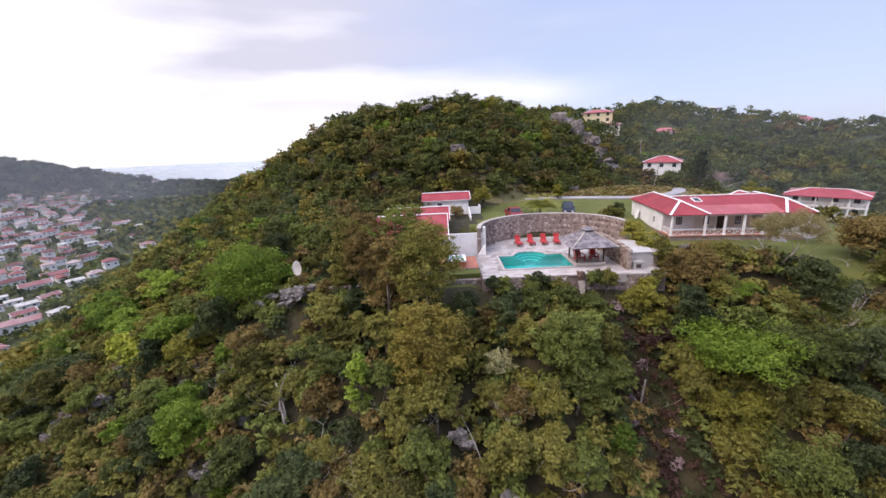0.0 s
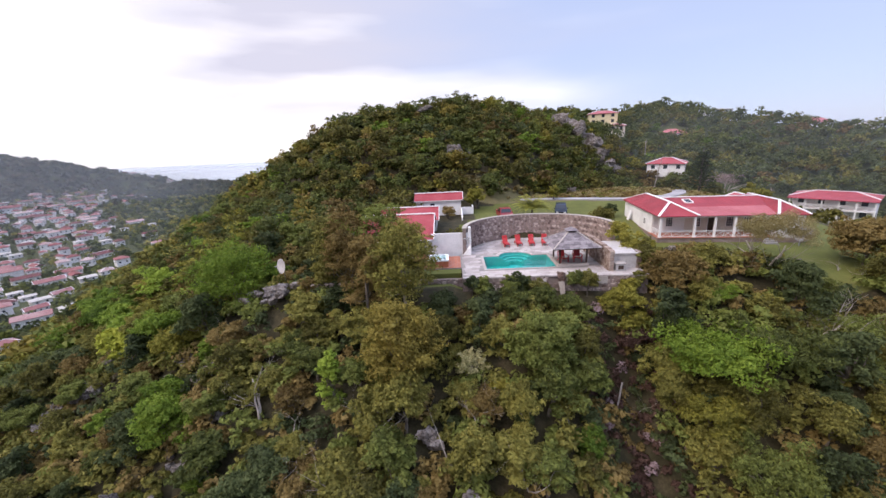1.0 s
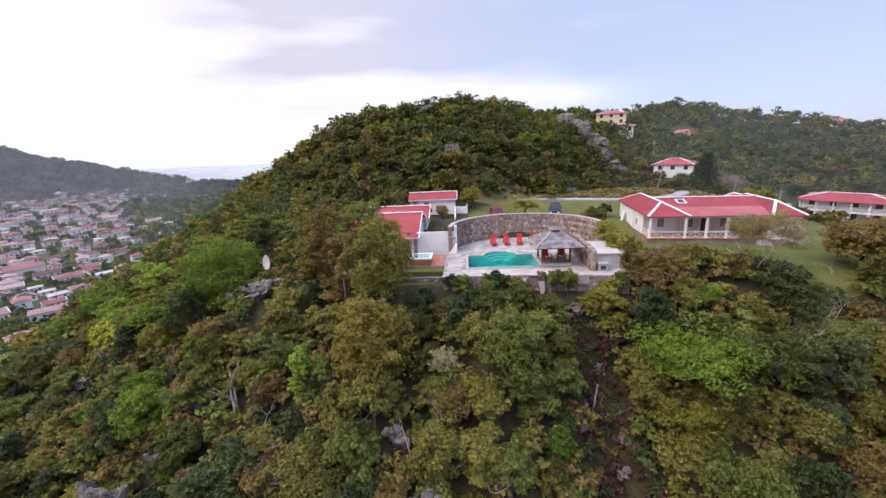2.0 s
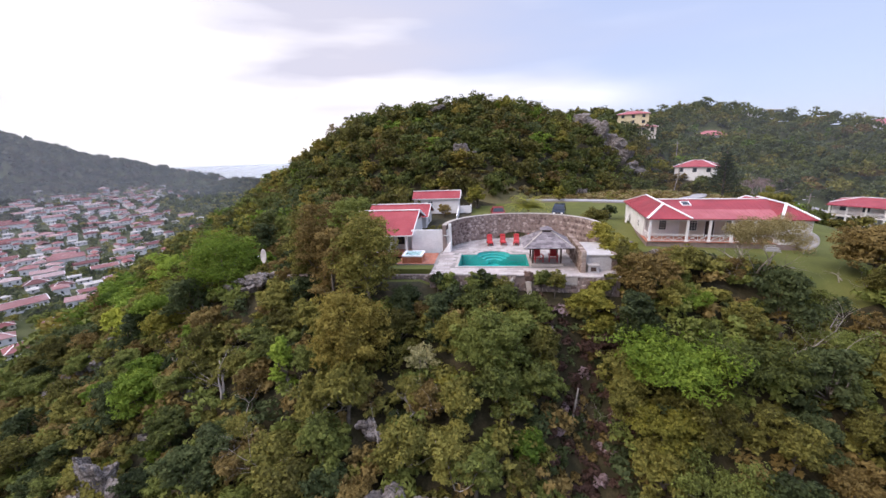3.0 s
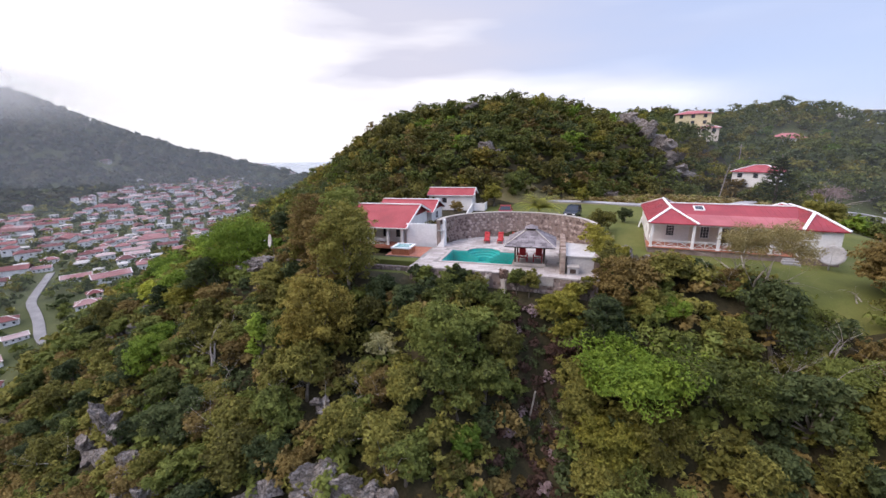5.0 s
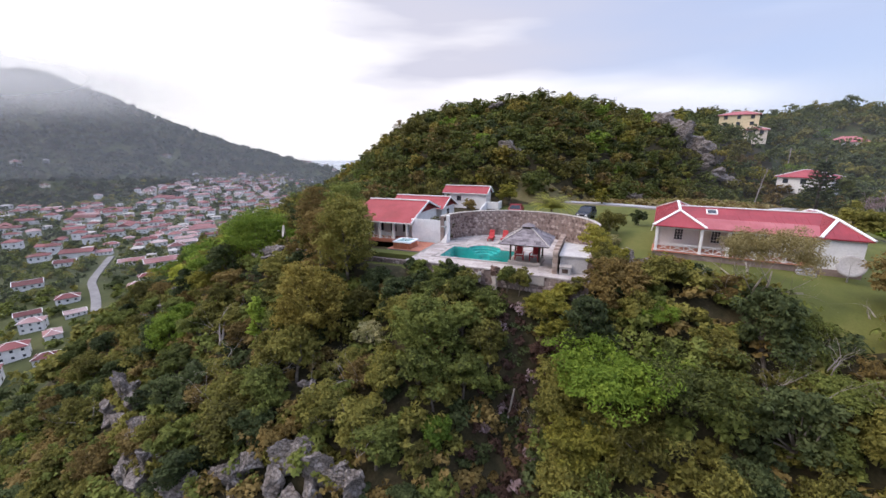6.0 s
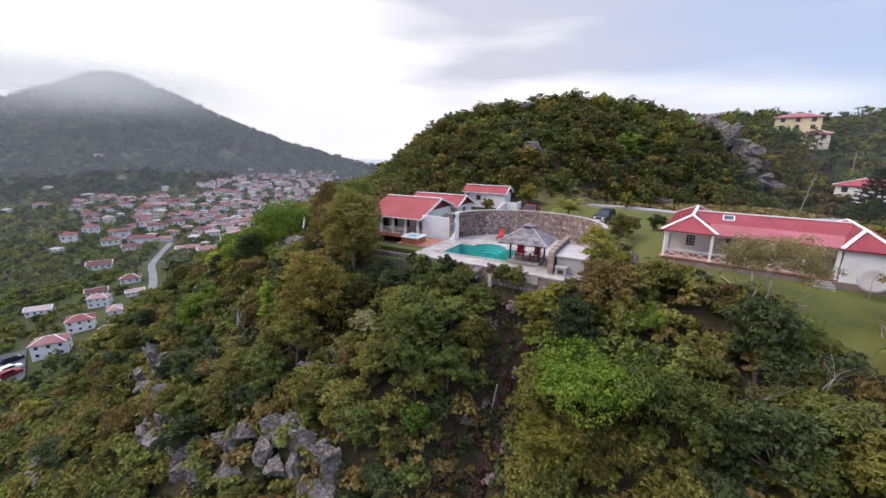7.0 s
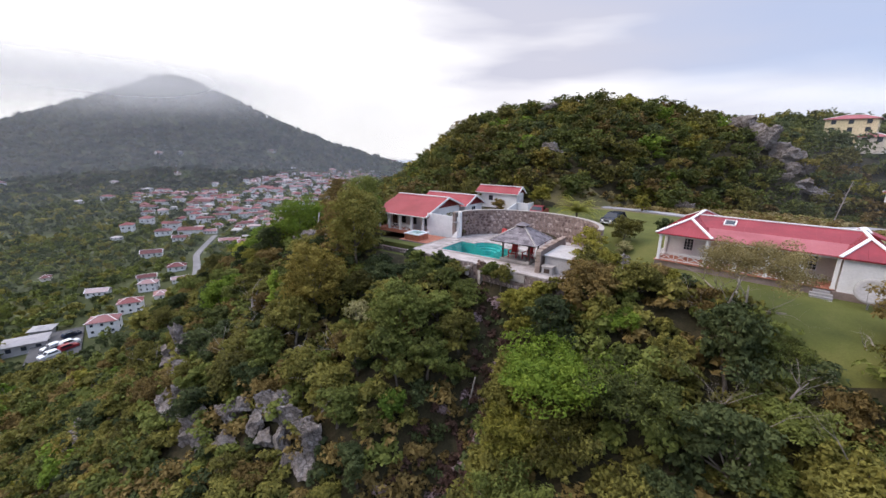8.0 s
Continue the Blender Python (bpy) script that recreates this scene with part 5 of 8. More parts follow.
def lounger_kind():
    """A red lounger, its head end towards +y, on the origin."""
    t = thing("sun_lounger", "red cushioned sun lounger with raised back", "sun lounger", group="loungers by the pool")
    for s in (-1, 1):
        part("frame", Geo().beam((s * 0.32, -1.0, 0.32), (s * 0.32, 0.9, 0.32), 0.06, 0.08), M_REDPAINT, t)
        for y in (-0.85, 0.7):
            part("leg", Geo().box(s * 0.32 - 0.035, y - 0.035, 0.0, s * 0.32 + 0.035, y + 0.035, 0.30), M_REDPAINT, t)
    for k in range(6):
        y = -0.98 + k * 0.2
        part("slat", Geo().box(-0.30, y, 0.34, 0.30, y + 0.16, 0.37), M_REDPAINT, t)
    seat = part("cushion", Geo().box(-0.33, -1.0, 0.37, 0.33, 0.18, 0.47, None, 0.04), M_REDPAINT, t, "red seat cushion")
    m = pose(0, 0.2, 0.38, 52, 0, 0)
    back = part("backrest", Geo().box(-0.33, 0.0, 0.0, 0.33, 0.95, 0.10, m, 0.04), M_REDPAINT, t, "red raised backrest")
    part("pillow", Geo().box(-0.25, 0.66, 0.10, 0.25, 0.92, 0.18, m, 0.04), M_REDPAINT, back)
    part("strut", Geo().beam((0, 0.75, 0.34), (0, 0.62, 0.86), 0.05, 0.05), M_REDPAINT, t)
    return t


def chair_kind():
    t = thing("deck_chair", "red slatted wooden deck chair under the gazebo", "chair", group="chairs under the gazebo")
    for s in (-1, 1):
        part("front_leg", Geo().box(s * 0.36 - 0.04, -0.5, 0.0, s * 0.36 + 0.04, -0.42, 0.6), M_REDPAINT, t)
        part("rear_leg", Geo().beam((s * 0.30, 0.55, 0.0), (s * 0.30, -0.46, 0.42), 0.05, 0.10), M_REDPAINT, t)
        part("armrest", Geo().box(s * 0.38 - 0.07, -0.55, 0.6, s * 0.38 + 0.07, 0.35, 0.64, None, 0.012), M_REDPAINT, t)
    for k in range(5):
        part("seat_slat", Geo().beam((-0.34, -0.46 + 0.17 * k, 0.43 - 0.055 * k), (0.34, -0.46 + 0.17 * k, 0.43 - 0.055 * k), 0.15, 0.03), M_REDPAINT, t)
    for k in range(6):
        x = -0.30 + 0.12 * k
        h = 1.12 - 0.05 * abs(k - 2.5)
        part("back_slat", Geo().beam((x, 0.25, 0.22), (x * 1.1, 0.62, h), 0.10, 0.025, (1, 0, 0)), M_REDPAINT, t)
    part("cushion", Geo().box(-0.28, 0.0, 0.0, 0.28, 0.72, 0.07, pose(0, 0.20, 0.40, 66, 0, 0), 0.025), M_REDPAINT, t, "red cushion")
    return t


def boulder(name, label, x, y, z, sx, sy, sz, seed, mat, turn=0, detail=4, rough=0.35, category="rock", group="", kind=""):
    """A weathered limestone block: split faces, upright fissures, ledges of the bedding."""
    rng = random.Random(seed)
    bm = bmesh.new()
    bmesh.ops.create_icosphere(bm, subdivisions=detail, radius=1.0)
    off = Vector((rng.uniform(0, 50), rng.uniform(0, 50), rng.uniform(0, 50)))
    cuts = []
    for k in range(9):
        n = Vector((rng.gauss(0, 1), rng.gauss(0, 1), rng.gauss(0, 0.4))).normalized()
        cuts.append((n, rng.uniform(0.30, 0.72)))
    cuts.append((Vector((rng.uniform(-0.3, 0.3), rng.uniform(-0.3, 0.3), 1)).normalized(), rng.uniform(0.6, 0.8)))
    for v in bm.verts:
        p = v.co.copy()
        q = p.copy()
        for n, d in cuts:
            over = q.dot(n) - d
            if over > 0:
                q -= n * over
        fis = abs(noise.noise(Vector((p.x * 2.6, p.y * 2.6, p.z * 0.6)) + off))
        bed = q.z * 4.6 + 0.9 * noise.noise(p * 1.3 + off)
        step = 0.50 * rough * (bed - math.floor(bed) - 0.5)
        crag = noise.fractal(p * 2.6 + off, 0.9, 2.1, 5) * 0.42 * rough
        v.co = q * (1 + crag - max(0.0, 0.12 - fis) * 3.2 * rough)
        v.co.x, v.co.y = v.co.x * (1 + step), v.co.y * (1 + step)
    me = bpy.data.meshes.new(name)
    bm.to_mesh(me)
    bm.free()
    me.materials.append(mat)
    ob = new(name, me)
    ob.matrix_world = pose(x, y, z, rng.uniform(-14, 14), rng.uniform(-14, 14), turn + rng.uniform(-30, 30)) @ Matrix.Diagonal((sx, sy, sz, 1))
    return tagged(ob, label, category, group, kind)


build_patio()
tagged(part("lawn", Geo().box(-6.0, 44.46, -0.9, 4.36, 46.08, -0.14, None, 0.05), M_LAWN), "narrow strip of lawn before the tiled patio", "lawn", kind="structure")
build_hot_tub()
garden_wall()
_a = lounger_kind()
for _x, _y, _r in ((13.1, 55.9, 3), (15.0, 55.9, -4), (16.9, 55.8, -8)):
    copy_thing(_a, pose(_x, _y, 0.0, 0, 0, _r) @ Matrix.Scale(1.15, 4))
_a.matrix_world = pose(11.2, 55.7, 0.0, 0, 0, 6) @ Matrix.Scale(1.15, 4)
_c = chair_kind()
copy_thing(_c, pose(18.8, 46.7, 0.18, 0, 0, -6) @ Matrix.Scale(1.3, 4))
_c.matrix_world = pose(17.0, 46.6, 0.18, 0, 0, 8) @ Matrix.Scale(1.3, 4)
# stump-like rock at the terrace edge and pale stones below it
boulder("stump", "dark brown weathered stump at the terrace edge", 15.4, 41.35, 0.05, 0.75, 0.5, 0.62, 3, M_STUMP, rough=0.75, category="stump")
boulder("boulder", "pale rough boulder below the stump", 15.5, 41.15, -1.2, 0.5, 0.42, 0.95, 4, M_CAP, rough=0.5)
boulder("boulder", "pale rough boulder below the terrace edge", 13.7, 41.45, -0.75, 0.36, 0.36, 0.6, 5, M_CAP, rough=0.5)


def build_dish():
    x, y = -18.2, 46.6
    z = 0.95
    d = thing("satellite_dish", "white satellite dish on a steel pole among the trees", "satellite dish")
    m = Matrix.Translation((x, y, z)) @ Matrix.Rotation(radians(-37), 4, "Z") @ Matrix.Rotation(radians(80), 4, "X")
    prof = [(0.02, -0.02), (0.3, 0.01), (0.6, 0.07), (0.85, 0.16), (0.95, 0.21), (0.95, 0.23), (0.84, 0.185), (0.59, 0.095), (0.3, 0.035), (0.02, 0.005)]
    # colour toned down, since white enamel renders too bright under this sun
    part("reflector", Geo().lathe(prof, 24, m), M_PALEROOF, d, "pale grey dish reflector", smooth=True)
    part("pole", Geo().tube([(x + 0.1, y + 0.2, ground_at(x, y) - 0.3), (x + 0.05, y + 0.12, z)], [0.06, 0.06], 8), M_CHROME, d)
    arm = part("feed_arm", Geo().beam(m @ Vector((0, -0.9, 0.2)), m @ Vector((0, -0.1, 0.85)), 0.03, 0.03), M_CHROME, d)
    part("receiver", Geo().lathe([(0.06, 0.8), (0.07, 0.86), (0.05, 0.98)], 8, m), M_GREY, arm)


def car_kind(name, label, paint, length=4.4, width=1.82, height=1.75, pickup=False):
    """A car that looks towards -y."""
    car = thing(name, label, "car", group="parked cars")
    L, W = length / 2, width / 2
    if pickup:
        side = [(-L, 0.42), (-L, 0.82), (-L + 0.15, 0.98), (-L + 1.25, 1.06), (-L + 1.8, 1.66), (-L + 3.0, 1.70), (-L + 3.25, 1.08), (L, 1.08), (L, 0.42)]
    else:
        side = [(-L, 0.42), (-L, 0.85), (-L + 0.12, 1.0), (-L + 1.1, 1.08), (-L + 1.75, height - 0.06), (-L + 2.2, height), (L - 0.5, height - 0.03), (L - 0.08, 1.12), (L, 0.95), (L, 0.42)]
    n = len(side)
    v = []
    for s in (-1, 1):
        for y, z in side:
            inset = 0.0 if z < 1.12 else 0.16
            v.append((s * (W - inset), y, z))
    f = [tuple(range(n)), tuple(reversed(range(n, 2 * n)))] + [(i, n + i, n + (i + 1) % n, (i + 1) % n) for i in range(n)]
    body = part("body", Geo().add(v, f), paint, car, "painted body")
    ws0, ws1 = side[3], side[4]
    part("windscreen", Geo().add([(-W + 0.12, ws0[0] + 0.06, ws0[1] + 0.04), (W - 0.12, ws0[0] + 0.06, ws0[1] + 0.04), (W - 0.26, ws1[0] - 0.03, ws1[1] - 0.04), (-W + 0.26, ws1[0] - 0.03, ws1[1] - 0.04)], [(0, 1, 2, 3)], Matrix.Translation((0, -0.02, 0.02))), M_GLASS, body, "dark glass windscreen")
    for s in (-1, 1):
        y0, y1 = ws0[0] + 0.45, (ws0[0] + 1.95 if pickup else L - 0.45)
        x0, x1 = s * (W - 0.02), s * (W - 0.15)
        zt = (1.62 if pickup else height - 0.14)
        part("side_window", Geo().add([(x0, y0, 1.13), (x0, y1, 1.13), (x1, y1 - 0.15, zt), (x1, y0 + 0.42, zt)], [(0, 1, 2, 3), (3, 2, 1, 0)], Matrix.Translation((s * 0.012, 0, 0))), M_GLASS, body)
        for y in (-L + 0.85, L - 0.85):
            wh = part("wheel", Geo().lathe([(0.20, -0.11), (0.33, -0.11), (0.36, -0.06), (0.36, 0.06), (0.33, 0.11), (0.20, 0.11)], 16, Matrix.Translation((s * (W - 0.12), y, 0.36)) @ Matrix.Rotation(math.pi / 2, 4, "Y")), M_BLACK, car, "black tyre")
            part("rim", Geo().lathe([(0.02, -0.12), (0.21, -0.115), (0.21, 0.115), (0.02, 0.12)], 12, Matrix.Translation((s * (W - 0.12), y, 0.36)) @ Matrix.Rotation(math.pi / 2, 4, "Y")), M_CHROME, wh)
        part("headlight", Geo().box(s * (W - 0.35) - 0.17, -L - 0.03, 0.68, s * (W - 0.35) + 0.17, -L + 0.05, 0.84, None, 0.02), M_LAMPGLASS, body, "clear headlight")
        part("mirror", Geo().box(s * (W + 0.10) - 0.09, ws0[0] + 0.45, 1.08, s * (W + 0.10) + 0.09, ws0[0] + 0.55, 1.22, None, 0.02), paint, body)
    part("bumper", Geo().box(-W + 0.02, -L - 0.10, 0.40, W - 0.02, -L + 0.02, 0.60, None, 0.03), M_GREY, car)
    part("grille", Geo().box(-0.42, -L - 0.025, 0.66, 0.42, -L + 0.05, 0.84), M_BLACK, body, "dark grille")
    part("number_plate", Geo().box(-0.25, -L - 0.12, 0.44, 0.25, -L - 0.098, 0.55), M_ENAMEL, car)
    return car


def ground_at(x, y):
    return float(shaped(np.array([x]), np.array([y]))[0])


build_dish()
_suv = car_kind("car", "dark blue off-road car parked on the lawn", M_CARDARK)
_suv.matrix_world = pose(23.3, 70.6, ground_at(23.3, 70.6), 0, 0, -14) @ Matrix.Scale(1.12, 4)
_pick = car_kind("pickup", "dark red pickup truck parked on the lawn", M_CARRED, 4.9, 1.9, 1.9, True)
_pick.matrix_world = pose(12.5, 66.0, ground_at(12.5, 66.0) + 0.03, 0, 0, 4) @ Matrix.Scale(1.08, 4)

# ---------------------------------------------------------------- houses farther off
def simple_house(name, label, w, d, h, rise, roof_mat, wall_mat, hip=True, storeys=1, balcony=False, group="", windows=True, trim=True):
    """A plain house on the origin, its front towards -y, with roof planes, ridge caps and windows."""
    t = thing(name, label, "house", group=group)
    x, y = w / 2, d / 2
    part("wall", Geo().box(-x, -y, -2.5, x, y, h), wall_mat, t)
    e = 0.5
    r = (x - y if hip else x + e)
    r = max(r, 0.3)
    A, B, C, D = (-x - e, -y - e, h - 0.1), (x + e, -y - e, h - 0.1), (x + e, y + e, h - 0.1), (-x - e, y + e, h - 0.1)
    P, Q = (-r, 0, h + rise), (r, 0, h + rise)
    roof = part("roof", Geo().slab([A, B, Q, P], 0.15).slab([C, D, P, Q], 0.15).slab([B, C, Q], 0.15).slab([D, A, P], 0.15), roof_mat, t)
    if trim:
        for a, b in ((P, Q), (A, P), (B, Q), (C, Q), (D, P)):
            part("ridge_cap", Geo().beam(Vector(a) + Vector((0, 0, 0.06)), Vector(b) + Vector((0, 0, 0.06)), 0.34, 0.1), M_TRIM, roof)
    if windows:
        for s in range(storeys):
            z = h / storeys * (s + 0.55)
            n = max(2, int(w / 3))
            for k in range(n):
                px = -x + w * (k + 0.5) / n
                part("window", Geo().box(px - 0.55, -y - 0.05, z - 0.6, px + 0.55, -y + 0.05, z + 0.6), M_GLASS, t)
            for side in (-1, 1):
                part("window", Geo().box(side * x - 0.05, -0.6, z - 0.6, side * x + 0.05, 0.6, z + 0.6), M_GLASS, t)
    if balcony:
        part("balcony", Geo().box(-x - 0.2, -y - 2.2, h / 2 - 0.25, x + 0.2, -y - 0.001, h / 2), M_TRIM, t, "white balcony slab")
        part("balcony_roof", Geo().slab([(-x - 0.5, -y - 2.6, h - 0.4), (x + 0.5, -y - 2.6, h - 0.4), (x + 0.5, -y - 0.2, h - 0.02), (-x - 0.5, -y - 0.2, h - 0.02)], 0.14), roof_mat, t)
        n = 6
        for k in range(n):
            px = -x + 2 * x * k / (n - 1)
            part("post", Geo().box(px - 0.14, -y - 2.15, -2.0, px + 0.14, -y - 1.87, h - 0.4), M_TRIM, t)
        for k in range(n - 1):
            xa, xb = -x + 2 * x * k / (n - 1) + 0.15, -x + 2 * x * (k + 1) / (n - 1) - 0.15
            g = Geo().beam((xa, -y - 2.0, h / 2 + 0.85), (xb, -y - 2.0, h / 2 + 0.85), 0.08, 0.07)
            g.beam((xa, -y - 2.0, h / 2 + 0.1), (xb, -y - 2.0, h / 2 + 0.8), 0.06, 0.05).beam((xa, -y - 2.03, h / 2 + 0.8), (xb, -y - 2.03, h / 2 + 0.1), 0.06, 0.05)
            part("railing", g, M_TRIM, t)
    return t


def set_down(t, x, y, turn, z=None):
    t.matrix_world = pose(x, y, ground_at(x, y) if z is None else z, 0, 0, turn)
    return t


def build_right_houses():
    h = simple_house("house", "two-storey white house with red roof and a long balcony", 14.5, 7.5, 5.3, 0.9, M_ROOF, M_WHITE, True, 2, True)
    set_down(h, 95.8, 95.2, -50, -6.7)
    h = simple_house("house", "white annexe with red roof beside the balcony house", 6, 5, 3.0, 1.2, M_ROOF, M_WHITE)
    set_down(h, 109.0, 85.6, -56, -7.6)
    h = simple_house("house", "small white house with red hipped roof below the wood", 10.6, 8, 2.5, 1.6, M_ROOF, M_WHITE)
    set_down(h, 74.4, 131.4, -34, 2.9)
    h = simple_house("house", "low house with faded red roof in the wood", 10, 6.5, 2.4, 1.7, M_ROOF_PALE, M_WHITE, trim=False)
    set_down(h, 101, 180, -20, 12.0)
    h = simple_house("house", "yellow two-storey house with pale red roof on the hill", 11.0, 7, 4.3, 1.1, M_ROOF_PALE, M_YELLOW, True, 2)
    set_down(h, 67.2, 171.0, -16, 19.2)
    h = simple_house("house", "small pink-roofed house below the yellow one", 6, 5, 2.2, 0.9, M_ROOF_PALE, M_CREAM)
    set_down(h, 71.2, 166.0, -16, 16.2)
    h = simple_house("house", "white house with flat pale roof on the skyline", 15, 8, 2.6, 0.5, M_PALEROOF, M_WHITE, trim=False)
    set_down(h, 139, 212, 20, 22.2)
    h = simple_house("house", "white house with faded red roof on the skyline", 12, 8, 2.8, 2.2, M_ROOF_PALE, M_WHITE, trim=False)
    set_down(h, 167.5, 185.6, 25, 13.4)
    h = simple_house("house", "small white house on the far skyline", 8, 6, 2.8, 1.0, M_PALEROOF, M_WHITE, trim=False)
    set_down(h, 179.5, 174, 25, 11.6)
    for k, (x, y, z) in enumerate(((168.5, 156, 0.0), (160, 145, -1.6), (154, 148, -0.8))):
        h = simple_house("house", "white house with red roof on the far slope", 7, 5, 3.0, 1.2, M_ROOF_PALE, M_WHITE, trim=False)
        set_down(h, x, y, 20 + 12 * k, z)


build_right_houses()


LANE = [(-110, 66), (-128, 71), (-141, 78), (-154, 84), (-166, 89), (-177, 97), (-189, 106), (-204, 117)]


def near_line(x, y, line, d):
    best = np.full(np.shape(x), 1e9)
    for (x0, y0), (x1, y1) in zip(line, line[1:]):
        dx, dy = x1 - x0, y1 - y0
        t = np.clip(((x - x0) * dx + (y - y0) * dy) / (dx * dx + dy * dy), 0, 1)
        best = np.minimum(best, np.hypot(x - x0 - t * dx, y - y0 - t * dy))
    return best < d


def build_village():
    rng = np.random.RandomState(77)
    G = "village houses"
    kinds = [
        simple_house("house", "white village house with red hipped roof", 11, 8, 3.6, 2.0, M_ROOF_VILLAGE, M_WHITE, group=G),
        simple_house("house", "white village house with red gabled roof", 13, 7, 3.4, 2.0, M_ROOF_VILLAGE, M_WHITE, False, group=G),
        simple_house("house", "two-storey white village house with red roof", 11, 8, 6.2, 1.9, M_ROOF_VILLAGE, M_WHITE, True, 2, group=G),
        simple_house("house", "cream village house with faded red roof", 9, 7, 3.2, 1.8, M_ROOF_VILLAGE, M_CREAM, group=G),
        simple_house("house", "long white village building with red roof", 19, 9, 4.2, 2.2, M_ROOF_VILLAGE, M_WHITE, False, group=G),
        simple_house("house", "small white village house with pale roof", 8, 6, 3.0, 0.8, M_PALEROOF, M_WHITE, group=G, trim=False),
        simple_house("house", "white village house with red hipped roof", 11, 8, 4.2, 1.5, M_ROOF_VILLAGE, M_WHITE, group=G, trim=False),
        simple_house("house", "white village house with red gabled roof", 13, 7, 4.0, 1.4, M_ROOF_VILLAGE, M_WHITE, False, group=G, trim=False),
        simple_house("house", "tall white village house with red roof", 8, 7, 5.6, 1.7, M_ROOF_VILLAGE, M_WHITE, group=G, trim=False),
        simple_house("house", "long white village building with red roof", 19, 9, 4.2, 2.2, M_ROOF_VILLAGE, M_WHITE, False, group=G, trim=False, windows=False),
    ]
    done = []
    def put(i, x, y, turn, s=1.0):
        t = copy_thing(kinds[i], pose(x, y, ground_at(x, y), 0, 0, turn) @ Matrix.Scale(s, 4))
        done.append((x, y))
        return t
    # the ones nearest to the hill
    near = ((2, -111, 38, 1.0), (2, -121, 48, 0.9), (0, -109, 50, 0.7), (0, -124, 58, 0.75), (2, -137, 59, 0.8), (1, -150, 63, 0.75), (1, -150, 47, 0.8), (0, -152, 75, 0.9), (1, -186, 78, 1.0),
            (1, -207, 100, 0.9), (3, -193, 41, 0.7), (1, -213, 119, 0.8), (0, -229, 131, 0.9), (0, -138, 91, 0.95), (0, -122, 86, 1.1), (4, -163, 116, 1.05), (0, -194, 144, 1.1), (0, -217, 138, 0.8),
            (1, -231, 153, 0.9), (1, -135, 69, 0.65), (0, -247, 186, 1.0), (4, -296, 181, 0.8), (0, -327, 184, 1.0), (1, -278, 193, 0.9), (1, -238, 211, 0.9), (0, -263, 217, 1.0), (0, -134, 104, 0.8),
            (4, -204, 157, 0.85), (0, -178, 142, 1.0), (1, -158, 136, 0.8), (4, -195, 177, 0.9), (0, -260, 198, 0.85), (4, -203, 195, 0.85), (4, -212, 226, 0.9), (4, -178, 112, 0.8), (3, -149, 100, 0.8),
            (0, -222, 174, 0.9), (2, -226, 198, 0.8), (1, -247, 169, 0.9), (3, -243, 148, 0.9), (1, -170, 158, 0.8), (0, -180, 193, 0.9), (5, -186, 126, 0.8), (5, -120, 72, 0.8))
    for k, (i, x, y, size) in enumerate(near):
        put(i, x, y, 60 + 9 * math.sin(2.7 * k) + (90 if k % 7 == 3 else 0), size * 0.66)
    # the rest in loose rows along the lanes, thickest round the square
    count = 0
    for _ in range(9000):
        if count >= 290:
            break
        u = rng.uniform(0, 1) ** 0.8
        x, y = -195 - 275 * u + 34 * rng.normal(), 105 + 340 * u + 26 * rng.normal()
        if rng.uniform() < 0.10:
            x, y = rng.uniform(-420, -240), rng.uniform(120, 300)
        r = math.hypot(x - PEAK[0], y - PEAK[1])
        if r < 395 or x > -140 or y < 66 or (x > -240 and y < 100) or land(np.array([x]), np.array([y]))[0] > -5:
            continue
        if min(math.hypot(x - a, y - b) for a, b in done) < 9.6 or near_line(np.array([x]), np.array([y]), LANE, 7)[0]:
            continue
        put(rng.choice((6, 7, 8, 9, 5), p=[0.24, 0.20, 0.22, 0.08, 0.26]), x, y, 52 + 10 * rng.normal() + (90 if rng.uniform() < 0.25 else 0), rng.uniform(0.55, 0.85))
        count += 1
    # scattered houses up the mountain's foot and along its shoulder
    for k in range(40):
        if k < 18:
            x, y = rng.uniform(-560, -380), rng.uniform(60, 430)
        else:
            a = (k - 18) / 22
            x, y = -555 + 120 * a + rng.normal() * 12, 575 + 30 * a + rng.normal() * 8
        if k < 18 and math.hypot(x - PEAK[0], y - PEAK[1]) < 250:
            continue
        put(rng.choice((0, 3, 5)), x, y, rng.uniform(0, 180), rng.uniform(0.7, 1.1))
    for t in kinds:
        for o in (*t.children_recursive, t):
            bpy.data.objects.remove(o)
    # flat-roofed depot with its yard below the cliff
    d = simple_house("depot", "low grey depot with flat roof and paved yard", 9, 6, 3.0, 0.4, M_ROAD, M_GREY, trim=False, windows=True)
    set_down(d, -118, 22, 70)
    set_down(simple_house("shed", "small grey shed beside the depot yard", 5, 4, 2.4, 0.6, M_GREY, M_GREY, trim=False, windows=False), -126, 27, 60)
    return np.array(done)


VILLAGE = build_village()


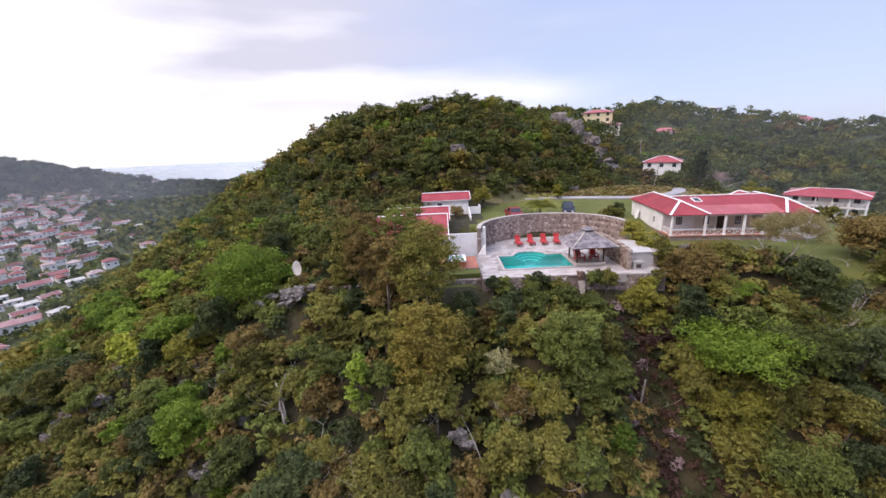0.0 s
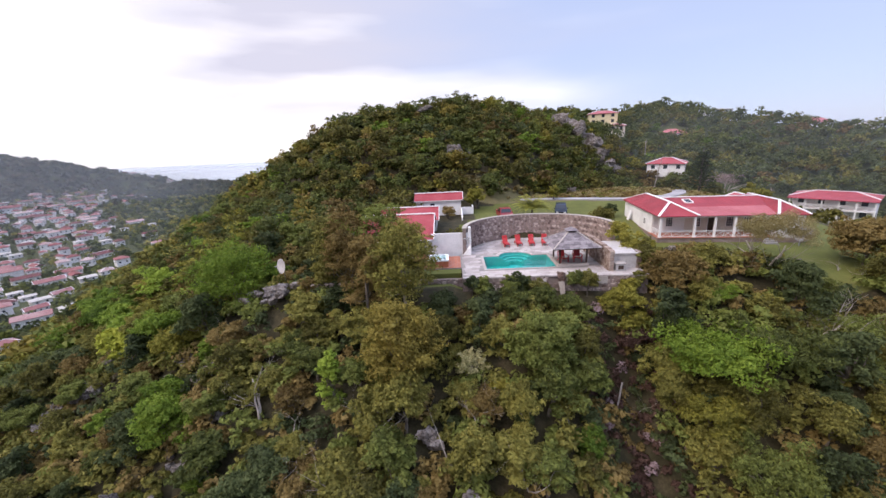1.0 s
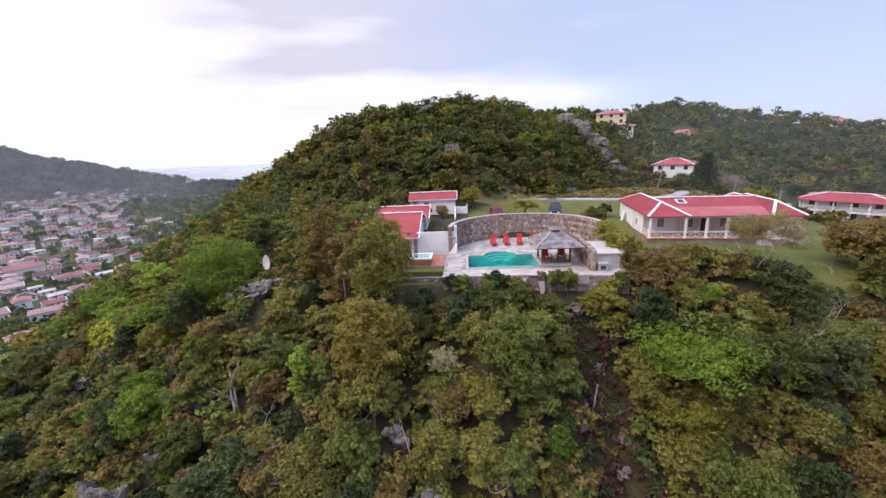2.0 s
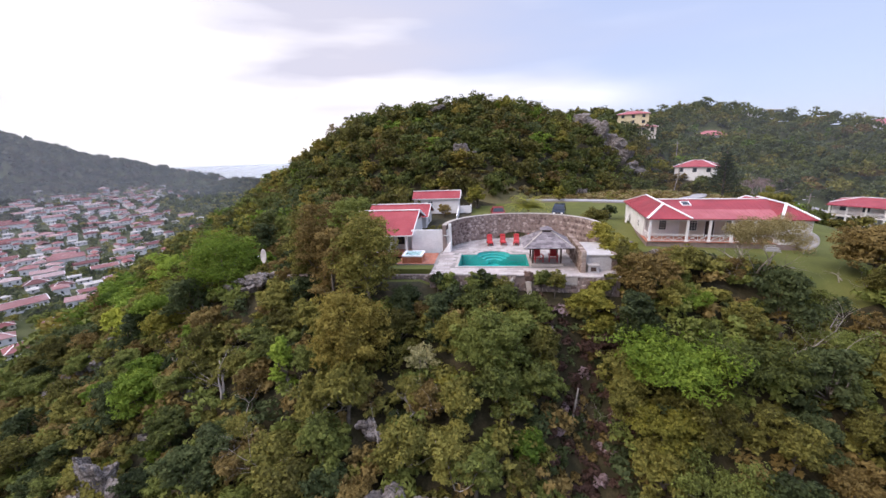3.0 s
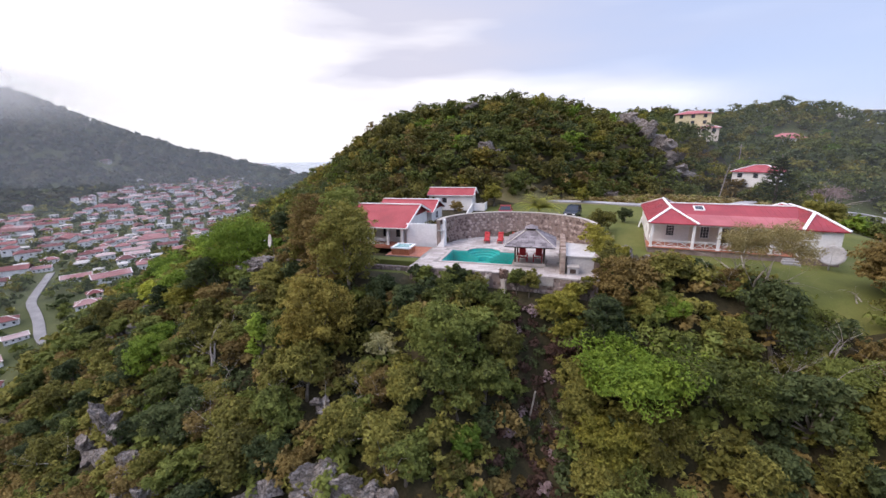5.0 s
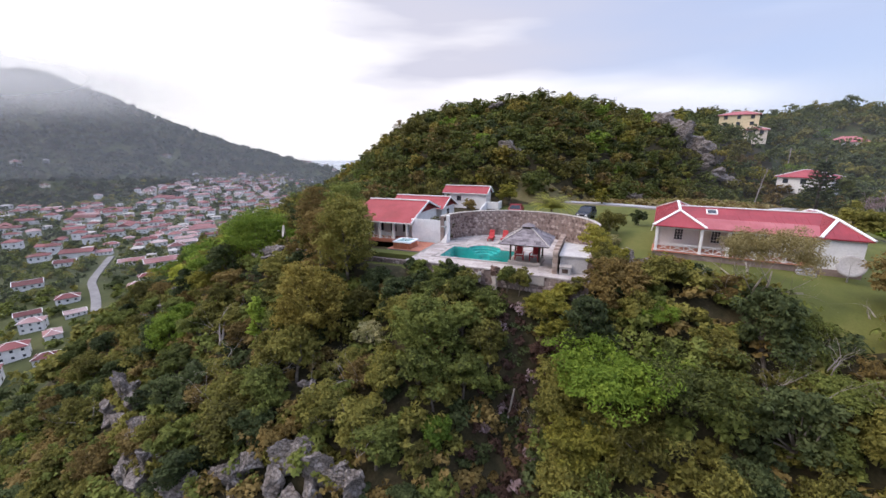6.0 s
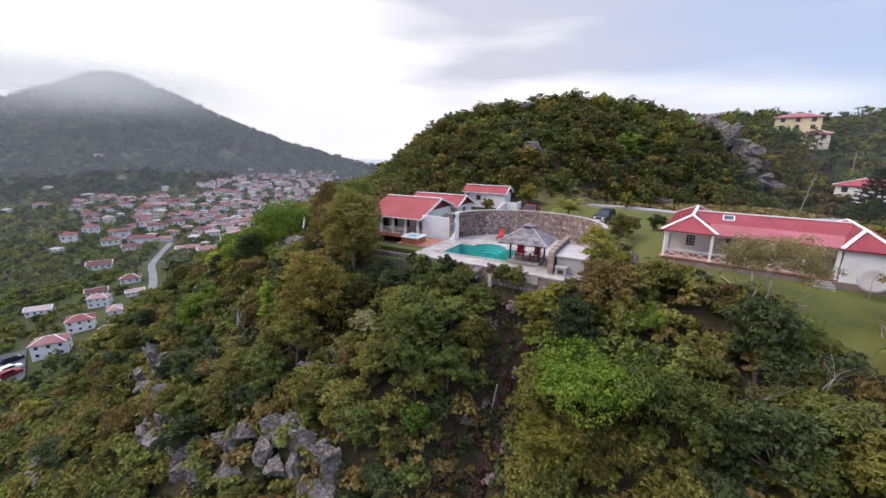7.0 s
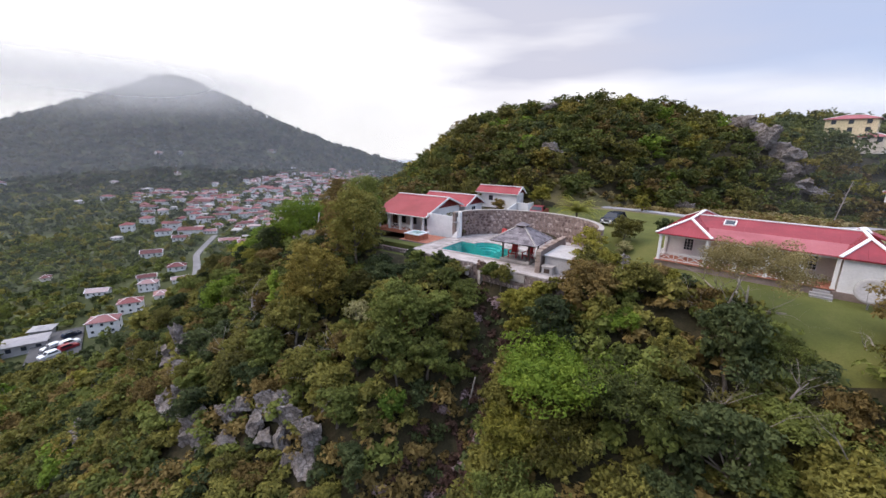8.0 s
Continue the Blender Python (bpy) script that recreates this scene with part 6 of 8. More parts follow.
def ribbon(name, label, line, width, mat, lift=0.12, category="road"):
    """A road laid on the ground along a line."""
    pts = []
    for (x0, y0), (x1, y1) in zip(line, line[1:]):
        n = max(2, int(math.hypot(x1 - x0, y1 - y0) / 2))
        pts += [(x0 + (x1 - x0) * k / n, y0 + (y1 - y0) * k / n) for k in range(n)]
    pts.append(line[-1])
    P = np.array(pts)
    for _ in range(6):
        P[1:-1] = (P[:-2] + 2 * P[1:-1] + P[2:]) / 4
    T = np.gradient(P, axis=0)
    T /= np.linalg.norm(T, axis=1, keepdims=True)
    S = np.stack([T[:, 1], -T[:, 0]], 1)
    z = np.maximum.reduce([shaped(P[:, 0] + S[:, 0] * k * width, P[:, 1] + S[:, 1] * k * width) for k in (-0.5, 0, 0.5)]) + lift
    g = Geo()
    for k in (-0.5, 0.5):
        g.v += [(*(p + s * k * width), h) for p, s, h in zip(P, S, z)]
    for k in (-0.5, 0.5):
        g.v += [(*(p + s * k * width), h - 1.0) for p, s, h in zip(P, S, z)]
    n = len(P)
    for i in range(n - 1):
        g.f += [(i, i + 1, n + i + 1, n + i), (2 * n + i, 2 * n + i + 1, i + 1, i), (n + i, n + i + 1, 3 * n + i + 1, 3 * n + i)]
    return tagged(part(name, g, mat), label, category, kind="structure")


ROAD = [(18.5, 85.5), (24.0, 85.2), (30.0, 84.2), (36.0, 82.0), (42.0, 80.6), (48.0, 82.0), (53.5, 86.5), (57.5, 93), (62, 104), (68, 116)]
SIDE_LANE = [(59.5, 96), (66, 103), (76, 113), (86, 121), (94, 124), (101, 120), (106, 113)]
GRASS_BANK = [(62, 76), (84, 100), (104, 110), (96, 122), (84, 118), (66, 100)]
ribbon("road", "pale concrete drive winding up from the lawn", ROAD, 2.7, M_ROAD)
ribbon("road", "side lane climbing past the pine", SIDE_LANE, 3.2, M_ROAD)
ribbon("road", "grey village street between the houses", LANE, 2.8, M_LANE, 0.4)
ribbon("road", "dark asphalt yard below the cliff", [(-102, 24), (-112, 27), (-122, 30)], 11.0, M_ASPHALT, 0.5, "yard")


def utility_pole(x, y, h, lean=0.0, lamp=False):
    z = ground_at(x, y)
    t = thing("utility_pole", "weathered wooden utility pole beside the road", "pole", group="utility poles")
    part("pole", Geo().tube([(x, y, z - 0.5), (x + lean, y, z + h)], [0.16, 0.11], 8), M_DEADWOOD, t)
    part("cross_arm", Geo().beam((x + lean - 0.9, y, z + h - 0.7), (x + lean + 0.9, y, z + h - 0.7), 0.12, 0.12), M_DEADWOOD, t)
    if lamp:
        a = part("lamp_arm", Geo().beam((x + lean * 0.8, y, z + h * 0.8), (x + lean * 0.8 - 1.2, y - 0.3, z + h * 0.82), 0.06, 0.06), M_GREY, t)
        part("lamp_head", Geo().box(x + lean * 0.8 - 1.7, y - 0.45, z + h * 0.81, x + lean * 0.8 - 1.1, y - 0.15, z + h * 0.81 + 0.14, None, 0.03), M_GREY, a)


utility_pole(88.5, 106, 7.5, 0.5, True)
utility_pole(76.0, 150, 8.5, -0.1)


def flower_stalk():
    """The tall dead flower stalk of an agave, leaning."""
    rng = random.Random(8)
    a, b = Vector((54.1, 98.6, 1.6)), Vector((55.1, 98.3, 8.7))
    t = thing("flower_stalk", "tall pale dried agave flower stalk, leaning", "plant")
    part("stem", Geo().tube([a, a.lerp(b, 0.5), b], [0.11, 0.09, 0.04], 7), M_DEADWOOD, t)
    for k in range(16):
        g = Geo()
        p = a.lerp(b, 0.4 + 0.6 * k / 16)
        d = Vector((rng.uniform(-1, 1), rng.uniform(-1, 1), 0.35)).normalized() * rng.uniform(0.4, 0.7) * (1.2 - 0.045 * k)
        g.tube([p, p + d], [0.05, 0.035], 4)
        part("twig", g, M_DEADWOOD, t)


flower_stalk()


def yard_cars():
    """Cars parked in rows in the depot's yard."""
    for k, (x, y) in enumerate(((-105, 24.0), (-107.6, 24.8), (-110.2, 25.6), (-106, 28.2), (-109, 29.2), (-115.0, 31.0))):
        paint = (M_ENAMEL, M_CARDARK, M_ENAMEL, M_CARRED, M_ENAMEL, M_CARDARK)[k]
        c = car_kind("car", ("white", "dark blue", "white", "dark red", "white", "dark blue")[k] + " car parked in the depot yard", paint)
        c.matrix_world = pose(x, y, ground_at(x, y) + 0.55, 0, 0, 12 + 180 * (k > 2))


yard_cars()

# ---------------------------------------------------------------- woods
KEEP = [TERRACE, LAWN, [(-11, 44.5), (5, 44.5), (5, 70), (-11, 70)], [(-5, 66), (9, 66), (9, 80), (-5, 80)], [(25, 40.6), (30.5, 43), (30, 50), (25, 52)], [(-2.5, 41.0), (4, 39.9), (25, 39.4), (25, 46), (-2.5, 46)]]


def free(x, y, margin_road=3.0):
    ok = np.ones(np.shape(x), bool)
    for poly in KEEP:
        ok &= ~inside(x, y, poly)
    return ok & ~near_line(x, y, ROAD, margin_road)


def scatter(rng, x0, x1, y0, y1, step):
    """Places on a jittered grid."""
    gx, gy = np.meshgrid(np.arange(x0, x1, step), np.arange(y0, y1, step))
    gx = gx + (np.arange(gx.shape[0]) % 2)[:, None] * step / 2
    x = gx.ravel() + rng.uniform(-0.42, 0.42, gx.size) * step
    y = gy.ravel() + rng.uniform(-0.42, 0.42, gx.size) * step
    order = rng.permutation(len(x))
    return x[order], y[order]


KINDS = []


def build_kinds():
    # the kinds of tree on the slope: a tree, how common it is, and where
    for name, label, seed, r, h, clumps, leaves, ll, lw, mat, shape, flat, weight, where in (
            ("tree", "olive-green rounded hillside tree", 1, 2.4, 4.6, 17, 1900, 0.36, 0.24, L_OLIVE, "dome", 0.8, 5, "all"),
            ("tree", "olive-green rounded hillside tree", 2, 1.9, 3.8, 13, 1500, 0.33, 0.22, L_OLIVE, "dome", 0.8, 5, "all"),
            ("tree", "yellowish-brown dry hillside tree", 3, 2.1, 3.9, 17, 1500, 0.31, 0.20, L_BROWN, "dome", 0.8, 3, "all"),
            ("tree", "mid-green dense hillside tree", 4, 2.1, 4.2, 15, 1700, 0.35, 0.24, L_GREEN, "dome", 0.85, 6, "all"),
            ("tree", "dark green shady hillside tree", 5, 2.2, 4.5, 14, 1700, 0.35, 0.24, L_DARK, "dome", 0.8, 3, "all"),
            ("tree", "bright green spreading tree with layered boughs", 6, 3.0, 4.0, 24, 2300, 0.40, 0.20, L_BRIGHT, "layer", 0.70, 2, "right"),
            ("tree", "green spreading tree with layered boughs", 7, 3.1, 4.2, 24, 2300, 0.38, 0.20, L_GREEN, "layer", 0.75, 4, "right"),
            ("tree", "olive spreading tree with layered boughs", 8, 2.9, 4.0, 24, 2200, 0.38, 0.20, L_OLIVE, "layer", 0.75, 4, "right"),
            ("shrub", "yellow-green bushy hillside shrub", 9, 1.3, 2.1, 9, 800, 0.32, 0.21, L_LIME, "dome", 0.8, 1, "all"),
            ("shrub", "bright green bushy hillside shrub", 10, 1.5, 2.5, 10, 900, 0.33, 0.22, L_BRIGHT, "dome", 0.8, 1, "all"),
            ("shrub", "thin dry brownish hillside shrub", 11, 1.4, 2.3, 13, 800, 0.28, 0.16, L_BROWN, "dome", 0.9, 2, "all")):
        KINDS.append((tree_kind(name, label, seed, r, h, clumps, int(leaves * 2.6), ll * 0.66, lw * 0.68, mat, shape, flat, 0.14 if name == "tree" else 0.07, name, 0.42), weight, where))


build_kinds()

# trees that stand out, told apart by colour and shape
STANDOUT = []


def standing(x, y, label, seed, r, h, clumps, leaves, ll, lw, mat, shape="dome", flat=0.8, name="tree", sink=0.3, thick=0.18, lean=0.42):
    t = tree_kind(name, label, seed, r, h, int(clumps * 1.1), int(leaves * 2.9), ll * 0.70, lw * 0.70, mat, shape, flat, thick, name, lean)
    t.matrix_world = pose(x, y, ground_at(x, y) - sink, 0, 0, seed * 37)
    STANDOUT.append((x, y, r))
    return t


standing(-1.8, 32.4, "large rounded golden-olive tree with a dense crown", 101, 3.8, 9.4, 34, 4600, 0.32, 0.24, L_GOLD, "ball", 0.9)
standing(-1.9, 39.2, "tall dense olive-green tree beside the terrace", 102, 3.7, 11.8, 34, 4400, 0.33, 0.24, L_OLIVE, "ball", 0.9)
standing(-6.2, 39.6, "tall brownish tree beside the terrace", 103, 2.9, 9.2, 28, 3400, 0.32, 0.22, L_BROWN, "tall", 0.9)
standing(-8.6, 43.0, "tall rust-brown tree above the slope", 104, 3.1, 10.4, 28, 3400, 0.33, 0.22, L_BROWN, "ball", 0.9)
standing(-4.7, 43.5, "tall green tree in front of the pool house", 105, 3.1, 11.2, 26, 3300, 0.34, 0.24, L_GREEN, "ball", 0.9)
standing(-11.6, 45.6, "tall olive tree on the spur", 106, 3.1, 8.6, 24, 3000, 0.36, 0.24, L_OLIVE, "tall", 0.9)
standing(-10.5, 50.5, "bright green tree behind the porch", 107, 2.7, 7.6, 20, 2400, 0.38, 0.25, L_BRIGHT, "dome", 0.9)
standing(-15.2, 52.5, "bushy green tree behind the spur", 108, 3.2, 7.2, 20, 2400, 0.38, 0.25, L_GREEN, "dome", 0.9)
standing(-25.8, 48.2, "broad dome-shaped green tree on the spur", 109, 5.2, 8.6, 40, 5200, 0.34, 0.25, L_BRIGHT, "ball", 0.85)
standing(-20.5, 50.0, "leafy bright green bush beside the dish", 110, 1.9, 3.6, 12, 900, 0.5, 0.34, L_BRIGHT, "dome", 0.8, "shrub")
standing(-8.4, 31.6, "slender bright green young tree", 111, 1.5, 6.2, 14, 1300, 0.32, 0.24, L_FRESH, "tall", 1.0)
standing(-41.0, 46.2, "broad-leaved yellow-green bush on the rocks", 112, 2.9, 5.2, 14, 620, 0.80, 0.50, L_SUNNY, "dome", 0.8, "shrub")
standing(-44.6, 50.6, "broad-leaved bright green bush on the rocks", 113, 3.2, 5.2, 16, 900, 0.7, 0.42, L_FRESH, "dome", 0.7, "shrub")
# the sunlit look of these two is painted with a brighter leaf colour
standing(-51.0, 56.5, "bright green tree on the spur, sunlight put into its leaf colour", 114, 4.2, 4.8, 24, 2200, 0.5, 0.34, L_BRIGHT, "layer", 0.6)
standing(-57.0, 63.0, "bright green tree on the spur, sunlight put into its leaf colour", 115, 4.0, 4.8, 22, 2000, 0.5, 0.34, L_BRIGHT, "layer", 0.6)
standing(-56.0, 49.5, "dark spreading tree at the end of the spur", 116, 4.4, 5.2, 28, 3000, 0.42, 0.28, L_DARK, "layer", 0.6)
standing(-26.8, 33.4, "fresh green tree under the rocks", 117, 3.3, 5.6, 24, 2800, 0.36, 0.24, L_BRIGHT, "dome", 0.8)
standing(4.8, 33.0, "pale flowering shrub with whitish leaves", 118, 1.7, 3.9, 12, 900, 0.30, 0.17, L_PALE, "dome", 0.9, "shrub")
standing(5.8, 30.2, "rust-tinged brownish tree low on the slope", 119, 2.2, 4.0, 18, 1900, 0.33, 0.22, L_BROWN, "dome", 0.8)
standing(11.2, 32.6, "large yellowish-green tree below the terrace", 120, 3.1, 6.6, 26, 3200, 0.34, 0.24, L_GREEN, "ball", 0.9)
standing(8.2, 25.8, "rounded yellow-olive tree low on the slope", 121, 2.6, 4.6, 20, 2600, 0.36, 0.24, L_OLIVE, "dome", 0.85)
standing(14.4, 27.6, "green shrub low on the slope", 122, 1.8, 3.2, 12, 1400, 0.33, 0.22, L_BRIGHT, "dome", 0.85, "shrub")
standing(21.6, 39.2, "yellow-green vine-hung shrub under the terrace corner", 123, 1.9, 3.4, 16, 1700, 0.33, 0.18, L_LIME, "dome", 0.8, "shrub")
standing(22.2, 37.0, "russet drying shrub above the gully", 124, 2.0, 3.0, 16, 1300, 0.33, 0.18, L_RUSSET, "dome", 0.8, "shrub", lean=0.9)
standing(27.2, 40.4, "dense brown-olive tree beside the bath house", 125, 2.9, 4.6, 22, 2600, 0.34, 0.23, L_BROWN, "dome", 0.75)
standing(31.0, 41.6, "dense olive tree below the lawn", 126, 2.6, 4.0, 20, 2300, 0.34, 0.23, L_OLIVE, "dome", 0.75)
standing(27.6, 32.8, "large fresh green spreading tree", 127, 4.4, 6.0, 40, 4400, 0.42, 0.21, L_BRIGHT, "layer", 0.5)
standing(25.4, 29.2, "yellow-green tree with hanging boughs over the gully", 128, 2.4, 4.4, 24, 2600, 0.40, 0.18, L_LIME, "layer", 0.6)
standing(32.6, 33.0, "green spreading tree with layered boughs", 129, 3.8, 5.0, 28, 2900, 0.40, 0.2, L_GREEN, "layer", 0.5)
standing(36.6, 42.2, "brown-olive shrub at the lawn's edge", 130, 1.7, 2.4, 12, 1300, 0.33, 0.2, L_BROWN, "dome", 0.8, "shrub")
standing(33.6, 44.6, "yellow-green shrub at the lawn's edge", 131, 1.5, 2.2, 12, 1100, 0.33, 0.2, L_LIME, "dome", 0.8, "shrub")
standing(25.3, 46.6, "trailing yellow-green creeper over the bath house", 132, 2.1, 6.3, 18, 2000, 0.34, 0.2, L_LIME, "tall", 0.9, "shrub")
standing(26.6, 44.2, "trailing olive creeper beside the bath house", 150, 2.0, 4.6, 18, 2000, 0.34, 0.2, L_OLIVE, "tall", 0.9, "shrub")
standing(25.2, 49.4, "trailing yellow-green creeper behind the bath house", 133, 2.0, 6.0, 16, 1700, 0.34, 0.2, L_LIME, "tall", 0.9, "shrub")
standing(49.6, 42.6, "broad brown-olive tree at the lawn's end", 134, 3.6, 5.4, 30, 3600, 0.36, 0.24, L_BROWN, "dome", 0.75)
standing(53.0, 40.5, "broad olive tree at the lawn's end", 135, 3.9, 6.0, 30, 3600, 0.36, 0.24, L_OLIVE, "dome", 0.75)
standing(54.5, 47.0, "leafy olive shrub beside the villa", 136, 2.6, 3.8, 18, 1700, 0.36, 0.24, L_OLIVE, "dome", 0.8, "shrub")
for _k, (_x, _m, _c) in enumerate(((5.4, L_DARK, "dark green"), (6.6, L_GREEN, "green"), (9.4, L_GREEN, "green"), (10.6, L_DARK, "dark green"), (11.9, L_GREEN, "green"), (13.0, L_OLIVE, "olive"), (16.9, L_GREEN, "green"), (18.2, L_OLIVE, "olive"), (22.8, L_LIME, "yellow-green"), (24.0, L_OLIVE, "olive"))):
    standing(_x, 41.15 - 0.25 * (_k % 3), _c + " shrub growing against the terrace wall", 160 + _k, 1.35, 2.3 + 0.25 * (_k % 4), 10, 700, 0.33, 0.22, _m, "dome", 0.9, "shrub", thick=0.06)
STANDOUT += [(-18.9, 46.0, 3.6), (-18.6, 43.6, 3.2), (-18.0, 41.0, 2.4), (35.4, 42.4, 5.0)]          # kept clear to fit the camera's view of the dish and the villa's veranda
standing(-31.0, 42.6, "fresh yellow-green tree on the spur", 151, 3.0, 4.4, 20, 2200, 0.38, 0.26, L_LIME, "dome", 0.8)
standing(-35.5, 46.6, "bright green spreading tree on the spur", 152, 3.6, 4.8, 24, 2400, 0.40, 0.26, L_BRIGHT, "layer", 0.6)
standing(-29.0, 36.4, "bright green bushy tree below the spur", 153, 2.8, 4.4, 20, 2200, 0.36, 0.24, L_BRIGHT, "dome", 0.8)
# the brighter leaf colours here paint the sunlit band along the spur
for _k, (_x, _y, _r, _h, _m, _c) in enumerate(((-48.5, 55.0, 3.4, 6.2, L_FRESH, "bright green"), (-53.5, 59.0, 3.6, 6.0, L_FRESH, "fresh green"), (-46.5, 60.5, 3.4, 6.4, L_FRESH, "bright green"), (-40.0, 52.0, 3.0, 5.6, L_LIME, "yellow-green"), (-36.0, 50.0, 3.0, 5.4, L_GREEN, "mid-green"), (-59.0, 56.5, 3.6, 5.2, L_BRIGHT, "bright green"), (-52.5, 49.5, 3.4, 5.0, L_DARK, "dark green"))):
    standing(_x, _y, _c + " leafy tree along the spur's edge", 190 + _k, _r, _h, 22, 1700, 0.46, 0.32, _m, "layer" if _k % 2 else "dome", 0.7)
STANDOUT += [(-16.5, 31.4, 3.0), (-15.6, 29.6, 2.4), (-39.6, 43.6, 3.0), (-38.4, 41.4, 2.4), (-25.2, 31.0, 3.2), (-8.0, 29.4, 2.0), (-43.6, 47.6, 2.6), (-47.6, 52.0, 2.8)]          # kept open before the snag and the bright bushes
standing(27.2, 47.4, "trailing yellow-green creeper over the rocks", 154, 1.9, 3.6, 16, 1700, 0.34, 0.2, L_LIME, "dome", 0.9, "shrub")
for _k, (_x, _y, _r, _h, _m, _c) in enumerate(((6.4, 38.6, 1.9, 2.9, L_DARK, "dark green"), (9.6, 38.3, 2.1, 3.0, L_GREEN, "mid-green"), (12.6, 38.6, 2.1, 2.9, L_GREEN, "mid-green"), (15.6, 38.2, 2.1, 3.0, L_GREEN, "mid-green"),
                                              (20.6, 39.6, 1.6, 2.6, L_LIME, "yellow-green vine-hung"), (22.6, 37.8, 2.0, 3.2, L_LIME, "yellow-green vine-hung"), (2.2, 39.4, 2.0, 3.0, L_DARK, "dark green"), (10.4, 40.6, 1.1, 2.1, L_DARK, "dark bluish-green"))):
    standing(_x, _y, _c + " shrub crowding under the terrace", 180 + _k, _r, _h, 18, 1500, 0.33, 0.22, _m, "dome", 0.85, "shrub", thick=0.08)
# garden plants
standing(26.6, 60.4, "grey-green shrub on the lawn behind the wall", 140, 2.7, 3.6, 16, 1700, 0.30, 0.2, L_OLIVE, "dome", 0.8, "shrub", thick=0.1)
standing(27.4, 57.6, "pale flowering shrub on the lawn", 141, 1.2, 1.8, 9, 600, 0.28, 0.18, L_PALE, "dome", 0.8, "shrub", thick=0.08)
standing(31.0, 66.8, "dark clipped shrub beside the villa", 142, 1.4, 2.4, 10, 900, 0.28, 0.2, L_DARK, "dome", 1.0, "shrub", thick=0.08)
standing(23.4, 49.9, "small yellow-green shrub behind the gazebo", 143, 0.9, 3.0, 9, 600, 0.28, 0.2, L_LIME, "tall", 1.0, "shrub", thick=0.08)
standing(4.3, 54.0, "thin olive shrub behind the garden wall", 144, 1.8, 5.6, 16, 1300, 0.28, 0.16, L_OLIVE, "tall", 1.0, "shrub", thick=0.1, lean=0.9)
standing(2.6, 71.0, "brownish shrub in front of the hut", 145, 1.6, 2.6, 12, 1000, 0.30, 0.18, L_BROWN, "dome", 0.9, "shrub", thick=0.09)
standing(8.5, 78.4, "yellow-green leafy tree beside the hut", 146, 2.3, 4.6, 16, 1700, 0.42, 0.27, L_LIME, "dome", 0.9)
standing(25.5, 84.5, "small yellow-green tree at the edge of the lawn", 147, 1.5, 3.4, 12, 900, 0.36, 0.24, L_LIME, "ball", 0.9)
standing(57.0, 70.5, "olive tree behind the villa", 148, 3.0, 5.0, 18, 1900, 0.42, 0.27, L_OLIVE, "dome", 0.8)


def branch_out(rng, geo, p, d, length, r, depth, droop=0.0):
    """A bare bough that forks into twigs."""
    pts, radii = [p], [r]
    for k in range(3):
        d = (d + Vector((rng.uniform(-0.35, 0.35), rng.uniform(-0.35, 0.35), rng.uniform(-0.25, 0.3) - droop))).normalized()
        pts.append(pts[-1] + d * length / 3)
        radii.append(r * (1 - 0.22 * (k + 1)))
    geo.tube(pts, radii, 6 if depth > 1 else 4)
    if depth:
        for _ in range(rng.randint(2, 4)):
            q = pts[rng.randint(1, 3)]
            n = (d + Vector((rng.uniform(-1, 1), rng.uniform(-1, 1), rng.uniform(-0.3, 0.6)))).normalized()
            branch_out(rng, geo, q, n, length * rng.uniform(0.5, 0.75), radii[-1] * 0.8, depth - 1, droop)
    return pts[-1]


def dead_tree(x, y, h, seed, label, spread=0.5, thick=0.12, z=None):
    rng = random.Random(seed)
    g = Geo()
    z = ground_at(x, y) if z is None else z
    for k in range(rng.randint(2, 3)):
        branch_out(rng, g, Vector((x, y, z - 0.3)), Vector((rng.uniform(-spread, spread), rng.uniform(-spread, spread), 1)).normalized(), h * rng.uniform(0.7, 1), thick, 3)
    return tagged(part("dead_tree", g, M_DEADWOOD, smooth=True), label, "dead tree", group="dead trees")


dead_tree(-16.2, 32.0, 4.6, 1, "bleached dead tree leaning on the slope", 0.55, 0.17, -10.4)
dead_tree(-26.8, 43.4, 3.2, 2, "thin bleached dead tree among the rocks", thick=0.06)
dead_tree(37.4, 34.4, 3.4, 3, "bare grey boughs sticking out of the crowns", 1.4, 0.05, -4.6)
dead_tree(39.2, 33.2, 3.4, 4, "bare grey boughs sticking out of the crowns", 1.4, 0.05, -5.4)
dead_tree(44.4, 33.2, 3.2, 5, "bare grey boughs sticking out of the crowns", 1.4, 0.055, -4.4)
dead_tree(41.6, 36.0, 3.0, 6, "bare grey boughs sticking out of the crowns", 1.2, 0.07, -3.4)
dead_tree(46.4, 41.2, 2.0, 7, "twisted pale trunks at the lawn's end", 1.5, 0.13, -1.2)
dead_tree(48.0, 41.0, 2.1, 8, "twisted pale trunks at the lawn's end", 1.5, 0.13, -1.2)
for _k, (_x, _y) in enumerate(((2.4, 26.0), (-6.0, 24.6), (8.6, 24.4), (-11.6, 28.4), (4.6, 30.0), (-3.4, 27.6), (-30.0, 24.0))):
    dead_tree(_x, _y, 3.2, 20 + _k, "bare grey boughs among the crowns on the slope", 1.3, 0.07, ground_at(_x, _y) + 1.6)
dead_tree(20.6, 33.4, 2.6, 12, "bare grey boughs in the gully", 0.9, 0.06)
dead_tree(24.8, 36.2, 2.2, 13, "bare grey boughs above the gully", 0.9, 0.05)


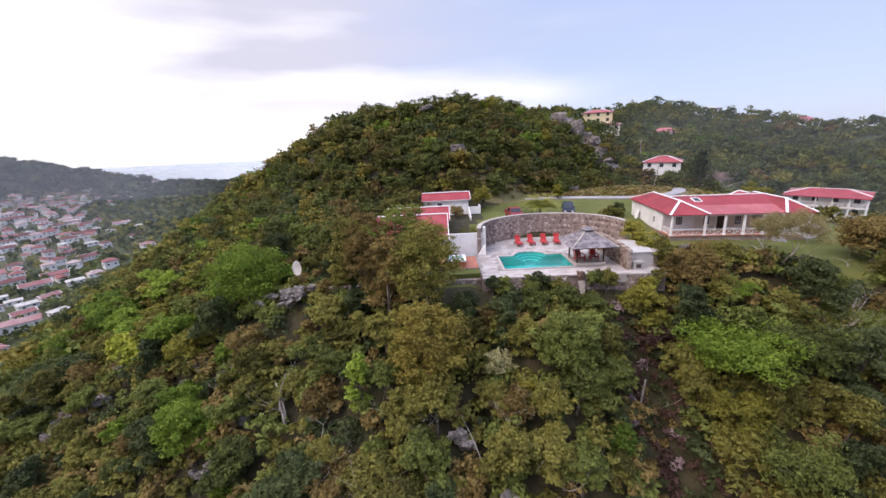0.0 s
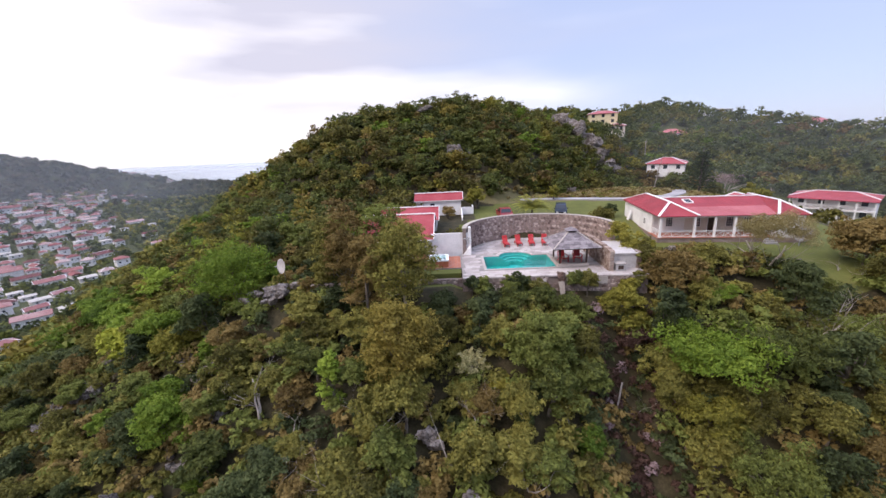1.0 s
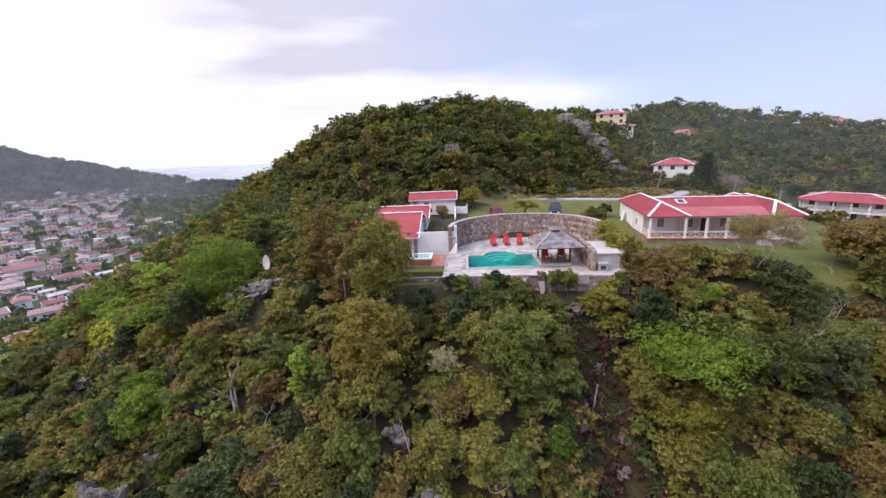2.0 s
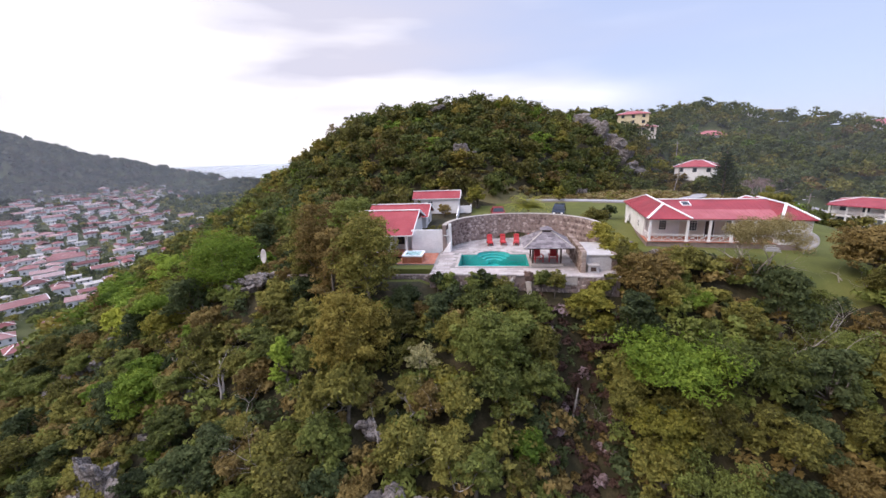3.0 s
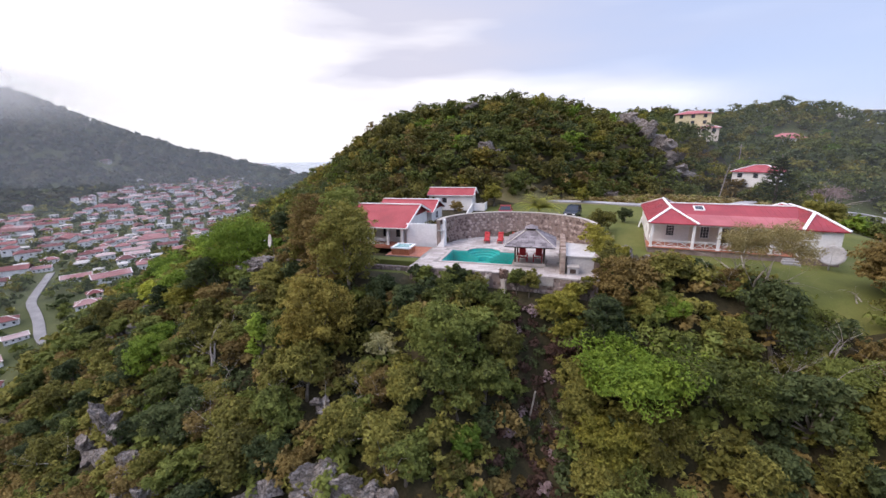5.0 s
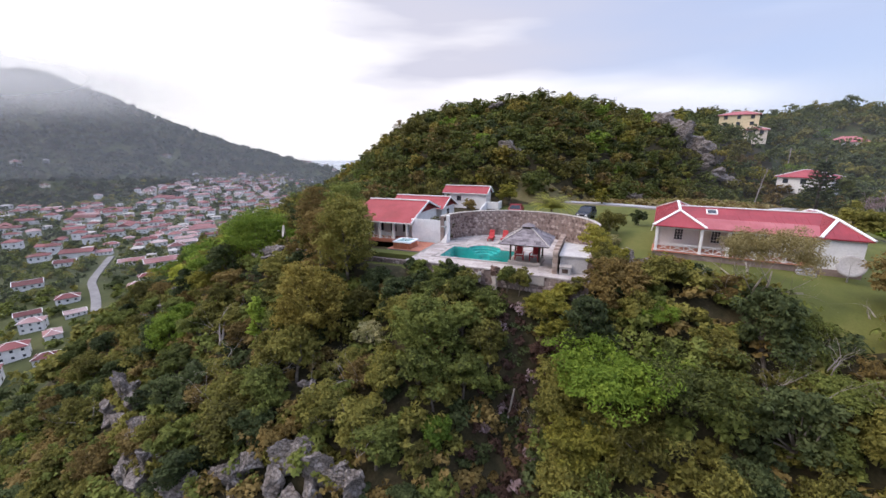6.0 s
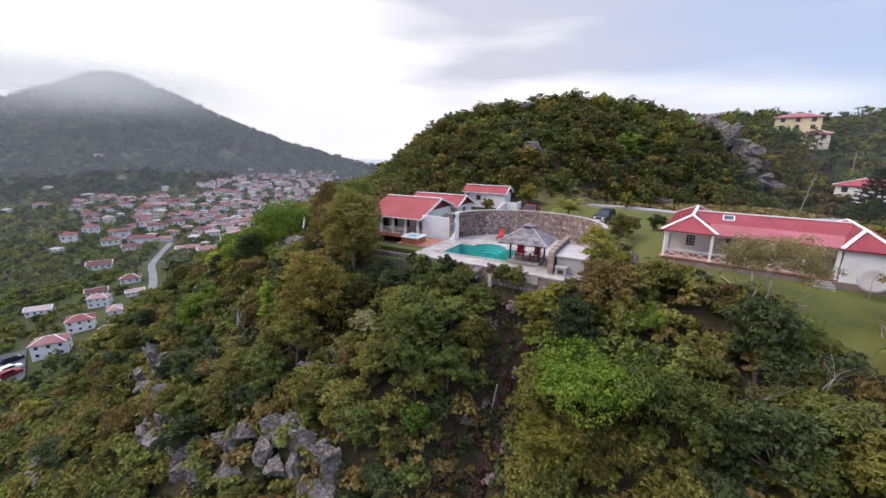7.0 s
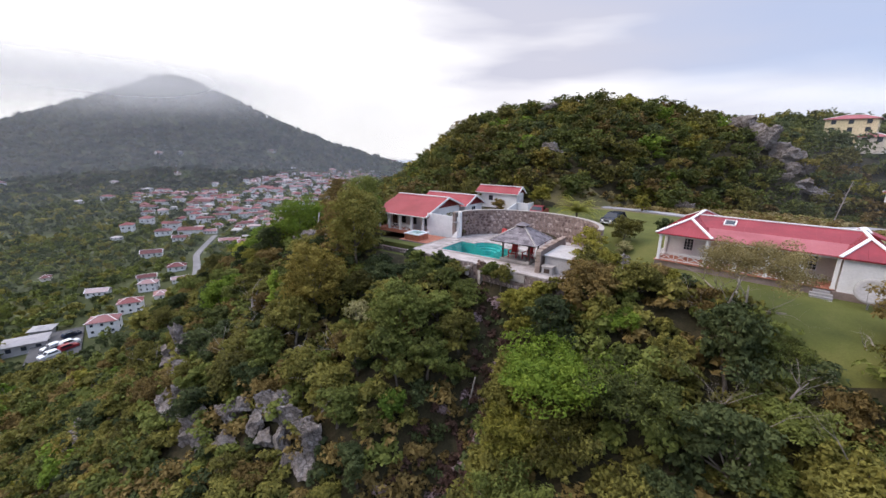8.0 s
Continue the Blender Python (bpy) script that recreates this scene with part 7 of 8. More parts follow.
def pink_tree():
    x, y = 86.0, 121.0
    t = thing("tree", "bare pinkish-grey spreading tree above the lane", "tree")
    rng = random.Random(91)
    g = Geo()
    z = ground_at(x, y)
    for k in range(7):
        a = math.tau * k / 7
        branch_out(rng, g, Vector((x, y, z)), Vector((math.cos(a) * 0.8, math.sin(a) * 0.8, 1.0)).normalized(), 6.0, 0.28, 3)
    part("trunk", g, M_DEADWOOD, t, smooth=True)
    r = np.random.RandomState(92)
    cl = [(x + r.normal() * 2.6, y + r.normal() * 2.2, z + r.uniform(4.0, 7.0), r.uniform(1.0, 1.8), 0.6) for _ in range(16)]
    part("crown", leaf_mesh("crown", foliage(r, cl, 1500, 0.40, 0.14, 1.0, 0.2), L_TWIG), None, t, "thin pinkish twigs")


pink_tree()


def bare_tree():
    """The thin-leaved tree in front of the villa."""
    rng = random.Random(50)
    x, y = 38.3, 42.4
    z = ground_at(x, y)
    t = thing("tree", "thin-leaved tree with pale twisted boughs before the villa", "tree")
    g = Geo()
    tips = []
    for k in range(5):
        a = math.tau * k / 5 + rng.uniform(-0.3, 0.3)
        d = Vector((math.cos(a) * 0.8, math.sin(a) * 0.8, 0.9)).normalized()
        tips.append(branch_out(rng, g, Vector((x, y, z - 0.3)), d, 4.2 * rng.uniform(0.85, 1.1), 0.15, 3))
    for k in range(3):
        a = 2.6 + 0.5 * k
        branch_out(rng, g, Vector((x, y, z + 0.2)), Vector((math.cos(a), math.sin(a) * 0.6, 0.25)).normalized(), 3.4, 0.09, 2)
    part("trunk", g, M_DEADWOOD, t, "pale twisted boughs", smooth=True)
    r = np.random.RandomState(51)
    cl = []
    for k in range(80):
        a, q = r.uniform(0, math.tau), math.sqrt(r.uniform(0, 1))
        cl.append((x + 0.7 + 3.9 * q * math.cos(a), y + 3.0 * q * math.sin(a), 2.4 + 3.9 * math.sqrt(1 - 0.75 * q * q) * r.uniform(0.35, 1.0), r.uniform(0.5, 0.9), 0.7))
    part("crown", leaf_mesh("crown", foliage(r, cl, 17000, 0.15, 0.07, 1.0, 0.1), L_THIN), None, t, "sparse small leaves")


bare_tree()


def palm(x, y, h, seed, fronds=22, reach=2.6, low=-0.1):
    rng = np.random.RandomState(seed)
    z = ground_at(x, y)
    t = thing("palm", "yellow-green fan-shaped palm on the lawn", "palm")
    part("trunk", Geo().tube([(x, y, z - 0.3), (x + 0.05, y, z + h * 0.3), (x, y + 0.05, z + h * 0.55)], [0.2, 0.17, 0.15], 8), M_BARK, t, smooth=True)
    out = []
    for k in range(fronds):
        a = math.tau * k / fronds + rng.uniform(-0.2, 0.2)
        e = rng.uniform(low, 1.45)
        L = reach * rng.uniform(0.8, 1.1)
        n = 18
        s = np.linspace(0.1, 1, n)
        bend = e - 1.35 * s ** 1.4
        px = np.cumsum(np.cos(bend)) * L / n
        pz = np.cumsum(np.sin(bend)) * L / n
        base = np.stack([x + np.cos(a) * px, y + np.sin(a) * px, z + h * 0.55 + pz], 1)
        side = np.array([-math.sin(a), math.cos(a), 0])
        for sgn in (-1, 1):
            c = base + sgn * side * (0.26 * np.sin(np.pi * np.clip(s, 0.05, 1)))[:, None] + np.array([0, 0, -0.06])
            ln = 0.52 * (0.4 + np.sin(np.pi * s))
            d = sgn * side + np.array([math.cos(a), math.sin(a), -0.2]) * 0.7
            d /= np.linalg.norm(d)
            w = np.cross(d, [0, 0, 1.0]) * 0.09
            out.append(np.stack([c - d * ln[:, None] / 2, c + w, c + d * ln[:, None] / 2, c - w], 1).reshape(-1, 3))
    part("crown", leaf_mesh("crown", np.concatenate(out), L_PALM, 4), None, t)


palm(17.8, 69.4, 2.4, 61, 76, 4.3, 0.45)
palm(96.7, 86.6, 4.2, 62, 14, 2.2)
palm(100.7, 85.6, 3.8, 63, 14, 2.2)


def pine(x, y, h, seed):
    """A pine with flat tiers of boughs."""
    rng = np.random.RandomState(seed)
    z = ground_at(x, y)
    t = thing("pine", "dark tiered pine tree beside the drive", "tree")
    part("trunk", Geo().tube([(x, y, z - 0.5), (x, y, z + h * 0.6), (x, y, z + h)], [0.3, 0.2, 0.04], 8), M_BARK, t, smooth=True)
    P = []
    for k in range(13):
        f = k / 13
        hz, r = z + h * (0.14 + 0.84 * f), 3.3 * (1 - f) ** 0.8 + 0.35
        for j in range(7):
            a = math.tau * (j + 0.5 * (k % 2)) / 7 + rng.uniform(-0.15, 0.15)
            n = 46
            s = rng.uniform(0.1, 1, n) ** 0.7
            c = np.stack([x + np.cos(a) * r * s, y + np.sin(a) * r * s, hz + 0.16 * r * s ** 2 + rng.normal(0, 0.08, n)], 1)
            c[:, :2] += rng.normal(0, 0.16, (n, 2)) * s[:, None]
            nr = rng.normal(0, 0.4, (n, 3)) + np.array([0, 0, 1])
            nr /= np.linalg.norm(nr, axis=1, keepdims=True)
            P.append(leaf_blades(rng, c, nr, 0.62, 0.20))
    part("crown", leaf_mesh("crown", np.concatenate(P), L_DARK), None, t)


pine(61.4, 92.4, 10.0, 71)
_pole = Geo().tube([(18.9, 33.2, ground_at(18.9, 33.2) - 0.4), (19.5, 33.6, -8.4)], [0.11, 0.08], 7)
tagged(part("post", _pole, M_DEADWOOD), "leaning pale wooden post in the gully", "post")


def grove():
    """The trees on the slope below the terrace, one by one."""
    rng = np.random.RandomState(31)
    x, y = scatter(rng, -60, 58, 10, 60, 3.1)
    ok = free(x, y) & ~((y > 45.5) & (x > -12)) & (y > 15 - 0.02 * x) & ~((y < 20) & (x > 46))
    ok &= ~((np.abs(x - 19.8) < 2.8 + 0.14 * np.maximum(34 - y, 0)) & (y > 16) & (y < 39)) & ~((x < -30) & (y < 24))
    for sx, sy, sr in STANDOUT:
        ok &= np.hypot(x - sx, y - sy) > sr * 0.68 + 0.5
    for sx, sy, sr in ROCKS:
        ok &= np.hypot(x - sx, y - sy + 0.9) > sr * 0.9
    x, y = x[ok], y[ok]
    order = np.argsort(np.hypot(x - 16, y - 8))[:295]
    weights = {w: np.array([k[1] if (k[2] == "all" or w == "right") else 0 for k in KINDS], float) for w in ("left", "right")}
    for px, py in zip(x[order], y[order]):
        w = weights["right" if px > 23 else "left"]
        src = KINDS[rng.choice(len(KINDS), p=w / w.sum())][0]
        s = rng.uniform(0.7, 1.25)
        if edge_y(px) - py < 3.5 and 3 < px < 46:
            s *= 0.72                           # only low growth right under the terrace
        m = pose(px, py, ground_at(px, py) - 0.25, rng.uniform(-7, 7), rng.uniform(-7, 7), rng.uniform(0, 360)) @ Matrix.Diagonal((s, s * rng.uniform(0.9, 1.1), s * rng.uniform(0.85, 1.2), 1))
        tagged(copy_thing(src, m), group="trees on the slope")
    for src, _, _ in KINDS:
        for o in (*src.children_recursive, src):
            bpy.data.objects.remove(o)
    rest = np.setdiff1d(np.arange(len(x)), order)
    return x[rest], y[rest]


# pale limestone that breaks through the slope: x, y, size and tallness
ROCKS = []


def outcrop(x, y, s, n, seed, tall=1.0, lift=0.0):
    rng = random.Random(seed)
    for k in range(n + 4):
        px, py = x + rng.uniform(-1, 1) * s * 1.05, y + rng.uniform(-0.8, 0.8) * s * 0.8
        q = s * rng.uniform(0.26, 0.62)
        boulder("rock", "weathered grey limestone outcrop on the slope", px, py, ground_at(px, py) + 0.10 * q * tall + lift, q * 1.3, q * 0.95, q * 0.8 * tall, seed * 10 + k, M_ROCK, detail=4 if s > 1.5 and k < 2 else 3, rough=0.55, group="limestone outcrops")
    ROCKS.append((x, y, s * 0.75))
    if y < 50:
        ROCKS.append((x + 0.3, y - 1.4, s * 1.05))


def cliff(x0, y0, x1, y1, high, seed, n, lift=0.0):
    """A broken rock face: upright slabs side by side along a line, stepping down the slope."""
    rng = random.Random(seed)
    for k in range(n):
        t = (k + rng.uniform(0.2, 0.8)) / n
        for step in range(2):
            px, py = x0 + (x1 - x0) * t + rng.uniform(-0.5, 0.5), y0 + (y1 - y0) * t - 1.5 * step + rng.uniform(-0.5, 0.5)
            w = math.hypot(x1 - x0, y1 - y0) / n * rng.uniform(0.65, 1.05)
            h = high * rng.uniform(0.55, 1.1) * (1 - 0.25 * step)
            boulder("rock", "fissured grey limestone cliff face on the slope", px, py, ground_at(px, py) + 0.12 * h + lift * (1 - 0.6 * step), w * 1.35, 1.3, h * 0.55, seed * 10 + 2 * k + step, M_ROCK, turn=math.degrees(math.atan2(y1 - y0, x1 - x0)), detail=4 if step == 0 else 3, rough=0.42, group="limestone outcrops")
        ROCKS.append((x0 + (x1 - x0) * t, y0 + (y1 - y0) * t - 1.5, 2.0))


for _i, (_x, _y, _s, _n, _t, _l) in enumerate((
        (-21.4, 45.4, 1.5, 3, 1.0, 1.6), (-17.8, 44.2, 2.2, 5, 1.0, 1.5), (-29.4, 41.2, 1.2, 2, 1.0, 1.0), (-33.0, 43.0, 1.2, 2, 1.0, 1.0), (-43.8, 43.6, 2.0, 3, 1.0, 1.2),
        (-48.4, 41.4, 2.4, 4, 1.0, 0.9), (-24.8, 38.4, 1.4, 3, 0.8, 1.0), (-30.6, 39.6, 1.2, 2, 0.8, 0.8), (-25.2, 31.2, 1.5, 3, 0.9, 0.6), (1.0, 28.4, 1.2, 2, 1.0, 0.9), (-20.6, 34.0, 1.2, 2, 1.0, 0.5),
        (-18.4, 27.4, 1.3, 3, 1.1, 0.8), (-13.4, 25.0, 1.3, 2, 1.1, 0.6), (42.3, 39.6, 0.8, 2, 0.6, 0.0), (20.6, 41.0, 0.9, 2, 1.2, -0.6),
        (27.8, 48.6, 2.0, 4, 1.3, 1.2), (29.4, 46.8, 1.3, 2, 1.1, 0.6), (11.5, 41.3, 0.7, 2, 0.8, -0.3), (7.4, 41.3, 0.6, 1, 0.8, -0.3))):
    outcrop(_x, _y, _s, _n, 200 + _i, _t, _l)
cliff(-28.5, 26.6, -22.5, 25.2, 4.6, 230, 4, 2.2)
cliff(-19.5, 22.8, -12.5, 21.0, 4.2, 231, 4, 1.3)
cliff(-8.0, 19.8, 1.0, 21.6, 4.0, 232, 5, 1.2)
cliff(1.6, 22.6, 10.5, 22.8, 3.8, 233, 5, 1.0)
cliff(-42.0, 16.4, -34.0, 14.6, 3.6, 234, 4, 0.8)
for _i, (_x, _y, _s, _n, _t, _l) in enumerate(((5.6, 91.0, 2.2, 4, 1.7, 2.0), (45.0, 131.0, 5.0, 7, 1.1, 3.4), (49.5, 130.5, 4.6, 6, 1.1, 2.6), (52.5, 124.0, 4.0, 5, 0.9, 2.4), (31.6, 95, 1.6, 2, 1.2, 1.0), (-3, 110, 1.6, 2, 1.0, 3.0))):
    outcrop(_x, _y, _s, _n, 300 + _i, _t, _l)

MORE_X, MORE_Y = grove()


def joined_woods(name, label, seed, x, y, radius, height, leaves, size, mats, lift=0.0, clumps=6, category="woods", tufts=0):
    """Uncounted woods: crowns of leaf clumps joined into one mesh for each leaf colour."""
    rng = np.random.RandomState(seed)
    z = shaped(x, y)
    bins = [[] for _ in mats]
    for px, py, pz in zip(x, y, z):
        s = rng.uniform(0.7, 1.35)
        r, h = radius * s, height * s * rng.uniform(0.8, 1.2)
        cl = crown_clumps(rng, r, h, clumps, 0.85)
        k = rng.choice(len(mats), p=[m[1] for m in mats])
        if tufts:
            cl = tufts_of(rng, cl, tufts, 1.3)
        v = foliage(rng, cl, leaves, size * rng.uniform(0.9, 1.2), size * 0.80, 0.35, 0.5)
        bins[k].append(v + np.array([px, py, pz + lift]))
    for (mat, _, what), b in zip(mats, bins):
        if b:
            ob = new(name, leaf_mesh(name, np.concatenate(b), mat))
            tagged(ob, what + " " + label, category, kind="stuff")


HILL_MIX = ((L_OLIVE, 0.34, "olive-green"), (L_GREEN, 0.37, "green"), (L_BROWN, 0.06, "brownish dry"), (L_DARK, 0.05, "dark green"), (L_LIME, 0.06, "yellow-green"), (L_BRIGHT, 0.06, "bright green"), (L_GOLD, 0.06, "golden-olive"))
RIDGE_MIX = ((L_OLIVE, 0.16, "olive-green"), (L_GREEN, 0.44, "green"), (L_DARK, 0.35, "dark green"), (L_BRIGHT, 0.02, "bright green"), (L_BROWN, 0.03, "brownish"))
VALLEY_MIX = ((L_OLIVE, 0.18, "olive-green"), (L_GREEN, 0.42, "green"), (L_DARK, 0.40, "dark green"))
FAR_MIX = ((L_FAR2, 0.35, "olive-green"), (L_FAR, 0.65, "green"))


def build_woods():
    rng = np.random.RandomState(41)
    # undergrowth between the near trees
    x, y = scatter(rng, -58, 60, 8, 62, 1.85)
    ok = free(x, y) & ~((y > 45.5) & (x > -12)) & (y > 12 - 0.02 * x) & ~((np.abs(x - 19.8) < 2.2) & (y > 18) & (y < 39))
    for sx, sy, sr in ROCKS:
        ok &= np.hypot(x - sx, y - sy) > sr * 0.38
    joined_woods("undergrowth", "scrub covering the slope", 42, x[ok], y[ok], 1.75, 2.0, 270, 0.38, ((L_OLIVE, 0.36, "olive"), (L_BROWN, 0.20, "brown"), (L_DARK, 0.14, "dark"), (L_GREEN, 0.30, "green")), -0.2, 4, "scrub", 4)
    # scrub under the hill's trees
    x, y = scatter(rng, -32, 64, 76, 116, 2.5)
    ok = free(x, y, 3.0) & ~((x > 4) & (x < 66) & (y < 86.5 + 0.85 * np.maximum(x - 18, 0)))
    for sx, sy, sr in ROCKS:
        ok &= np.hypot(x - sx, y - sy + 0.8) > sr * 0.9
    joined_woods("hill_scrub", "scrub under the hill's trees", 55, x[ok], y[ok], 1.9, 2.2, 130, 0.52, ((L_OLIVE, 0.36, "olive"), (L_GREEN, 0.38, "green"), (L_BROWN, 0.14, "brown"), (L_DARK, 0.12, "dark")), -0.3, 4, "scrub", 3)
    # tall dry grass along the foot of the wood
    x, y = scatter(rng, 6, 64, 80, 112, 1.25)
    ok = (y > 85.0 - 0.10 * np.maximum(x - 30, 0)) & (y < 89.5 + 0.75 * np.maximum(x - 18, 0)) & ~near_line(x, y, ROAD, 1.9)
    joined_woods("dry_grass", "tall grass below the wood", 54, x[ok], y[ok], 0.85, 0.42, 46, 0.45, ((L_THIN, 0.45, "pale dry"), (L_BROWN, 0.35, "brownish"), (L_OLIVE, 0.20, "olive")), -0.1, 4, "grass")
    # dry brush in the gully
    x, y = scatter(rng, 16.0, 24, 19, 39.5, 0.85)
    joined_woods("dry_brush", "dry brush in the gully", 52, x, y, 0.8, 1.2, 70, 0.30, ((L_RUSSET, 0.42, "russet"), (L_TWIG, 0.10, "grey-brown"), (L_BROWN, 0.28, "brown"), (L_DARK, 0.20, "dark green")), -0.2, 4, "scrub")
    joined_woods("spur_woods", "wood on the spur's outer end", 46, MORE_X, MORE_Y, 2.3, 3.9, 700, 0.42, HILL_MIX, -0.3, 9, tufts=6)
    # the hill behind
    x, y = scatter(rng, -110, 75, 60, 150, 3.6)
    ok = free(x, y, 4.0) & (y < 140 + 0.95 * np.maximum(x - 14, 0)) & ((y > 66) | (x < -12)) & ~((x > 4) & (x < 66) & (y < 82.5 + 0.85 * np.maximum(x - 18, 0)))
    for sx, sy, sr in ROCKS:
        ok &= np.hypot(x - sx, y - sy + 1.0) > sr * 1.0
    for hx, hy, hr in ((74.5, 131.5, 5.6),):
        ok &= np.hypot(x - hx, y - hy) > hr
    joined_woods("hill_woods", "wood on the hill behind the houses", 43, x[ok], y[ok], 3.1, 5.0, 430, 0.56, HILL_MIX, -1.7, 9, tufts=5)
    # left flank and the slope down to the village
    x, y = scatter(rng, -190, -60, 5, 175, 5.6)
    ok = land(x, y) > -31
    joined_woods("flank_woods", "wood on the flank above the village", 44, x[ok], y[ok], 3.2, 4.6, 260, 0.9, HILL_MIX, -0.4, 8, tufts=4)
    x, y = scatter(rng, -125, -18, -22, 28, 4.2)
    ok = ~((y > 9) & (x > -58)) & ~((np.abs(x + 113) < 17) & (np.abs(y - 28) < 11)) & (x + 2.6 * y < 24)
    joined_woods("foot_woods", "wood at the foot of the cliff", 49, x[ok], y[ok], 2.7, 4.4, 330, 0.7, HILL_MIX, -0.4, 8, tufts=4)
    x, y = scatter(rng, -78, -4, 3, 16, 3.0)
    joined_woods("foot_woods", "wood low on the slope", 53, x, y, 2.2, 3.2, 330, 0.46, HILL_MIX, -0.4, 8, tufts=4)
    # ridge to the right, farther off
    x, y = scatter(rng, 40, 255, 70, 262, 4.9)
    ok = free(x, y, 4.0) & ((y > 150) | (x > 70)) & (y > 60) & (y < 246 - 0.66 * np.maximum(x - 90, 0)) & ~near_line(x, y, [(58, 64), (95, 95)], 11.5) & ~near_line(x, y, SIDE_LANE, 5.0) & ~(inside(x, y, GRASS_BANK) & (rng.uniform(0, 1, len(x)) < 0.75))
    for hx, hy, hr in ((101, 177, 6), (67, 169, 7), (71, 163, 5.5), (108, 86, 9), (88, 84, 9), (137, 208, 10), (165, 180, 8), (178, 170, 6), (163, 150, 7), (95, 95, 13), (109, 86, 8), (74.5, 131.5, 5.6)):
        ok &= np.hypot(x - hx, y - hy) > hr
    joined_woods("ridge_woods", "wood on the far ridge", 45, x[ok], y[ok], 3.5, 4.9, 210, 0.85, RIDGE_MIX, -1.0, 7, tufts=4)
    # gardens between the village houses
    x, y = scatter(rng, -520, -95, 0, 520, 7.2)
    d = np.min(np.hypot(x[:, None] - VILLAGE[None, :, 0], y[:, None] - VILLAGE[None, :, 1]), 1)
    ok = (d > 6.2) & ~near_line(x, y, LANE, 6.5) & (land(x, y) < -20) & ~((np.abs(x + 113) < 17) & (np.abs(y - 28) < 11))
    ok &= ~((x > -270) & (y < 210))
    joined_woods("village_trees", "garden trees between the village houses", 47, x[ok], y[ok], 3.0, 3.9, 44, 1.6, VALLEY_MIX, -0.6, 6)
    x, y = scatter(rng, -270, -92, -10, 210, 4.4)
    d = np.min(np.hypot(x[:, None] - VILLAGE[None, :, 0], y[:, None] - VILLAGE[None, :, 1]), 1)
    ok = (d > 6.4) & ~near_line(x, y, LANE, 4.5) & (land(x, y) < -24) & ~((np.abs(x + 113) < 12) & (np.abs(y - 26) < 8))
    joined_woods("village_trees", "garden trees round the nearer village houses", 51, x[ok], y[ok], 2.4, 3.0, 62, 1.05, VALLEY_MIX, -0.6, 6, tufts=2)
    # the forest on the mountain
    x, y = scatter(rng, -1080, -240, -60, 790, 12.0)
    ok = ((land(x, y) > -34) | (np.hypot(x, y) > 560)) & (np.hypot(x - PEAK[0], y - PEAK[1]) < 640) & (np.hypot(x, y) < 905) & (np.hypot(x - PEAK[0], y - PEAK[1]) > 10)
    d = np.min(np.hypot(x[:, None] - VILLAGE[None, :, 0], y[:, None] - VILLAGE[None, :, 1]), 1)
    ok &= (d > 8) & ~near_line(x, y, LANE, 6.5)
    joined_woods("mountain_forest", "forest on the mountain slope", 48, x[ok], y[ok], 8.5, 5.0, 24, 6.0, FAR_MIX, -2.2, 8)


build_woods()


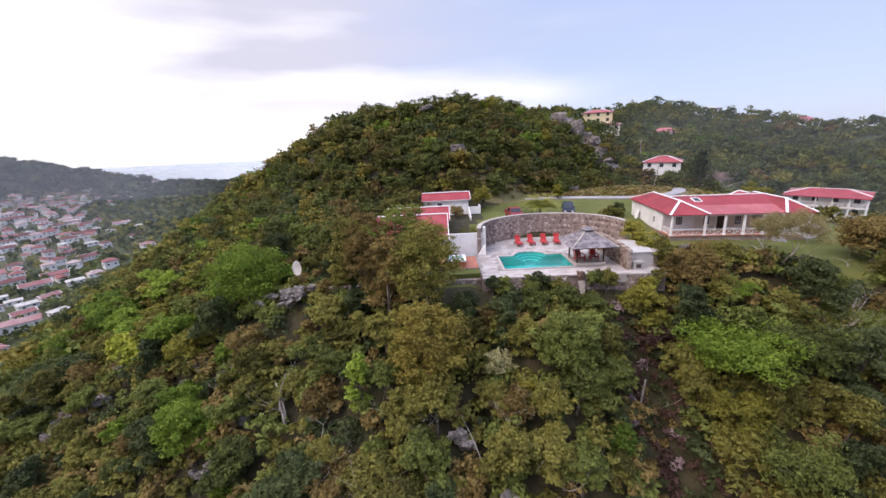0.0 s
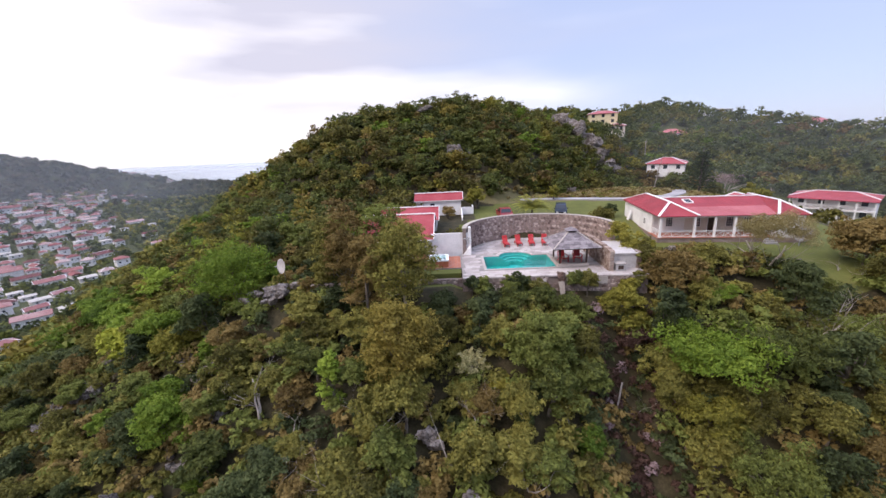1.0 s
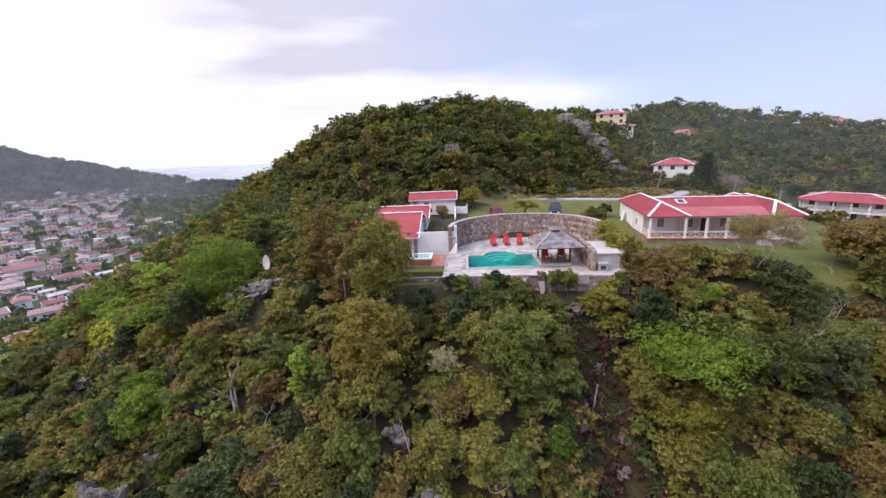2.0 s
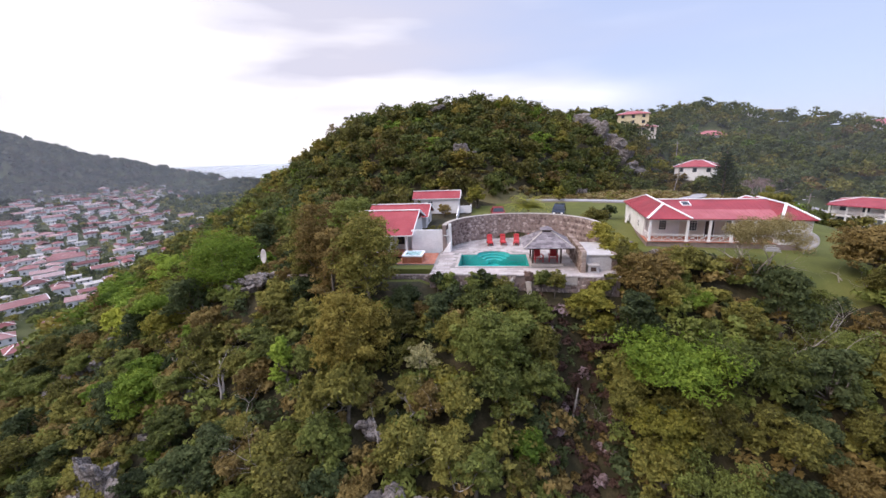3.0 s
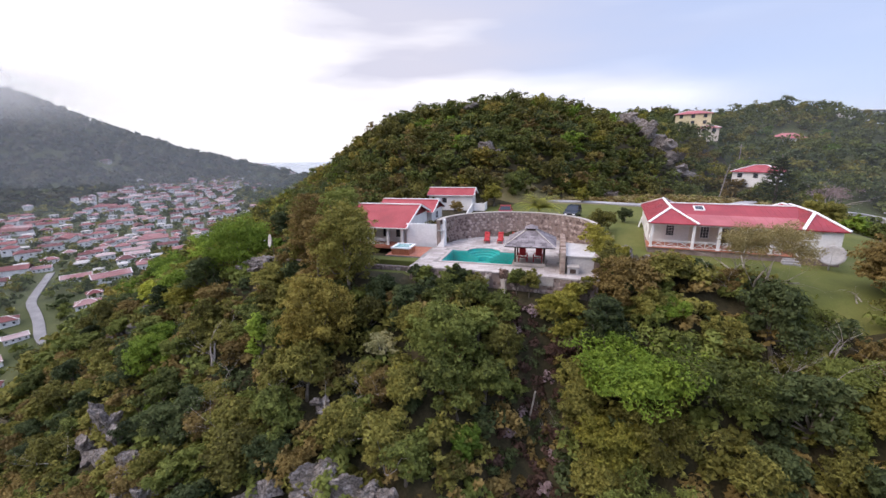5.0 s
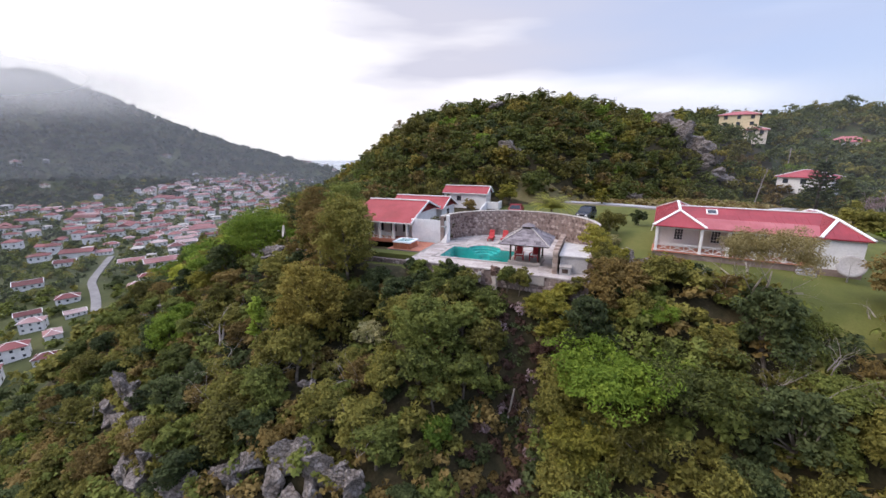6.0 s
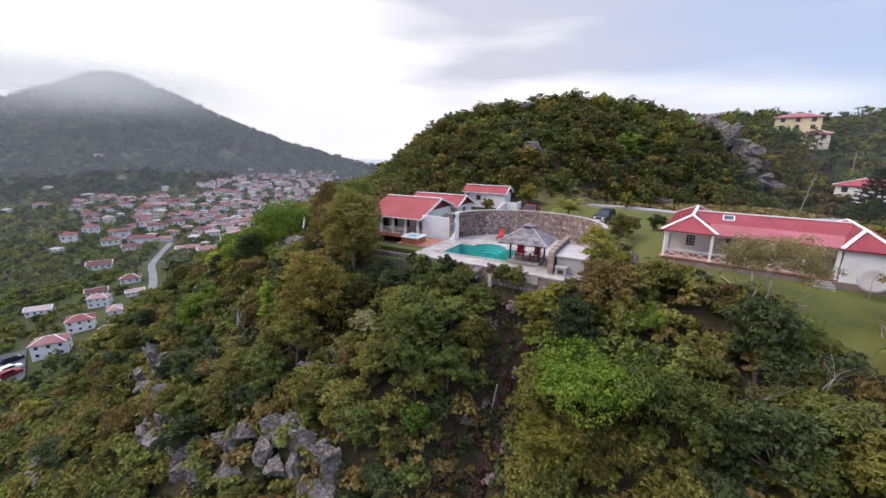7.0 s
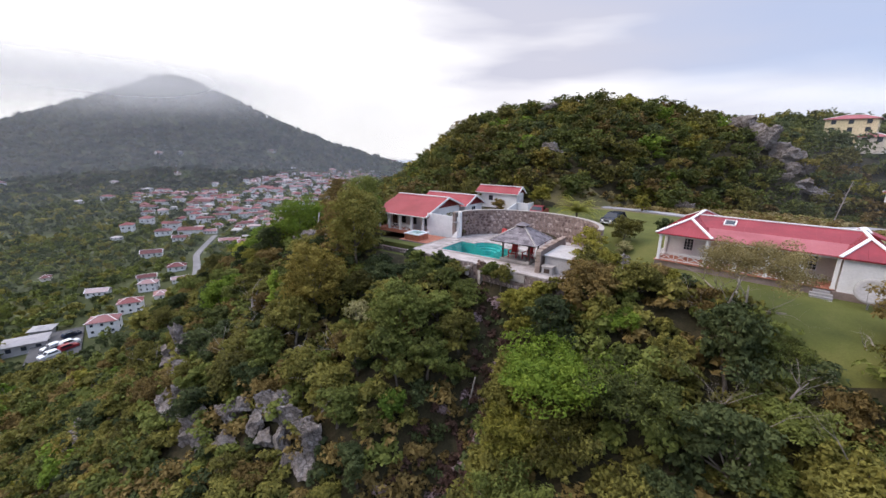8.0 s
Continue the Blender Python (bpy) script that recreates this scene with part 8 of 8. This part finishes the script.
# ---------------------------------------------------------------- see-through sheets painted as valley haze, cloud on the mountain
def veil_material(name, low, high, v0, v1, u0, u1, wisp, tint):
    """Tinted see-through coat for painted haze and cloud: from low to high opacity with height (v0 to v1) and along the
    sheet (u0 to u1).
    """
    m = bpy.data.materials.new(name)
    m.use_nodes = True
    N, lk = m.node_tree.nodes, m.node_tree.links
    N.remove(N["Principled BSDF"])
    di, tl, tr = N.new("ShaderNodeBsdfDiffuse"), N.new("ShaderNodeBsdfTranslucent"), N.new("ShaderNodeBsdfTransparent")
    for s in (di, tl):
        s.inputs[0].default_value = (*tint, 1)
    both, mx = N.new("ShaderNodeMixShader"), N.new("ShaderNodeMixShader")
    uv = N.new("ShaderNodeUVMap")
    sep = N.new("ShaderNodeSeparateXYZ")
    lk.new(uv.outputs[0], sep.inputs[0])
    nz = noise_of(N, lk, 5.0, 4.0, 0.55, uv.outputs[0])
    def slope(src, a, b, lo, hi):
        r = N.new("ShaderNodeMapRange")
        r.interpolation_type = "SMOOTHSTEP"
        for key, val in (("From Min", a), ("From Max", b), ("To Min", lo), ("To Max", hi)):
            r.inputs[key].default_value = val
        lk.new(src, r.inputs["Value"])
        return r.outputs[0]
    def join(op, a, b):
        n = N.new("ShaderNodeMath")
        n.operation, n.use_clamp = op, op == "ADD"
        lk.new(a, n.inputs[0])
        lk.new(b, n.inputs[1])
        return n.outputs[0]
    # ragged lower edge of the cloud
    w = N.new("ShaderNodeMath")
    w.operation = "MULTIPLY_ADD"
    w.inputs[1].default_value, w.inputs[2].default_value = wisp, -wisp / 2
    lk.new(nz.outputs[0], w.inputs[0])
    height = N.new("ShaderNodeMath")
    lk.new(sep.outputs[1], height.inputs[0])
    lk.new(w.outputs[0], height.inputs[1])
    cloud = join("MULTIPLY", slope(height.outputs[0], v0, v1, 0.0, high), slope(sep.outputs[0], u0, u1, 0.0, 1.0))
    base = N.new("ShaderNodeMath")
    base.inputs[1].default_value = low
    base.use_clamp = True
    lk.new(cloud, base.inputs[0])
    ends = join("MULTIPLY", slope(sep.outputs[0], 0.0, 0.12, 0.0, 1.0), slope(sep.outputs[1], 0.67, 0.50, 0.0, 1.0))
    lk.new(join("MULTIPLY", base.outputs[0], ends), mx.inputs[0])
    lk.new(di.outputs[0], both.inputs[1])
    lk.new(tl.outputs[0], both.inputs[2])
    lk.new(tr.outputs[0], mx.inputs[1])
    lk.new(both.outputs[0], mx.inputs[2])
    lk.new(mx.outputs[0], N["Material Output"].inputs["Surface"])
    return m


def veil_sheet(name, label, r, b0, b1, z0, z1, mat):
    """A curved sheet across the valley that carries painted haze and cloud, between two bearings."""
    nu, nv = 48, 12
    v, uv = [], []
    for j in range(nv + 1):
        for i in range(nu + 1):
            a = radians(b0 + (b1 - b0) * i / nu)
            v.append((-r * math.sin(a), r * math.cos(a), z0 + (z1 - z0) * j / nv))
            uv.append((i / nu, j / nv))
    f = [(j * (nu + 1) + i, j * (nu + 1) + i + 1, (j + 1) * (nu + 1) + i + 1, (j + 1) * (nu + 1) + i) for j in range(nv) for i in range(nu)]
    ob = part(name, Geo().add(v, f), mat, smooth=True)
    lay = ob.data.uv_layers.new(name="sheet")
    lay.data.foreach_set("uv", np.array([uv[l.vertex_index] for l in ob.data.loops], np.float32).ravel())
    return tagged(ob, label, "haze" if name == "haze" else "cloud", kind="stuff")


# Haze is painted: tinted half-clear sheets pale whatever stands behind them.
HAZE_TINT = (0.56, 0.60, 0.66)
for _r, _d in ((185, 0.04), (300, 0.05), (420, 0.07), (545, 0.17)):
    veil_sheet("haze", "bluish see-through sheet standing in for haze over the village valley", _r, 24, 150, -70, 190, veil_material("haze", _d, 0.0, 0.5, 1.0, 0.0, 1.0, 0.0, HAZE_TINT))
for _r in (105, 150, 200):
    veil_sheet("haze", "thin see-through sheet standing in for haze before the wooded ridge", _r, -20, -100, -40, 70, veil_material("haze", 0.035, 0.0, 0.5, 1.0, 0.0, 1.0, 0.0, HAZE_TINT))
veil_sheet("haze", "white see-through sheet standing in for haze over the distant sea", 1050, 22, 75, -130, 60, veil_material("haze", 0.75, 0.0, 0.5, 1.0, 0.0, 1.0, 0.0, (0.95, 0.95, 0.97)))
for _k in range(4):
    veil_sheet("cloud", "white cloud clinging to the mountain top", 520 + 45 * _k, 40, 130, -60, 215, veil_material("cloud", 0.0, 0.42, 0.30 + 0.03 * _k, 0.56 + 0.02 * _k, 0.06, 0.34, 0.10 + 0.03 * _k, (1.0, 1.0, 1.0)))

# ---------------------------------------------------------------- stone walls and paving, piece by piece
build_retaining(_rng)
build_stone_wall(_rng)


def pave():
    rng = np.random.RandomState(5)
    rest = Geo()
    made = 0
    y = 41.0
    while y < 60.2:
        d = rng.uniform(0.5, 0.8)
        x = 4.5 + rng.uniform(0, 0.4)
        while x < 25:
            w = rng.uniform(0.55, 1.15)
            c = [(x + 0.012, y + 0.012), (x + w - 0.012, y + 0.012), (x + w - 0.012, y + d - 0.012), (x + 0.012, y + d - 0.012)]
            if all(deck_inside(*p) and not in_pool(*p, 0.33) for p in c) and not (21.2 < x + w / 2 < 24.7 and y > 43.4) and not (15.9 < x + w / 2 < 19.8 and 44.6 < y + d / 2 < 48.5):
                z = rng.uniform(0.0, 0.012)
                g = Geo() if made < 280 and y < 46.5 or (made < 300 and 50 < y < 52) else rest
                g.slab([(*p, z) for p in c], 0.05)
                if g is not rest:
                    part("paving_stone", g, M_SLAB, PAVED)
                    made += 1
            x += w
        y += d
    tagged(part("paving", rest, M_SLAB, PAVED), kind="stuff")


pave()
